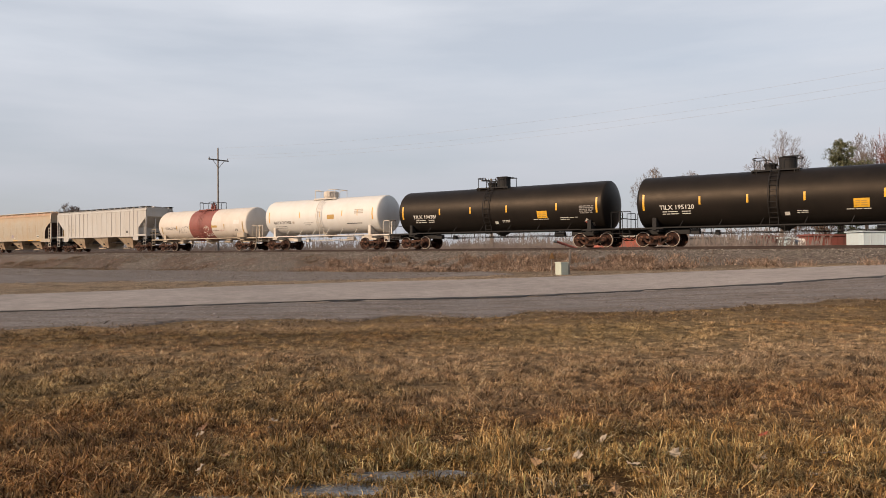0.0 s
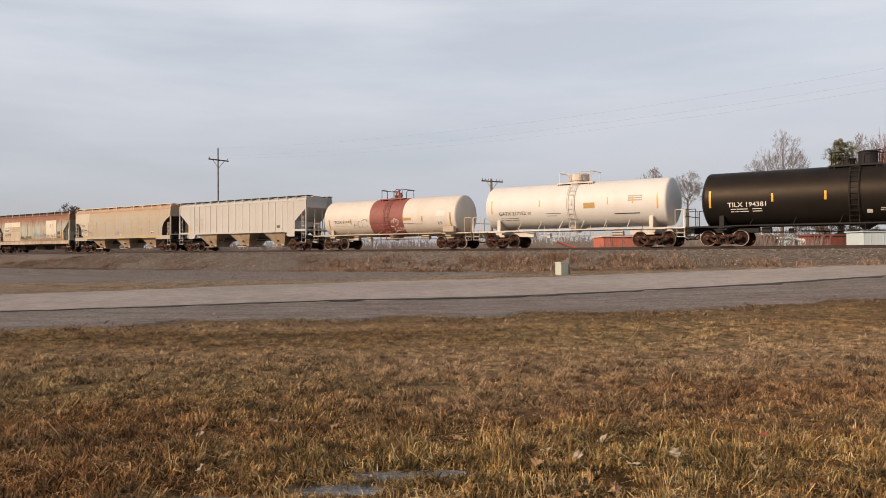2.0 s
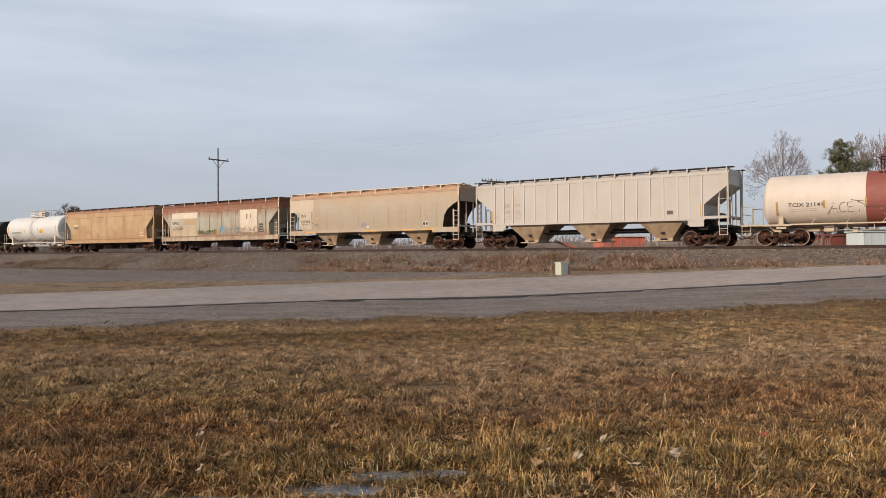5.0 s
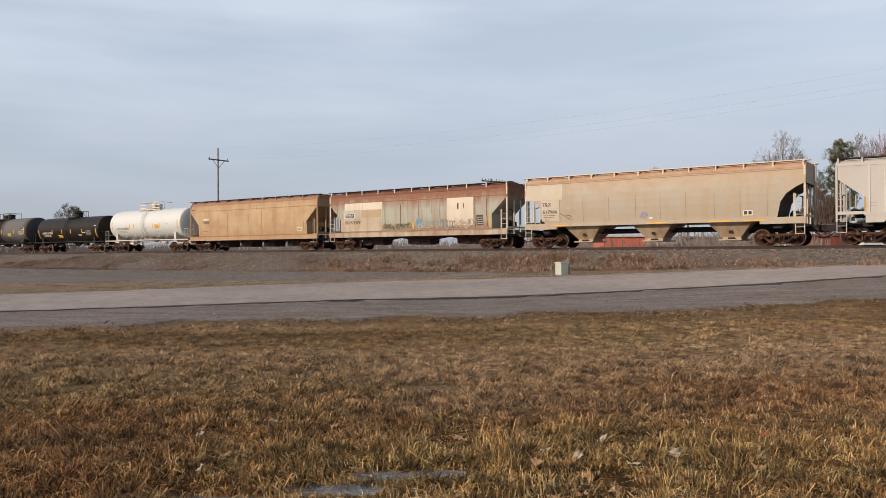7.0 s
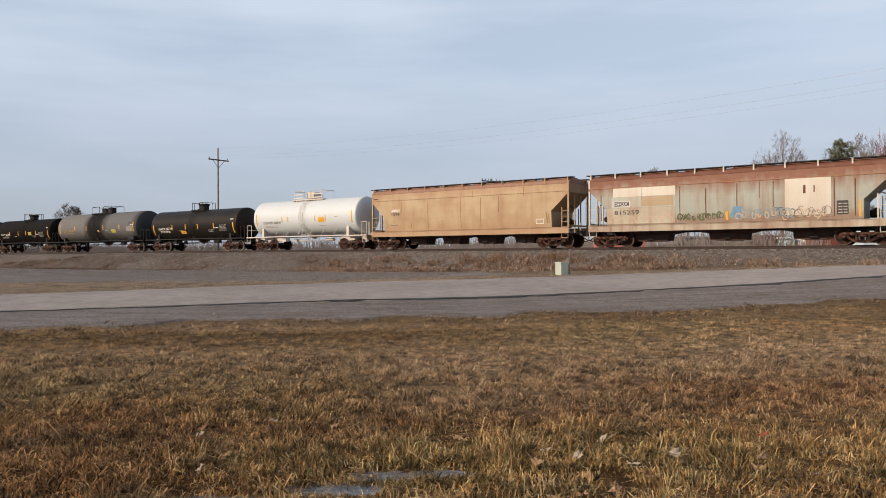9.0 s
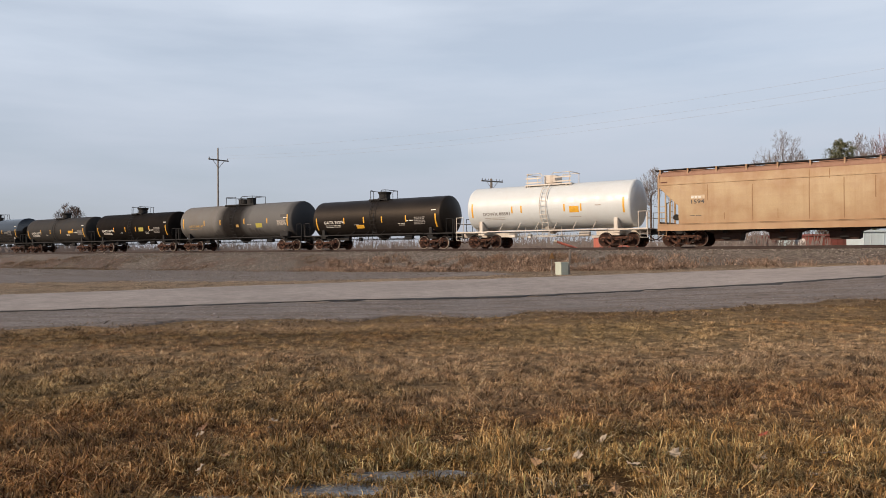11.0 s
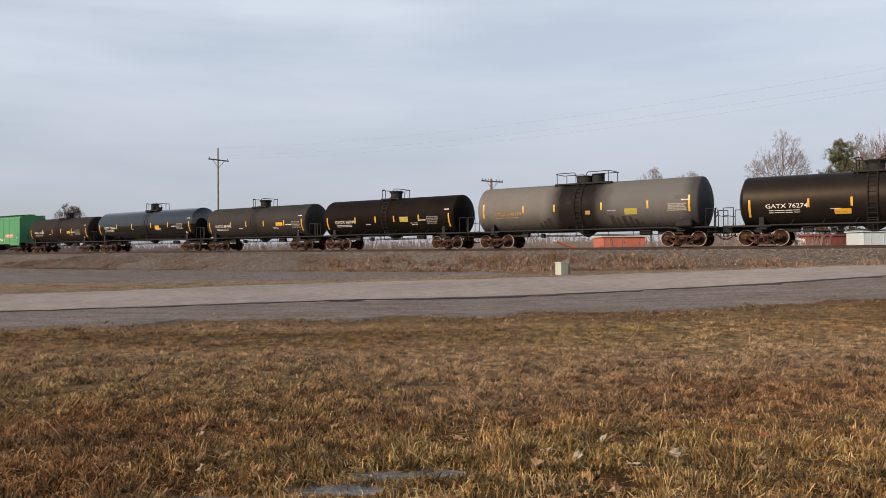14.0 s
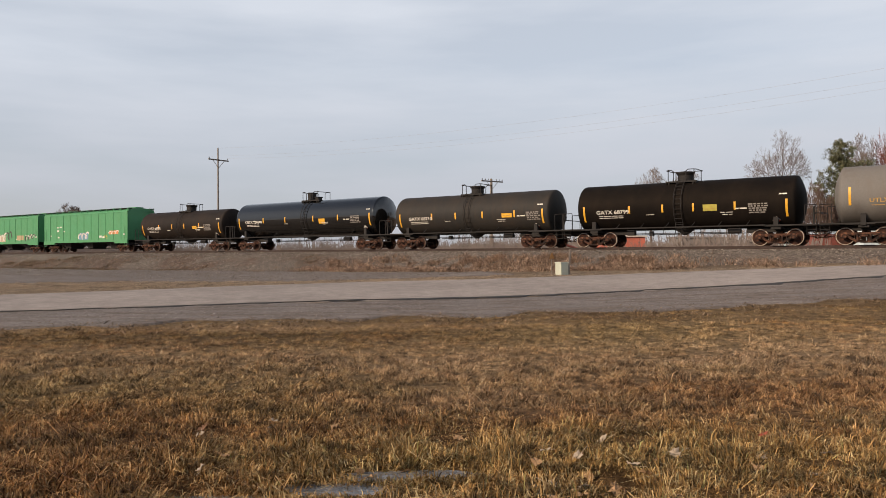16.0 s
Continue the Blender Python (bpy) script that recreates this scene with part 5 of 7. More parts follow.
        mark(car, side, x0, x1, z0, z1, plate_mat or M["yellow"], "warning_plate", "yellow warning plate")
        bars(car, side, x0 + 0.08, z0 + 0.1, (0.2, 0.3), M["gold_mark"], 0.04)
        xt = h - 1.4 if table is None else table
        data_block(car, side, xt, xt + 1.05, zs - 0.44, zs + 0.14, M["dim_mark"], seed)
        bars(car, side, xt - 0.68, zs - 0.19, (0.2, 0.38), lm, 0.07)
        bars(car, side, 2.4, zs - 0.36, (0.25, 0.4), lm, 0.035)
        bars(car, side, 2.5, zs - 0.48, (0.3, 0.2), lm, 0.035)
        bars(car, side, -1.9, zs - 0.36, (0.5,), lm, 0.035)
        bars(car, side, h + 0.2, zs + 0.52, (0.14, 0.24), lm, 0.07, 0.03)
        diamond(car, side, h + 0.02, zs - 0.83, 0.2, M["red_mark"], W)
        return car, side

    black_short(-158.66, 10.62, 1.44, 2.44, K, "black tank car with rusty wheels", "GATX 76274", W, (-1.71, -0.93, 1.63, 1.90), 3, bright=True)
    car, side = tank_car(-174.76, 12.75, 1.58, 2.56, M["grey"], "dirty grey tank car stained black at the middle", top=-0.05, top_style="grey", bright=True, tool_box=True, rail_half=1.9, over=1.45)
    letters(car, side, "UTLX 648183", -6.07, 2.16, 0.20, G, 2.0)
    bars(car, side, -6.0, 2.0, (0.6, 0.5, 0.5), G, 0.03)
    reflectors(car, side, 12.75, (-3.9, -1.65, 1.57, 4.5), 2.52, 2.5)
    mark(car, side, 3.05, 3.83, 1.97, 2.33, M["olive_yellow"], "warning_plate", "faded yellow warning plate")
    mark(car, side, 0.49, 0.82, 2.05, 2.29, M["gold_mark"])
    for x, w_, z0, z1 in ((-2.7, 0.18, 1.15, 1.62), (-2.4, 0.25, 1.15, 1.75), (-2.1, 0.3, 1.15, 1.9), (2.2, 0.3, 1.12, 1.95), (2.6, 0.2, 1.12, 1.8), (2.95, 0.28, 1.12, 1.9), (3.4, 0.2, 1.12, 1.85), (3.75, 0.22, 1.12, 1.7), (4.1, 0.14, 1.12, 1.5)):
        mark(car, side, x, x + w_, z0, z1, M["soot"], "spill_run", skew=-0.15, out=0.003)
    bars(car, side, 1.95, 2.22, (0.3, 0.2), M["faint_mark"], 0.05)
    data_block(car, side, 5.66, 6.80, 2.10, 2.56, M["faint_mark"], 4)
    mark(car, side, 6.1, 6.9, 2.78, 3.0, M["dark_mark"])
    bars(car, side, 6.5, 2.68, (0.2, 0.2), W, 0.06)
    diamond(car, side, 6.38, 1.48, 0.22, M["dim_mark"], M["dim_mark"])
    black_short(-190.61, 10.58, 1.44, 2.44, M["black_dull"], "dull black tank car with clean lettering", "GATX 68799", W, (1.45, 2.23, 2.01, 2.38), 5, plate_mat=M["olive_yellow"], bright=True)
    black_short(-205.32, 10.62, 1.42, 2.43, M["grey_black"], "dusty grey-black tank car with rust streaks", "GATX 68710", W, (2.83, 3.62, 2.06, 2.34), 6, xs=(-2.99, -0.94, 1.29, 3.8), zs=2.29, zb=2.08, table=4.68)
    black_short(-221.61, 13.82, 1.52, 2.6, M["black_gloss"], "glossy black tank car that mirrors the pale sky", "CBTX 728848", W, (2.14, 2.82, 2.11, 2.50), 7, xs=(-4.39, -1.73, 1.51, 4.21), zs=2.53, zb=2.32, style="double_low", top=0.45, half=0.97)
    car, side = black_short(-237.85, 10.45, 1.42, 2.42, M["brown_black"], "brownish black tank car coupled behind a hopper", "GATX 66708", W, (2.0, 2.65, 2.05, 2.32), 8, xs=(-3.2, -1.1, 0.75, 2.95), zs=2.33, zb=2.08, table=3.6)
    mark(car, side, 2.6, 3.7, 2.13, 2.22, M["gold_mark"])

    for S0 in (-254.3, -272.1):
        car, side = hopper_car(S0, 13.6, 16.4, M["green"], "bright green ribbed hopper car with small graffiti", "box", z_sill=1.2, z_eave=4.05, z_roof=4.45, trim=M["green"], bay_mat=M["dark"], sill_mat=M["green"])
        ribs(car, 1.5, np.linspace(-6.9, 7.0, 11), 1.25, 4.03, M["green"], 0.05, 0.03)
        rng = random.Random(int(-S0))
        for x, z in ((-5.5, 2.65), (-4.9, 2.68), (-5.5, 2.25), (-5.3, 1.55), (-4.2, 2.2), (-6.9, 1.75), (3.0, 1.5), (3.6, 1.42), (7.4, 1.7)):
            mark(car, side, x, x + rng.uniform(0.25, 0.5), z, z + rng.uniform(0.1, 0.22), M["white_mark"], out=0.004)
        if S0 > -260:
            mark(car, side, -0.95, 0.85, 1.33, 2.05, M["sky_mark"], "graffiti", skew=0.1)
            scribble(car, side, -1.1, 0.9, 1.35, 2.15, M["white_mark"], 34, 9, 0.13)
            scribble(car, side, -0.9, 0.9, 1.4, 2.0, M["violet_mark"], 31, 6, 0.10)
            mark(car, side, 4.75, 6.5, 1.80, 2.18, M["orange_mark"], "graffiti", skew=0.1)
            scribble(car, side, 4.7, 6.6, 1.78, 2.22, M["white_mark"], 35, 9, 0.07)
            scribble(car, side, 3.9, 4.5, 1.35, 1.75, M["olive_yellow"], 32, 5, 0.12)
        else:
            mark(car, side, -3.4, 0.4, 1.32, 2.1, M["faint_pale"], "graffiti")
            scribble(car, side, -3.6, 0.6, 1.35, 2.3, M["white_mark"], 33, 16, 0.2)
            scribble(car, side, -3.2, 0.6, 1.35, 2.2, M["violet_mark"], 36, 18, 0.08)
            scribble(car, side, 0.7, 2.2, 1.4, 2.5, M["dark_mark"], 37, 6, 0.2)
            mark(car, side, 3.2, 4.8, 1.45, 2.0, M["tan_patch"], "graffiti")
            scribble(car, side, 5.0, 7.4, 1.4, 2.1, M["dark_mark"], 39, 10, 0.16)
            scribble(car, side, 5.2, 7.4, 1.5, 2.1, M["white_mark"], 38, 10, 0.12)


for key, col in (("dim_mark", (0.24, 0.22, 0.2)), ("red_mark", (0.5, 0.09, 0.06)), ("sky_mark", (0.16, 0.30, 0.42)), ("orange_mark", (0.62, 0.27, 0.12)), ("faint_mark", (0.42, 0.37, 0.31)), ("faint_pink", (0.5, 0.3, 0.26)),
                 ("violet_mark", (0.33, 0.28, 0.33)), ("olive_mark", (0.13, 0.15, 0.05)), ("blue_mark", (0.24, 0.33, 0.38)), ("faint_pale", (0.55, 0.42, 0.28)), ("olive_yellow", (0.42, 0.36, 0.06)), ("dim_dark", (0.10, 0.09, 0.08))):
    M[key] = plain(key.replace("_mark", "_sprayed_paint"), col, 0.7)
M["white_steel"] = paint("white_frame_steel", (0.66, 0.61, 0.53), (0.3, 0.2, 0.13), 0.45, 0.6, 0.4)
M["cream_steel"] = paint("cream_frame_steel", (0.52, 0.44, 0.33), (0.2, 0.12, 0.07), 0.5, 0.6, 0.4)
M["hop_bay"] = paint("tan_bay_paint", (0.47, 0.375, 0.26), (0.20, 0.10, 0.055), 0.5, 0.7, 0.55)
M["hop_roof"] = paint("rust_washed_roof", (0.40, 0.235, 0.145), (0.48, 0.39, 0.28), 0.5, 0.7, 0.4)
M["hop_sill"] = paint("worn_pale_sill", (0.45, 0.38, 0.28), (0.18, 0.07, 0.04), 0.65, 0.7, 0.6)
M["pale_patch"] = paint("cream_patch_paint", (0.49, 0.435, 0.345), (0.4, 0.25, 0.13), 0.2, 0.6, 0.2)
M["faded_panel"] = paint("faded_aqua_panel", (0.43, 0.45, 0.385), (0.35, 0.2, 0.11), 0.4, 0.65, 0.45)
M["dark_rust"] = paint("dark_rusted_steel", (0.075, 0.036, 0.024), (0.03, 0.02, 0.016), 0.6, 0.85, 0.5)
M["rib_white"] = paint("pale_rib_paint", (0.54, 0.52, 0.485), (0.36, 0.27, 0.18), 0.2, 0.6, 0.15, 0.0, 0.08)
M["seam_cream"] = plain("grimy_weld_seam", (0.30, 0.23, 0.15), 0.8)
M["rust_ledge"] = paint("rust_washed_ledge", (0.36, 0.19, 0.10), (0.17, 0.07, 0.04), 0.5, 0.8, 0.4)
M["soot"] = plain("oily_spill", (0.040, 0.034, 0.030), 0.7)
M["rust_run"] = plain("dry_rust_run", (0.30, 0.175, 0.085), 0.85)
M["tan_roof"] = paint("rusty_pink_roof", (0.33, 0.19, 0.125), (0.20, 0.095, 0.06), 0.55, 0.8, 0.5)
M["tan_patch"] = paint("faded_tan_patch", (0.43, 0.33, 0.20), (0.30, 0.17, 0.09), 0.4, 0.7, 0.4)
M["cream_patch"] = paint("chalky_cream_patch", (0.50, 0.45, 0.34), (0.30, 0.15, 0.08), 0.5, 0.7, 0.6)
build_train()


# ---------- plants ----------
def blade_mesh(name, base, height, width, lean, heading, material, seed=1, plain_blades=False):
    """Many separate bent blades in one mesh: arrays of feet, heights, widths, leans and headings. Plain blades are straight."""
    rng = np.random.default_rng(seed)
    n = len(base)
    d = np.stack([np.cos(heading), np.sin(heading), 0 * heading], -1)
    side = np.stack([-np.sin(heading), np.cos(heading), 0 * heading], -1)
    spin = rng.uniform(0, 2 * math.pi, n)
    side = np.cos(spin)[:, None] * side + np.sin(spin)[:, None] * d
    up = np.array([0, 0, 1.0])
    h, l, w = height[:, None], lean[:, None], width[:, None]
    mid = base + up * h * 0.62 + d * h * l * 0.35
    tip = base + up * h * (1.0 - 0.45 * np.minimum(l, 1.4)) + d * h * l
    if plain_blades:
        co = np.stack([base - side * w, base + side * w, tip], 1).reshape(-1, 3)
        loops, starts = np.arange(n * 3), np.arange(n) * 3
    else:
        co = np.stack([base - side * w, base + side * w, mid + side * w * 0.75, mid - side * w * 0.75, tip], 1).reshape(-1, 3)
        k = np.arange(n) * 5
        loops = np.stack([k, k + 1, k + 2, k + 3, k + 3, k + 2, k + 4], -1).reshape(-1)
        starts = np.stack([np.arange(n) * 7, np.arange(n) * 7 + 4], -1).reshape(-1)
    me = bpy.data.meshes.new(name)
    me.vertices.add(len(co))
    me.vertices.foreach_set("co", co.astype(np.float32).reshape(-1))
    me.loops.add(len(loops))
    me.loops.foreach_set("vertex_index", loops.astype(np.int32))
    me.polygons.add(len(starts))
    me.polygons.foreach_set("loop_start", starts.astype(np.int32))
    me.update(calc_edges=True)
    me.validate()
    me.materials.append(material)
    return new(name, me)


def straw(name, stops, patch, rough=0.8, soft=False):
    """Dry grass: every blade its own shade, tinted in broad patches."""
    m, t, b = mat(name, rough)
    geo = t.nodes.new("ShaderNodeNewGeometry")
    c = n_ramp(t, geo.outputs["Random Per Island"], stops)
    f = n_ramp(t, n_noise(t, 0.55, 6), [(0.45, 0.0), (0.68, 0.7)])
    c = n_mix(t, f, c, n_ramp(t, geo.outputs["Random Per Island"], patch))
    # two noises darken the blades: shaded gaps between tufts put into the colour
    c = n_mix(t, 1.0, c, n_ramp(t, n_noise(t, 2.2, 5), [(0.34, 0.8 if soft else 0.5), (0.56, 1.0)]), "MULTIPLY")
    c = n_mix(t, 1.0, c, n_ramp(t, n_noise(t, 9, 4), [(0.38, 0.75 if soft else 0.30), (0.56, 1.0)]), "MULTIPLY")
    t.links.new(c, b.inputs["Base Color"])
    b.inputs["Specular IOR Level"].default_value = 0.2
    return m


BLADES = {"base": [(0.0, (0.13, 0.065, 0.024)), (0.35, (0.36, 0.20, 0.072)), (0.65, (0.60, 0.37, 0.15)), (0.88, (0.80, 0.60, 0.32)), (1.0, (0.28, 0.25, 0.085))],
          "gold": [(0.0, (0.14, 0.085, 0.025)), (0.35, (0.41, 0.25, 0.075)), (0.68, (0.64, 0.43, 0.165)), (0.88, (0.82, 0.66, 0.34)), (1.0, (0.30, 0.31, 0.09))],
          "russet": [(0.0, (0.13, 0.046, 0.017)), (0.5, (0.43, 0.185, 0.06)), (0.85, (0.66, 0.35, 0.135)), (1.0, (0.66, 0.45, 0.22))],
          "beige": [(0.0, (0.38, 0.235, 0.13)), (0.5, (0.58, 0.395, 0.235)), (1.0, (0.80, 0.60, 0.40))],
          "olive": [(0.0, (0.14, 0.092, 0.032)), (0.5, (0.38, 0.27, 0.105)), (0.85, (0.60, 0.455, 0.21)), (1.0, (0.66, 0.51, 0.29))],
          "umber": [(0.0, (0.075, 0.048, 0.024)), (0.7, (0.23, 0.155, 0.075)), (1.0, (0.36, 0.26, 0.13))],
          "straw": [(0.0, (0.40, 0.27, 0.155)), (1.0, (0.74, 0.54, 0.34))]}


def meadow_material():
    """The meadow's blades: each its own shade, in the colours of the patch where it grows."""
    m, t, b = mat("winter_grass", 0.8)
    geo = t.nodes.new("ShaderNodeNewGeometry")
    each = geo.outputs["Random Per Island"]
    ramps = {k: n_ramp(t, each, v) for k, v in BLADES.items()}
    c = ramps["base"]
    c = n_mix(t, n_ramp(t, n_noise(t, 0.5, 6), [(0.50, 0.0), (0.66, 0.75)]), c, ramps["russet"])
    c = n_mix(t, n_ramp(t, n_noise(t, 0.8, 6, (1, 1, 3)), [(0.54, 0.0), (0.68, 0.6)]), c, ramps["olive"])
    for cx, cy, rx, ry, amount, what in PATCHES:
        c = n_mix(t, n_spot(t, cx, cy, rx, ry, amount), c, ramps[what])
    # dark blotches in the blades' colour stand in for shade between clumps
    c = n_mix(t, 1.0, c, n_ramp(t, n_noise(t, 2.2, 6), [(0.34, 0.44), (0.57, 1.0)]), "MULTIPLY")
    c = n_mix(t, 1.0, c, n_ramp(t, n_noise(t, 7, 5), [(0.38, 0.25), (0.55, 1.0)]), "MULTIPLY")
    t.links.new(c, b.inputs["Base Color"])
    b.inputs["Specular IOR Level"].default_value = 0.2
    return m


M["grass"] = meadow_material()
M["weed"] = straw("dry_weeds", [(0.0, (0.26, 0.155, 0.10)), (0.5, (0.54, 0.365, 0.25)), (1.0, (0.80, 0.61, 0.45))],
                  [(0.0, (0.16, 0.095, 0.065)), (1.0, (0.44, 0.29, 0.20))])
M["thatch"] = straw("brown_thatch", [(0.0, (0.12, 0.075, 0.045)), (0.6, (0.32, 0.215, 0.13)), (1.0, (0.60, 0.44, 0.30))],
                    [(0.0, (0.08, 0.065, 0.028)), (1.0, (0.24, 0.17, 0.085))])

M["mat_grass"] = straw("pale_matted_grass", [(0.0, (0.36, 0.275, 0.19)), (1.0, (0.52, 0.405, 0.29))], [(0.0, (0.30, 0.225, 0.155)), (1.0, (0.44, 0.335, 0.235))], soft=True)


def meadow():
    rng = np.random.default_rng(7)
    for y0, y1, dens, w, h, plain_blades in ((3.6, 7.0, 6000, 0.0047, 0.066, False), (7.0, 11, 3600, 0.0048, 0.064, False), (11, 16, 2800, 0.0075, 0.062, True), (16, 24, 800, 0.010, 0.050, True)):
        area = 0.66 * (y1 ** 2 - y0 ** 2) + 1.0 * (y1 - y0)
        n = int(area * dens)
        y = np.sqrt(rng.uniform(y0 ** 2, y1 ** 2, n))
        x = rng.uniform(-1, 1, n) * (0.66 * y + 0.5)
        a, b = EX * x + EY * y, -EY * x + EX * y
        clump = rough_noise(x, y, 41, 0.28) + 0.6 * rough_noise(x, y, 42, 0.12)
        edge = 16.5 + 0.9 * rough_noise(a, 0 * a, 44, 0.8) * 2
        keep = (b < edge + 0.8 * clump) & (rng.uniform(0, 1, n) < 0.88 + 0.08 * sstep(7, 11, y) + (1.0 - 0.5 * sstep(7, 11, y)) * clump)
        for px, py, rx, ry in PUDDLES:
            keep &= (((x - px) / rx) ** 2 + ((y - py) / ry) ** 2 > 0.7) | (rng.uniform(0, 1, n) < 0.16 + 1.6 * rough_noise(x, y, 47, 0.10))
        x, y, clump = x[keep], y[keep], clump[keep]
        m = len(x)
        P = np.stack([x, y, field_z(x, y) - 0.012], -1)
        H = np.maximum(h * rng.lognormal(0, 0.36, m) * (1 + 1.3 * clump + 1.0 * rough_noise(x, y, 48, 0.16) * sstep(5.5, 8, y)) * (0.8 + 0.3 * sstep(8, 4, y)), 0.02)
        lean = np.abs(rng.normal(1.1, 0.7, m)) + 0.3 * sstep(5.8, 8.5, y)
        head = rough_noise(x, y, 45, 0.5) * 6 + rng.normal(0, 1.6, m)
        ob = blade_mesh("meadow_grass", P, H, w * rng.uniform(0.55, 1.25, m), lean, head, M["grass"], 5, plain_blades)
        tagged(ob, "dry golden and brown winter grass with green blades", "grass", kind="stuff")


def verge_grass():
    """Low dry grass on the strips beside the road and the gravel."""
    rng = np.random.default_rng(17)
    n = 420000
    a, b = rng.uniform(-45, 26, n), rng.uniform(15.0, 40.5, n)
    clump = rough_noise(a, b, 51, 0.5) + 0.7 * rough_noise(a, b, 52, 0.18)
    band = np.exp(-((b - 16.6) / 1.1) ** 2) * 0.8 + np.exp(-((b - 33.0 - 1.2 * sstep(2, -8, a)) / (1.7 + 2.6 * sstep(2, -8, a))) ** 2) * sstep(16, 6, a) * 1.1 
    far_edge = 30.5 + FAR_EDGE(a)
    band = band + 0.9 * np.exp(-((b - far_edge - 0.8) / (0.8 + 1.6 * sstep(0, -11, a))) ** 2)
    keep = (rng.uniform(0, 1, n) < band * (0.5 + 1.6 * clump)) & ((b < 21.2) | (b > far_edge))
    a, b, clump = a[keep], b[keep], np.clip(clump[keep], -0.4, 1)
    x, y = ab(a, b)
    P = np.stack([x, y, ground_z(x, y) + 0.02], -1)
    m = len(P)
    h = np.where(b < 25, 0.036, 0.026) * rng.lognormal(0, 0.4, m) * (1 + 1.2 * clump)
    w = rng.uniform(0.006, 0.014, m) * (1 + 0.7 * (b > 25))
    lean, head = 1.3 + np.abs(rng.normal(0.7, 0.6, m)), rng.uniform(0, 6.28, m)
    for k, material, label in ((b < 25, M["thatch"], "flattened brown grass where the field meets the gravel"), (b > 25, M["mat_grass"], "flattened tan dry grass along the far side of the road")):
        tagged(blade_mesh("verge_grass", P[k], h[k], w[k], lean[k], head[k], material, 6), label, "grass", kind="stuff")


def tufts(name, s, d, tall, count, spread, lean, material, label, seed):
    """Tufts of dry stems that fan out from one foot, on the embankment."""
    rng = np.random.default_rng(seed)
    m = len(s) * count
    s = np.repeat(s, count) + rng.normal(0, spread, m)
    d = np.repeat(d, count) + rng.normal(0, spread * 0.8, m)
    tall = np.repeat(tall, count) * rng.lognormal(0, 0.3, m)
    q = TRACK_Q + d
    x, y = s * SB + q * CB, -s * CB + q * SB
    z = np.maximum(bed_z(q, s), ground_z(x, y)) - 0.02
    ob = blade_mesh(name, np.stack([x, y, z], -1), tall, rng.uniform(0.006, 0.016, m), np.abs(rng.normal(lean, 0.55, m)), rng.uniform(0, 6.28, m), material, seed)
    return tagged(ob, label, "weeds", kind="stuff")


def bank_weeds():
    """Dry weeds in drifts on the slope, and low thatch where the slope is barer."""
    rng = np.random.default_rng(27)
    n = 7500
    s, d = rng.uniform(-60, 6, n), rng.uniform(-8.8, -2.2, n)
    drift = rough_noise(s, d, 61, 1.9) + 0.9 * rough_noise(s, d * 1.6, 62, 0.6)
    main = sstep(-41, -33, s) * sstep(-11.0, -15.0, s) * sstep(-3.4, -4.8, d) * (0.55 + 0.45 * sstep(-30, -25, s))
    low = np.exp(-((d + 7.7) / 0.6) ** 2) * sstep(-44, -36, s) * sstep(6, 0, s)
    keep = rng.uniform(0, 1, n) < np.clip(0.75 * main + 0.05 * low - 0.05 + (0.22 * sstep(-3.6, -4.8, d) * sstep(-44, -38, s) + 1.5 * main) * drift, 0, 1)
    s, d, drift = s[keep], d[keep], drift[keep]
    tufts("bank_weeds", s, d, 0.15 + 0.30 * np.clip(drift + 0.3, 0, 1) * sstep(-2.2, -4.2, d), 44, 0.22, 1.2, M["weed"], "pale tan dry weeds in frizzy tufts on the embankment", 8)
    n = 11000
    s, d = rng.uniform(-112, 6, n), rng.uniform(-8.8, -3.5, n)
    drift = rough_noise(s * 0.5, d, 64, 1.8) + 0.7 * rough_noise(s, d * 1.6, 65, 0.6)
    left = sstep(-50, -60, s) * sstep(-3.2, -4.6, d)
    keep = rng.uniform(0, 1, n) < np.clip(-0.04 + 0.12 * left + 0.9 * drift * sstep(-30, -42, s), 0, 0.7)
    s, d, drift = s[keep], d[keep], drift[keep]
    tufts("bank_thatch", s, d, 0.10 + 0.10 * np.clip(drift + 0.3, 0, 1), 22, 0.22, 1.3, M["thatch"], "low brown flattened grass on the embankment", 9)


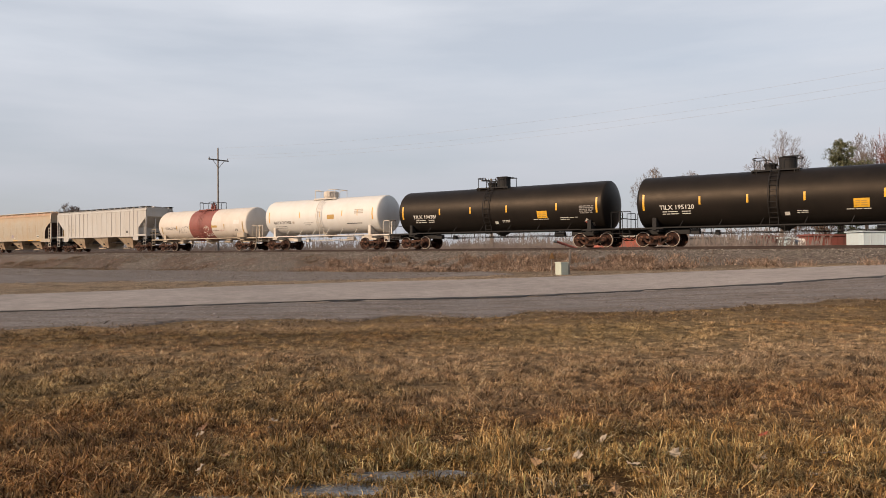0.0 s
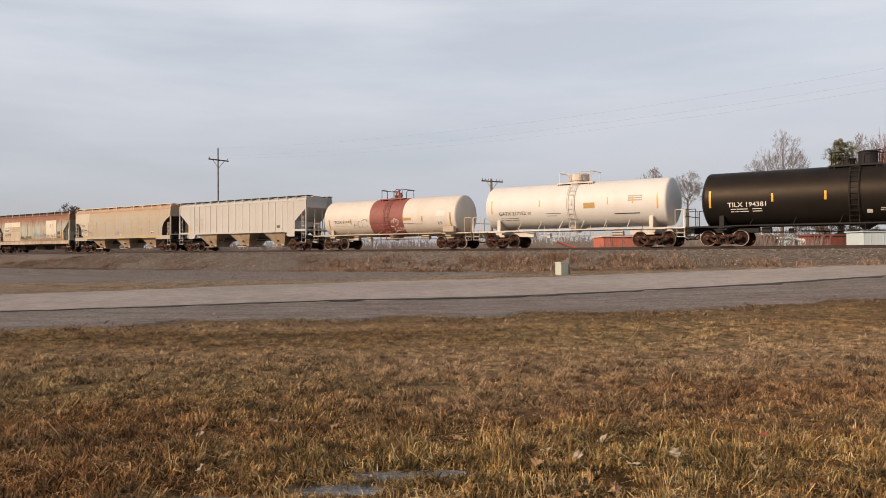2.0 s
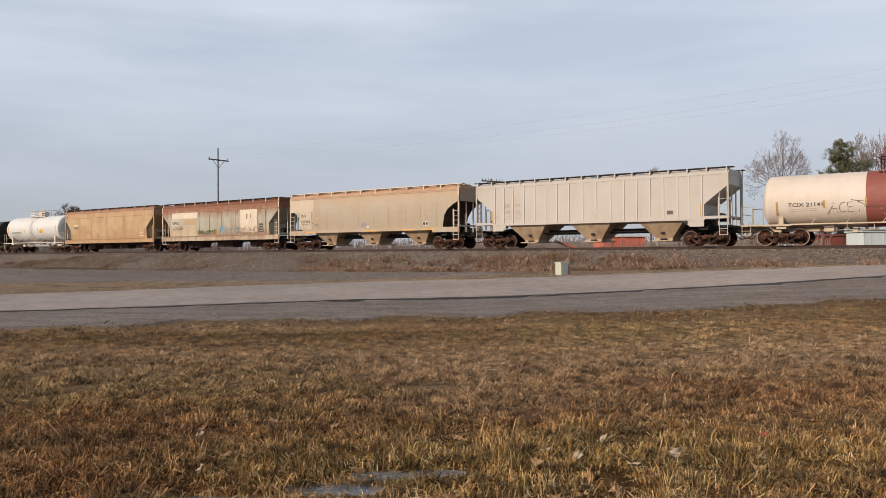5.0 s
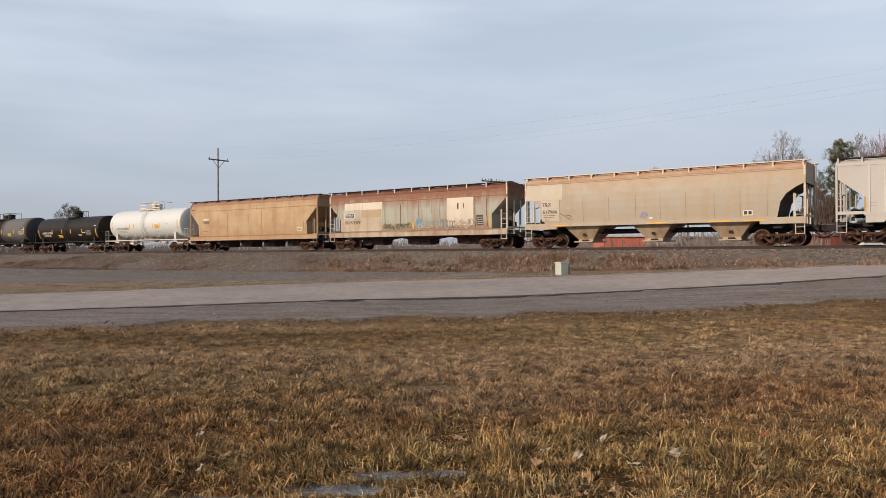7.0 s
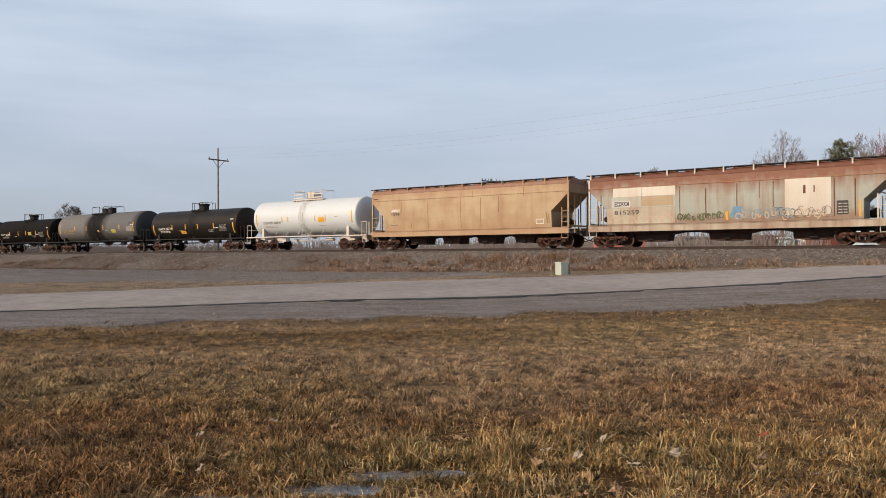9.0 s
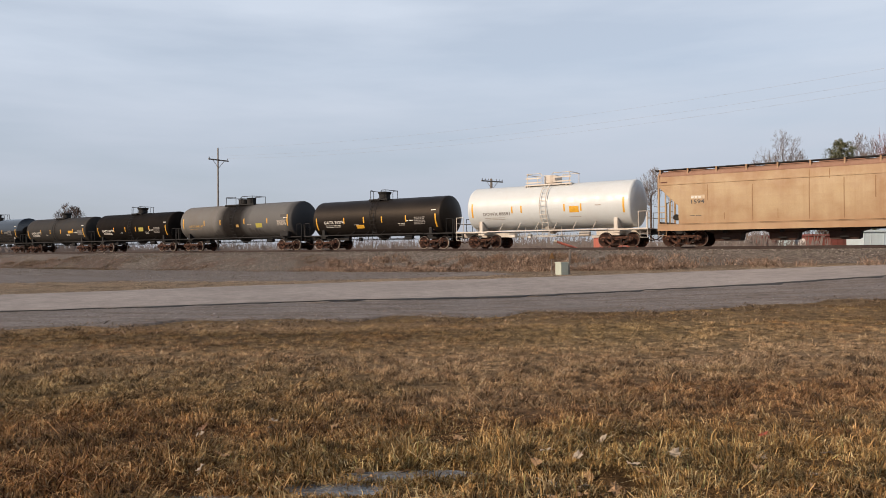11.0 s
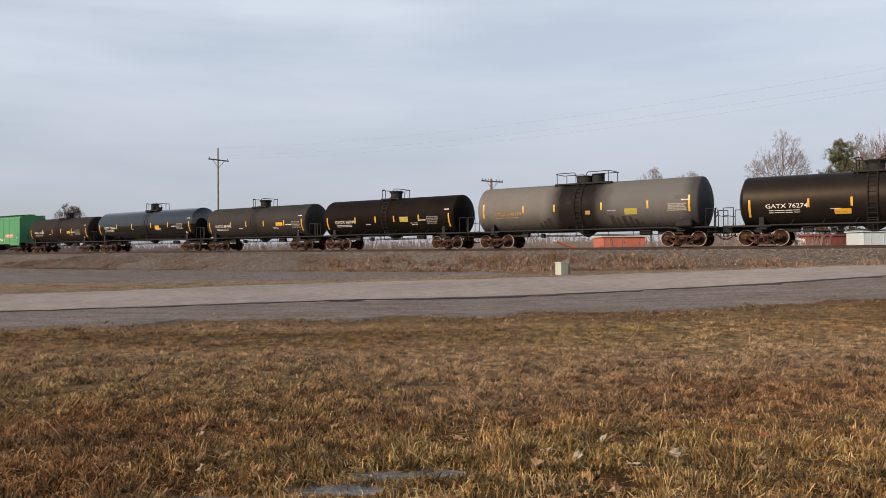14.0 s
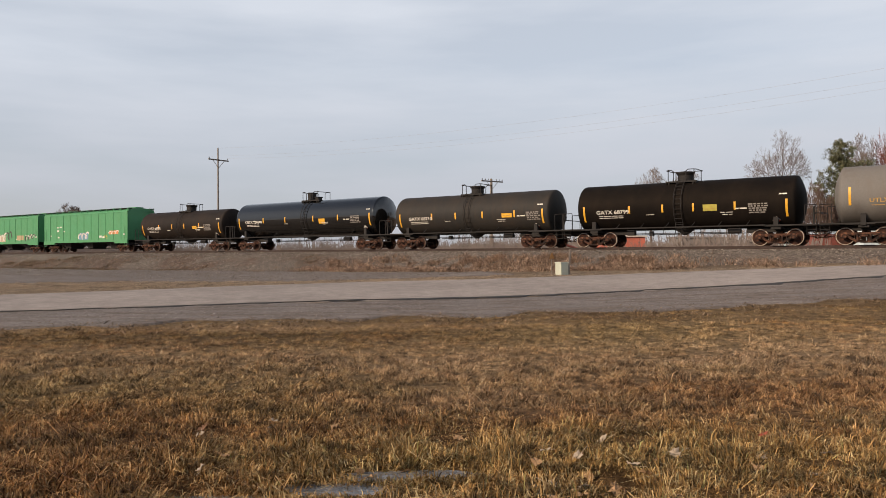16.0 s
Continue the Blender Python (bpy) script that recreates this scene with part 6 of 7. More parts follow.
def stones(name, count, region, size, material, label, seed):
    """Loose stones, each an uneven six-sided lump, in one mesh."""
    rng = np.random.default_rng(seed)
    x, y, z = region(rng, count)
    n = len(x)
    r = size * rng.lognormal(0, 0.35, n)
    base = np.array([(1, 0, 0), (0, 1, 0), (-1, 0, 0), (0, -1, 0), (0, 0, 0.7), (0, 0, -0.7)], float)
    v = base[None] * rng.uniform(0.6, 1.25, (n, 6, 3)) + rng.normal(0, 0.18, (n, 6, 3))
    v = v * r[:, None, None]
    co = v + np.stack([x, y, z], -1)[:, None]
    tri = np.array([(0, 1, 4), (1, 2, 4), (2, 3, 4), (3, 0, 4), (1, 0, 5), (2, 1, 5), (3, 2, 5), (0, 3, 5)])
    loops = (np.arange(n)[:, None, None] * 6 + tri[None]).reshape(-1)
    me = bpy.data.meshes.new(name)
    me.vertices.add(n * 6)
    me.vertices.foreach_set("co", co.astype(np.float32).reshape(-1))
    me.loops.add(len(loops))
    me.loops.foreach_set("vertex_index", loops.astype(np.int32))
    me.polygons.add(n * 8)
    me.polygons.foreach_set("loop_start", np.arange(0, n * 24, 3, dtype=np.int32))
    me.update(calc_edges=True)
    me.materials.append(material)
    return tagged(new(name, me), label, "stones", kind="stuff")


def island_stone(name, stops):
    m, t, b = mat(name, 0.9)
    geo = t.nodes.new("ShaderNodeNewGeometry")
    t.links.new(n_ramp(t, geo.outputs["Random Per Island"], stops), b.inputs["Base Color"])
    return m


M["stone"] = island_stone("ballast_stone", [(0.0, (0.07, 0.055, 0.045)), (0.4, (0.14, 0.118, 0.096)), (0.8, (0.215, 0.187, 0.158)), (1.0, (0.34, 0.30, 0.26))])


def ballast_region(rng, n):
    s, d = rng.uniform(-75, 4, n), rng.uniform(-7.0, -0.9, n)
    q = TRACK_Q + d
    return s * SB + q * CB, -s * CB + q * SB, bed_z(q, s) + 0.01


def gravel_region(rng, n):
    a, b = rng.uniform(-22, 26, n), rng.uniform(16.8, 22.4, n)
    x, y = ab(a, b)
    return x, y, ground_z(x, y) + 0.04


def lot_region(rng, n):
    s, q = rng.uniform(-75, -22, n), rng.uniform(24, 38.5, n)
    x, y = s * SB + q * CB, -s * CB + q * SB
    return x, y, ground_z(x, y) + 0.035


meadow()
verge_grass()
bank_weeds()
stones("ballast_stones", 25000, ballast_region, 0.04, M["stone"], "grey crushed ballast stones on the bank", 71)
M["pebble"] = island_stone("pale_pebble", [(0.0, (0.10, 0.085, 0.075)), (0.6, (0.21, 0.18, 0.158)), (1.0, (0.34, 0.30, 0.27))])
stones("gravel_stones", 11000, gravel_region, 0.011, M["pebble"], "small loose gravel stones of the shoulder", 72)
stones("verge_stones", 6500, lot_region, 0.03, M["stone"], "loose grey stones on the gravel verge", 73)


# ---------- ice and leaves in the meadow ----------
def ice_material():
    m, t, b = mat("thin_cloudy_ice", 0.22)
    c = n_ramp(t, n_noise(t, 7, 7), [(0.3, (0.06, 0.065, 0.07)), (0.7, (0.20, 0.215, 0.235))])
    t.links.new(c, b.inputs["Base Color"])
    t.links.new(n_ramp(t, n_noise(t, 16, 5), [(0.3, 0.1), (0.7, 0.45)]), b.inputs["Roughness"])
    n_bump(t, b, n_noise(t, 12, 5), 0.25, 0.02)
    return m


M["ice"] = ice_material()
for i, (px, py, rx, ry) in enumerate(PUDDLES):
    bm = bmesh.new()
    ring = [bm.verts.new((px + rx * 1.25 * math.cos(w), py + ry * 1.25 * math.sin(w), -0.050 - 0.004 * i)) for w in np.linspace(0, 2 * math.pi, 28, endpoint=False)]
    bm.faces.new(ring)
    tagged(link("ice_puddle", bm, M["ice"]), "thin grey ice on a shallow meadow puddle", "ice", "puddles in the meadow", "structure")


def leaf_mesh(seed, material):
    rng = random.Random(seed)
    bm = bmesh.new()
    c = bm.verts.new((0, 0, 0.012))
    ring = []
    for i in range(14):
        w = 2 * math.pi * i / 14
        r = (0.044 if i % 2 == 0 else 0.027) * rng.uniform(0.8, 1.2)
        ring.append(bm.verts.new((r * math.cos(w) * 1.2, r * math.sin(w), rng.uniform(0.0, 0.03))))
    for i in range(14):
        bm.faces.new((c, ring[i], ring[(i + 1) % 14]))
    beam(bm, (-0.06, 0, 0.01), (-0.12, 0.01, 0.02), 0.003, 0.003)
    me = bpy.data.meshes.new("dead_leaf")
    bm.to_mesh(me)
    bm.free()
    me.materials.append(material)
    return me


def leaves():
    cols = [("pale_leaf", (0.46, 0.37, 0.27)), ("tan_leaf", (0.36, 0.22, 0.11)), ("brown_leaf", (0.24, 0.12, 0.06)), ("red_leaf", (0.36, 0.085, 0.04))]
    names = ["pale curled dead leaf in the grass", "tan dead leaf in the grass", "brown dead leaf in the grass", "red-brown dead leaf in the grass"]
    meshes = [leaf_mesh(i, plain(n, c, 0.75, 0, 0.4, 30)) for i, (n, c) in enumerate(cols)]
    rng = random.Random(12)
    spots = [(rng.uniform(-2.4, 2.9), rng.uniform(4.4, 7.0)) for _ in range(26)] + [(rng.uniform(0.6, 2.9), rng.uniform(4.4, 5.6)) for _ in range(26)]
    for i, (x, y) in enumerate(spots + [(2.58, 6.05)]):
        k = 3 if i == len(spots) else rng.choice((0, 0, 1, 1, 2))
        ob = share("dead_leaf", meshes[k], None, pose(x, y, float(field_z(x, y)) + (0.075 if i == len(spots) else rng.uniform(0.025, 0.055)), rng.uniform(-35, 35), rng.uniform(-35, 35), rng.uniform(0, 360)))
        tagged(ob, names[k], "leaf", "dead leaves in the meadow")


leaves()


# ---------- trees ----------
def branch_mesh(name, limbs, material, seg=4):
    """Tapered limbs (from, to, radius, radius) as one mesh."""
    V, F = [], []
    for p, q, r0, r1 in limbs:
        d = (q - p)
        if d.length < 1e-5:
            continue
        d.normalize()
        u = d.orthogonal().normalized()
        w = d.cross(u)
        k = len(V)
        n = seg if r0 > 0.02 else 3
        for c, r in ((p, r0), (q, r1)):
            for i in range(n):
                a = 2 * math.pi * i / n
                V.append(c + u * (r * math.cos(a)) + w * (r * math.sin(a)))
        for i in range(n):
            j = (i + 1) % n
            F.append((k + i, k + j, k + n + j, k + n + i))
    me = bpy.data.meshes.new(name)
    me.from_pydata([tuple(v) for v in V], [], F)
    me.materials.append(material)
    return me


def bare_tree(x, y, height, width, label, seed, material, twig=0.009, stem=0.4, lean_out=1.25):
    """A leafless tree: a trunk that forks again and again into a domed crown of fine twigs."""
    rng = random.Random(seed)
    z0 = float(ground_z(x, y))
    tree = thing("tree", pose(x, y, z0 - 0.05), label, "tree", "")
    crown = []

    def grow(p, way, length, r, level):
        last = p
        for i in range(2):
            way = (way + Vector((rng.gauss(0, 0.10), rng.gauss(0, 0.10), 0.025))).normalized()
            q = last + way * length / 2
            crown.append((last, q, max(r * (1 - 0.22 * i), twig), max(r * (0.78 - 0.22 * i), twig * 0.8)))
            if level >= 5:
                for k in range(1 + level // 7):
                    side = (way + Vector((rng.gauss(0, 0.7), rng.gauss(0, 0.7), rng.gauss(0.1, 0.5)))).normalized()
                    crown.append((q, q + side * length * rng.uniform(0.35, 0.75), twig, twig * 0.6))
            last = q
        if level == 7:
            return
        turn = rng.uniform(0, 6.283)
        n = 3 if level in (1, 3) else 2
        for k in range(n):
            a = turn + k * 6.283 / n + rng.uniform(-0.4, 0.4)
            u = way.orthogonal().normalized()
            w = way.cross(u)
            fork = rng.uniform(0.28, 0.75)
            d = (way + (u * math.cos(a) + w * math.sin(a)) * fork).normalized()
            grow(last, d, length * rng.uniform(0.70, 0.90), r * (0.62 if n == 3 else 0.70), level + 1)

    top = Vector((0, 0, height * stem))
    n = 7
    for k in range(n):
        a = k * 6.283 / n + rng.uniform(-0.3, 0.3)
        tilt = lean_out * (0.15 if k == 0 else rng.uniform(0.4, 1.0))
        d = Vector((math.sin(tilt) * math.cos(a), math.sin(tilt) * math.sin(a), math.cos(tilt)))
        grow(top * rng.uniform(0.78, 1.0), d, rng.uniform(0.85, 1.1), height * 0.0058, 1)
    tips = [q for _, q, _, _ in crown]
    zs = sorted(q.z for q in tips)
    xs = sorted(math.hypot(q.x, q.y) for q in tips)
    kz = height * (1 - stem) / (zs[int(len(zs) * 0.995)] - top.z)
    kx = width / 2 / xs[int(len(xs) * 0.98)]
    fit = lambda v: Vector((v.x * kx, v.y * kx, top.z + (v.z - top.z) * kz if v.z > top.z else v.z))
    crown = [(fit(p), fit(q), a, b) for p, q, a, b in crown]
    r = height * 0.016
    trunk = [(top * (i / 4), top * ((i + 1) / 4), r * (1 - i * 0.1), r * (0.9 - i * 0.1)) for i in range(4)]
    share("trunk", branch_mesh("trunk", trunk, M["bark"], 8), tree)
    share("crown", branch_mesh("crown", crown, material), tree, None, "leafless crown of fine twigs")
    return tree


def place(px, depth):
    """World x on the line of sight that leans by px thousandths."""
    return px * depth / 1000.0, depth


M["twig_red"] = plain("reddish_twigs", (0.22, 0.085, 0.065), 0.9)
M["twig_grey"] = plain("grey_twigs", (0.19, 0.158, 0.142), 0.9)
for px, depth, h, wide, label, seed, m, stem, fine in (
        (453, 74, 12.3, 6.6, "tall bare tree with a wide open crown", 24, M["twig_grey"], 0.66, 0.008),
        (278, 96, 11.3, 5.2, "bare round-crowned tree beyond the track", 5, M["twig_grey"], 0.70, 0.010),
        (327, 104, 11.6, 6.0, "bare thin tree beyond the track", 36, M["twig_grey"], 0.68, 0.010),
        (-496, 150, 10.7, 7.4, "bare round tree at the field's far edge", 8, M["twig"], 0.60, 0.014),
        (566, 82, 13.4, 5.0, "bare tall tree behind a pine", 9, M["twig_grey"], 0.66, 0.010),
        (606, 80, 13.8, 4.6, "reddish bare tree behind a pine", 10, M["twig_red"], 0.60, 0.011),
        (650, 84, 12.5, 5.4, "reddish bare tree at the yard's edge", 11, M["twig_red"], 0.55, 0.011)):
    x, y = place(px, depth)
    bare_tree(x, y, h, wide, label, seed, m, fine, stem)


def pine(x, y, height, label, seed):
    rng = random.Random(seed)
    nr = np.random.default_rng(seed)
    z0 = float(ground_z(x, y))
    tree = thing("pine_tree", pose(x, y, z0 - 0.05), label, "tree")
    limbs = [(Vector((0, 0, i * height / 8)), Vector((0.12 * math.sin(i + 1), 0.1 * math.cos(i), (i + 1) * height / 8)), 0.20 * (1 - i / 9), 0.20 * (1 - (i + 1) / 9)) for i in range(8)]
    clumps = []
    for i in range(84):
        z = height * (0.12 + 0.88 * i / 84)
        reach = (0.27 * height * (1 - (z / height) ** 2.6) + 0.35) * rng.uniform(0.45, 1.15)
        w = rng.uniform(0, 6.283)
        p = Vector((0, 0, z))
        q = Vector((reach * math.cos(w), reach * math.sin(w), z + reach * rng.uniform(0.1, 0.6)))
        limbs.append((p, q, 0.05, 0.015))
        for k in range(int(5 + reach * 7)):
            f = rng.uniform(0.35, 1.05)
            c = p.lerp(q, f) + Vector((rng.gauss(0, 0.16), rng.gauss(0, 0.16), rng.gauss(0.05, 0.12)))
            clumps.append((c, rng.uniform(0.16, 0.32)))
    share("trunk", branch_mesh("trunk", limbs, M["bark"], 6), tree)
    base, h, wd, ln, hd = [], [], [], [], []
    for c, r in clumps:
        for k in range(25):
            base.append((c.x + rng.gauss(0, r * 0.35), c.y + rng.gauss(0, r * 0.35), c.z + rng.gauss(0, r * 0.3)))
            h.append(r * rng.uniform(0.6, 1.1))
            ln.append(rng.uniform(0.2, 1.6))
            hd.append(rng.uniform(0, 6.283))
            wd.append(0.013)
    ob = blade_mesh("crown", np.array(base), np.array(h), np.array(wd), np.array(ln), np.array(hd), M["needle"], seed)
    ob.parent = tree
    return tree


M["needle"] = straw("pine_needles", [(0.0, (0.11, 0.13, 0.07)), (0.6, (0.25, 0.27, 0.15)), (1.0, (0.40, 0.38, 0.23))], [(0.0, (0.10, 0.10, 0.05)), (1.0, (0.27, 0.22, 0.12))])
x, y = place(533, 66)
for i, (px, depth, h) in enumerate(((502, 63, 6.2), (516, 63.5, 5.2), (488, 64, 4.4))):
    bx, by = place(px, depth)
    bare_tree(bx, by, h, 2.8, "brown leafless shrub under a pine", 60 + i, M["twig"], 0.010, 0.35)
pine(x, y, 10.1, "green pine tree with an uneven open crown", 4)


def brush_line():
    """Grey leafless brush and saplings along the far side of the track, and the woods far behind."""
    rng = random.Random(33)
    limbs = []
    for i in range(7500):
        s = rng.uniform(-135, -9)
        q = TRACK_Q + rng.uniform(10, 30)
        p = on_track(s, q - TRACK_Q, 0)
        z = float(ground_z(p.x, p.y)) - 0.05
        h = rng.uniform(1.1, 2.5) * (0.8 + 0.22 * math.sin(s * 0.31) + 0.16 * math.sin(s * 1.3))
        base = Vector((p.x, p.y, z))
        d = Vector((rng.gauss(0, 0.16), rng.gauss(0, 0.16), 1)).normalized()
        top = base + d * h
        limbs.append((base, top, 0.045, 0.016))
        for k in range(3):
            f = rng.uniform(0.2, 0.9)
            b = base.lerp(top, f)
            limbs.append((b, b + Vector((rng.gauss(0, 0.35), rng.gauss(0, 0.35), rng.uniform(0.3, 0.7))) * h * 0.4, 0.024, 0.010))
    ob = new("brush", branch_mesh("brush", limbs, M["twig_grey"], 3))
    tagged(ob, "grey leafless brush along the far side of the track", "brush", kind="stuff")
    limbs = []
    for i in range(7000):
        y = rng.uniform(300, 360)
        x = rng.uniform(-0.75, 0.75) * y
        z = float(ground_z(x, y)) - 0.2
        h = rng.uniform(2.0, 5.5) * (0.75 + 0.35 * math.sin(x * 0.021) + 0.15 * math.sin(x * 0.11))
        top = Vector((x + rng.gauss(0, 0.6), y, z + h))
        limbs.append((Vector((x, y, z)), top, 0.55, 0.22))
    ob = new("far_woods", branch_mesh("far_woods", limbs, M["twig_grey"], 3))
    tagged(ob, "low grey leafless woods at the horizon", "woods", kind="stuff")


brush_line()


# ---------- poles and wires ----------
def utility_pole(x, y, height, arm, radius, label, pins, arm_drop=1.25, turn=0.0):
    """A wooden pole with a crossarm, braces and insulators, square to the line."""
    z0 = float(ground_z(x, y))
    pole = thing("utility_pole", pose(x, y, z0, 0, 0, TRACK_RZ + turn), label, "utility pole", "poles along the track")
    bm = bmesh.new()
    rod(bm, (0, 0, -0.1), (0, 0, height), radius, 12, 0, radius * 0.65)
    part("post", bm, M["wood"], pole)
    bm = bmesh.new()
    za = height - arm_drop
    box(bm, (radius * 0.9, 0, za), (0.10, arm, 0.13), bevel=0.008)
    for sy in (-1, 1):
        beam(bm, (radius * 0.9, sy * 0.75, za - 0.05), (radius * 0.8, 0, za - 0.85), 0.03, 0.04)
    crossarm = part("crossarm", bm, M["wood"], pole)
    for yy in pins:
        bm = bmesh.new()
        rod(bm, (radius * 0.9, yy, za + 0.06), (radius * 0.9, yy, za + 0.16), 0.02, 6)
        lathe(bm, [(za + 0.13, 0.04), (za + 0.16, 0.055), (za + 0.22, 0.045), (za + 0.26, 0.02)], "z", 10, centre=(radius * 0.9, yy, 0))
        part("insulator", bm, M["insulator"], crossarm)
    return pole, z0 + height


M["insulator"] = plain("dull_insulator", (0.10, 0.09, 0.085), 0.4)
M["wire"] = plain("weathered_wire", (0.42, 0.44, 0.47), 0.5)
LINE_Q = 51.4 - TRACK_Q
pa = on_track(-65.45, LINE_Q)
pole_a, top_a = utility_pole(pa.x, pa.y, 12.2, 2.6, 0.11, "tall thin wooden utility pole with one crossarm", (-1.2, 1.2), 1.3)
pb = on_track(13.0, LINE_Q)
pole_b, top_b = utility_pole(pb.x, pb.y, 12.6, 2.6, 0.13, "tall wooden utility pole with one crossarm near the crossing", (-1.2, 1.2), 1.3)
pc = place(65, 80)
utility_pole(pc[0], pc[1], 8.45, 2.9, 0.19, "short old wooden pole with a many-pinned crossarm", (-1.35, -0.95, -0.55, 0.55, 0.95, 1.35), 0.3, -20)


def wire(dq, drop_a, drop_b, sag, label):
    a, b = on_track(-65.45, LINE_Q + dq, top_a - drop_a), on_track(13.0, LINE_Q + dq, top_b - drop_b)
    pts = [a.lerp(b, i / 40) - Vector((0, 0, sag * 4 * (i / 40) * (1 - i / 40))) for i in range(41)]
    bm = bmesh.new()
    pipe(bm, pts, 0.005, 5)
    tagged(link("overhead_wire", bm, M["wire"]), label, "wire", "overhead wires")


wire(0.0, 0.02, 0.02, 1.5, "thin grey overhead wire from the pole's top")
wire(-1.2, 1.0, 1.0, 1.5, "thin grey overhead wire on the crossarm")
wire(1.2, 1.0, 1.0, 1.5, "thin grey overhead wire on the crossarm")


# ---------- things beside the road ----------
def on_sight(px, depth):
    return px / 1325.0 * depth, depth


def utility_box():
    x, y = on_sight(994 - 784, 35.2)
    z = float(ground_z(x, y))
    ob = thing("utility_box", pose(x, y, z - 0.02, 0, 0, 28), "pale green metal utility pedestal box on the bank", "utility box")
    bm = bmesh.new()
    box(bm, (0, 0, 0.29), (0.44, 0.44, 0.60), bevel=0.012)
    body = part("body", bm, M["box_paint"], ob)
    bm = bmesh.new()
    box(bm, (0, 0, 0.61), (0.49, 0.49, 0.05), bevel=0.015)
    part("cap", bm, M["box_paint"], ob)
    bm = bmesh.new()
    box(bm, (0, -0.224, 0.29), (0.35, 0.012, 0.46), bevel=0.004)
    box(bm, (0.12, -0.235, 0.30), (0.03, 0.02, 0.08))
    part("door", bm, M["box_paint"], ob)


M["box_paint"] = paint("pale_green_enamel", (0.48, 0.515, 0.43), (0.35, 0.30, 0.2), 0.25, 0.5, 0.2)
utility_box()
for px, h, label in ((1006, 1.25, "weathered wooden marker stake beside a utility box"),):
    x, y = on_sight(px - 784, 35.7)
    st = thing("marker_stake", pose(x, y, float(ground_z(x, y)) - 0.05, 2, 3, 20), label, "stake")
    bm = bmesh.new()
    box(bm, (0, 0, h / 2), (0.09, 0.05, h), bevel=0.006)
    part("post", bm, M["wood"], st)
x, y = on_sight(976 - 784, 36.0)
sg = thing("warning_marker", pose(x, y, float(ground_z(x, y)) - 0.05, 0, 0, 12), "small faded yellow triangular marker sign on a stake", "sign")
bm = bmesh.new()
rod(bm, (0, 0, 0), (0, 0, 1.0), 0.02, 8)
part("post", bm, M["wood"], sg)
bm = bmesh.new()
prism(bm, [(-0.15, 0.82), (0.15, 0.82), (0.0, 1.14)], -0.035, -0.022)
part("sign_face", bm, plain("faded_yellow_sheet", (0.24, 0.12, 0.035), 0.6), sg, "faded yellow triangle")


# ---------- yard beyond the track ----------
def shed(px0, px1, depth, top_z, material, label, name="shed", roof=None, back=3.0, overhang=0.12, door=None):
    """A low building seen past the wheels, standing on the ground beyond the track."""
    x0, y0 = on_sight(px0 - 784, depth)
    x1, _ = on_sight(px1 - 784, depth)
    z = float(ground_z((x0 + x1) / 2, y0))
    w, h = x1 - x0, top_z - z
    ob = thing(name, pose((x0 + x1) / 2, y0, z, 0, 0, 0), label, name.replace("_", " "))
    bm = bmesh.new()
    box(bm, (0, back / 2, h / 2), (w, back, h), bevel=0.02)
    wall = part("wall", bm, material, ob)
    n = max(2, int(w / 0.45))
    bm = bmesh.new()
    box(bm, (0, -0.012, h / 2), (0.05, 0.03, h - 0.04))
    batten = part("batten", bm, material, wall)
    batten.matrix_basis = pose(-w / 2 + 0.03, 0, 0)
    for i in range(1, n + 1):
        share("batten", batten.data, wall, pose(-w / 2 + 0.03 + (w - 0.06) * i / n, 0, 0))
    bm = bmesh.new()
    prism(bm, [(-w / 2 - overhang, h + 0.004), (w / 2 + overhang, h + 0.004), (w / 2 + overhang, h + 0.10), (-w / 2 - overhang, h + 0.16)], -overhang, back + overhang)
    part("roof", bm, roof or material, ob)
    return ob, w, h


M["barn_red"] = paint("barn_red_paint", (0.55, 0.15, 0.10), (0.32, 0.13, 0.09), 0.35, 0.7, 0.4)
M["old_board"] = paint("weathered_grey_boards", (0.24, 0.225, 0.21), (0.11, 0.09, 0.08), 0.5, 0.85, 0.6)
M["pale_blue"] = paint("pale_blue_enamel", (0.55, 0.64, 0.66), (0.4, 0.35, 0.3), 0.2, 0.5, 0.25)
M["old_red"] = paint("dull_red_sheet", (0.21, 0.055, 0.04), (0.10, 0.06, 0.045), 0.5, 0.75, 0.5)
shed(1068, 1142, 60, 2.75, M["barn_red"], "low bright red shed with a pale roof edge", roof=M["white_steel"], back=4)
shed(1207, 1283, 66, 2.75, M["old_board"], "low weathered grey board shed", back=4)
shed(1350, 1381, 62, 2.72, M["old_red"], "narrow dull red sheet-metal shed", back=3)
shed(1438, 1524, 60, 2.75, M["old_red"], "long dull red freight container", "container", back=2.4)
shed(1528, 1600, 56, 2.95, M["pale_blue"], "pale blue-white box trailer body", "trailer", back=2.4)
shed(1384, 1406, 61, 2.55, M["pale_blue"], "pale blue-white metal cabinet in the yard", "metal_cabinet", back=0.8)

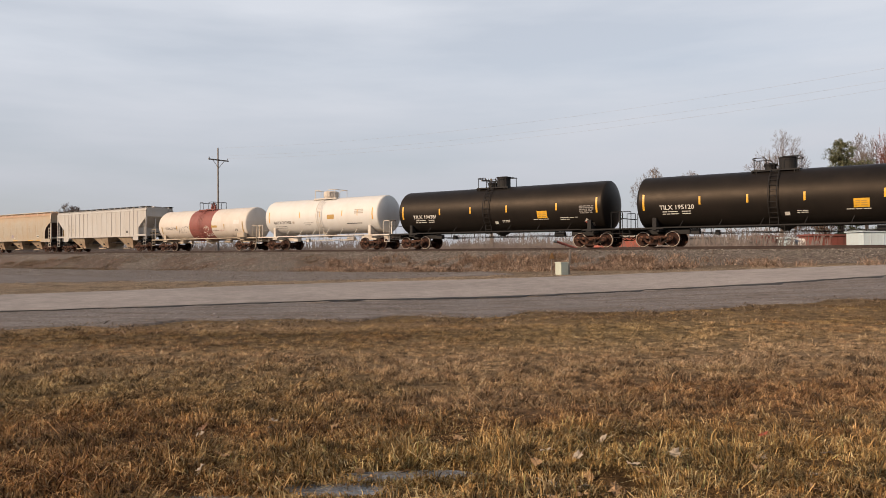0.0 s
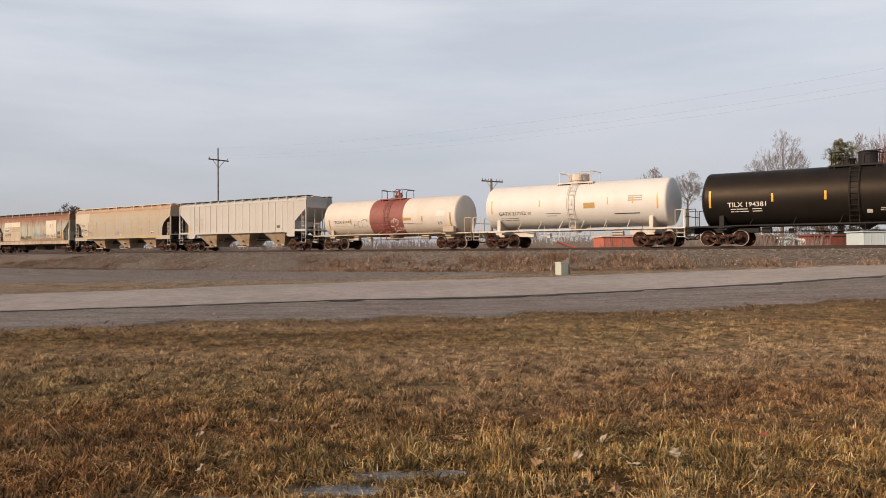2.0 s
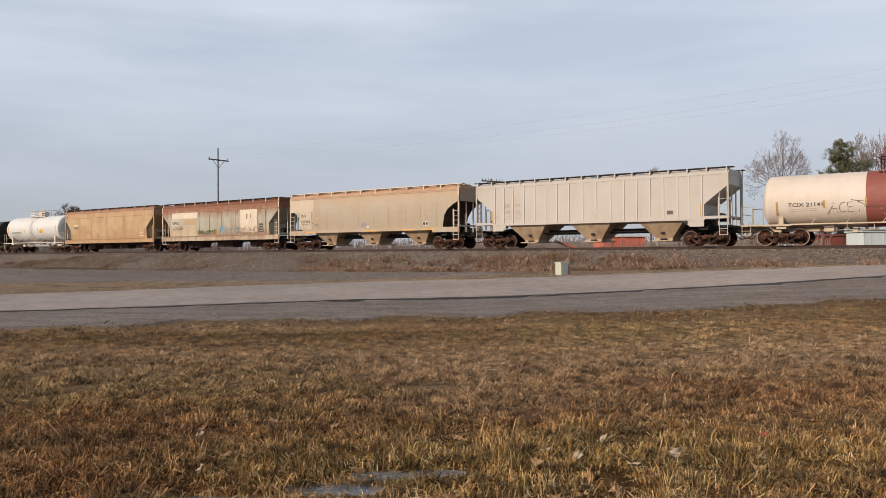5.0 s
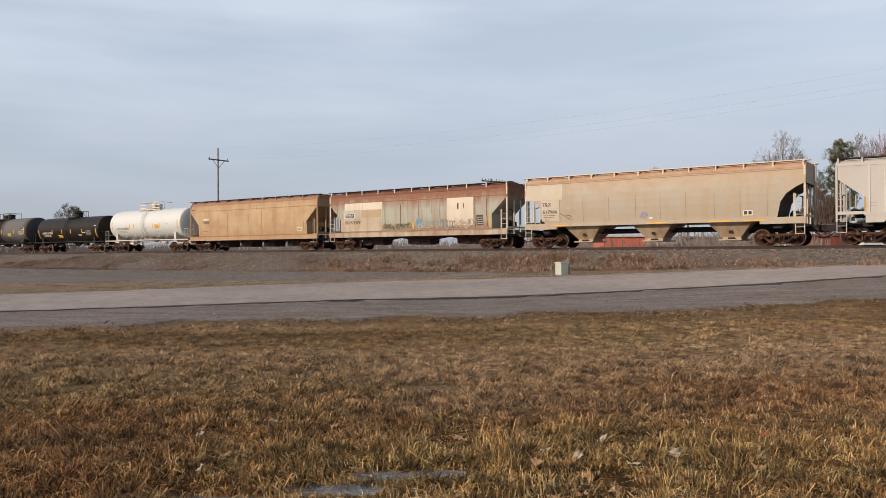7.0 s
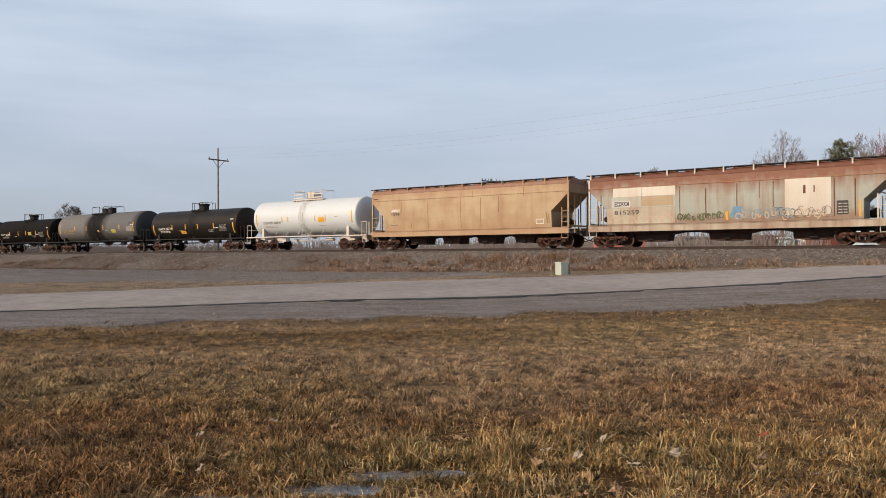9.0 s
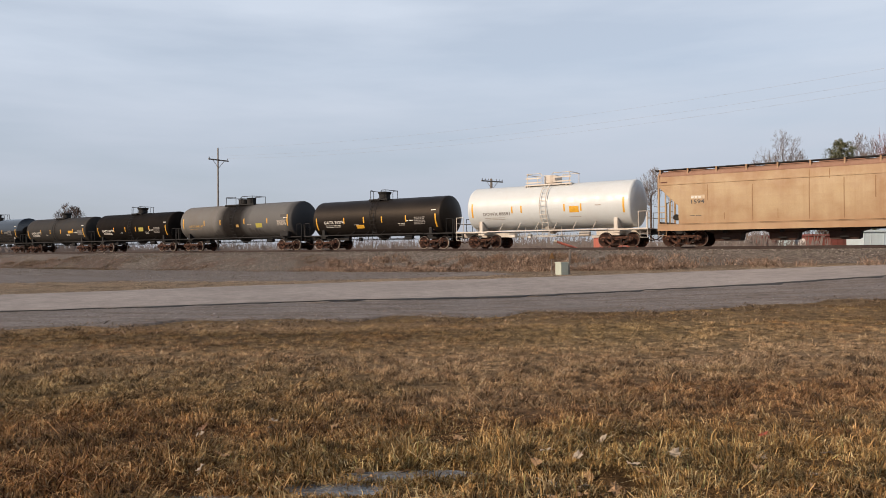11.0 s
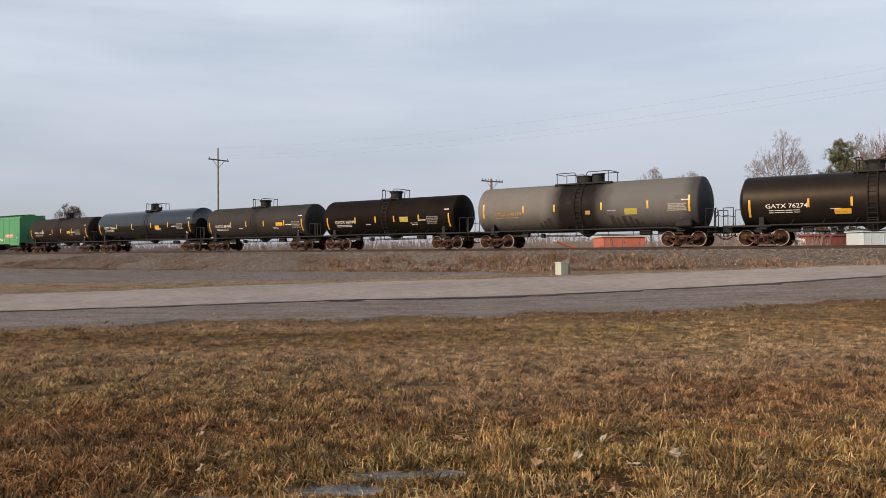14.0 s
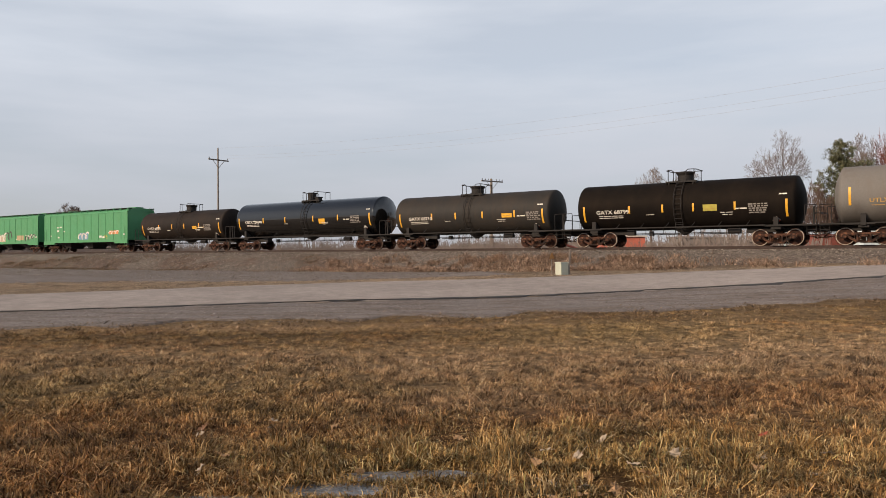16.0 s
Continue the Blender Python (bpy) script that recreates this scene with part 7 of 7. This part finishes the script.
x, y = on_sight(1424 - 784, 61.5)
tank_ob = thing("fuel_tank", pose(x, y, float(ground_z(x, y)), 0, 0, -6), "white horizontal fuel tank on legs", "fuel tank")
bm = bmesh.new()
lathe(bm, [(-0.85, 0.05), (-0.82, 0.22), (-0.70, 0.36), (0.70, 0.36), (0.82, 0.22), (0.85, 0.05)], "x", 20, centre=(0, 0, 1.22))
part("tank", bm, M["white"], tank_ob, smooth=True)
for sx in (-0.55, 0.55):
    bm = bmesh.new()
    box(bm, (sx, 0, 0.46), (0.10, 0.55, 0.92))
    part("leg", bm, M["rust"], tank_ob)

x, y = on_sight(1008 - 784, 58)
boom = thing("loader_boom", pose(x, y, float(ground_z(x, y)), 0, 0, 0), "red sloping farm auger tube with a pale tip", "auger")
bm = bmesh.new()
rod(bm, (-1.05, 0, 1.42), (1.6, 0.3, 0.55), 0.09, 10)
part("tube", bm, M["barn_red"], boom)
bm = bmesh.new()
rod(bm, (-1.2, 0, 1.46), (-1.0, 0, 1.40), 0.12, 10)
part("tip", bm, M["white_steel"], boom)
for xx in (-0.3, 1.3):
    bm = bmesh.new()
    rod(bm, (xx, -0.3, 0), (xx, 0.1, 1.42 - (xx + 1.05) * 0.33), 0.03, 6)
    part("strut", bm, M["rust"], boom)


def twig_pile():
    rng = random.Random(91)
    limbs = []
    for i in range(420):
        px = rng.uniform(1284, 1347)
        x, y = on_sight(px - 784, 64 + rng.uniform(-1.2, 1.2))
        z = float(ground_z(x, y))
        h = rng.uniform(0.2, 1.7)
        b = Vector((x, y, z + rng.uniform(0, 0.5)))
        limbs.append((b, b + Vector((rng.gauss(0, 0.5), rng.gauss(0, 0.4), h)), 0.02, 0.006))
    ob = new("brush_pile", branch_mesh("brush_pile", limbs, plain("bleached_twigs", (0.34, 0.31, 0.28), 0.9), 3))
    tagged(ob, "heap of bleached cut branches in the yard", "brush pile", kind="stuff")


twig_pile()


# ---------- what moves ----------
def motions():
    """The train rolls past; the wheels turn with it."""
    times = [0.0, 2.0, 4.0, 6.0, 8.0, 10.0, 12.0, 14.0, 16.0]
    for car, s0 in CARS:
        walk(car, [(t, track_pose(s0 + SPEED * t)) for t in times])
    turn = math.degrees(SPEED / 0.457)
    steps = [k / 30 for k in range(481)]
    for w, dx, a0 in WHEELS:
        walk(w, [(t, pose(dx, 0, 0.457, 0, a0 + turn * t, 0)) for t in steps])


motions()
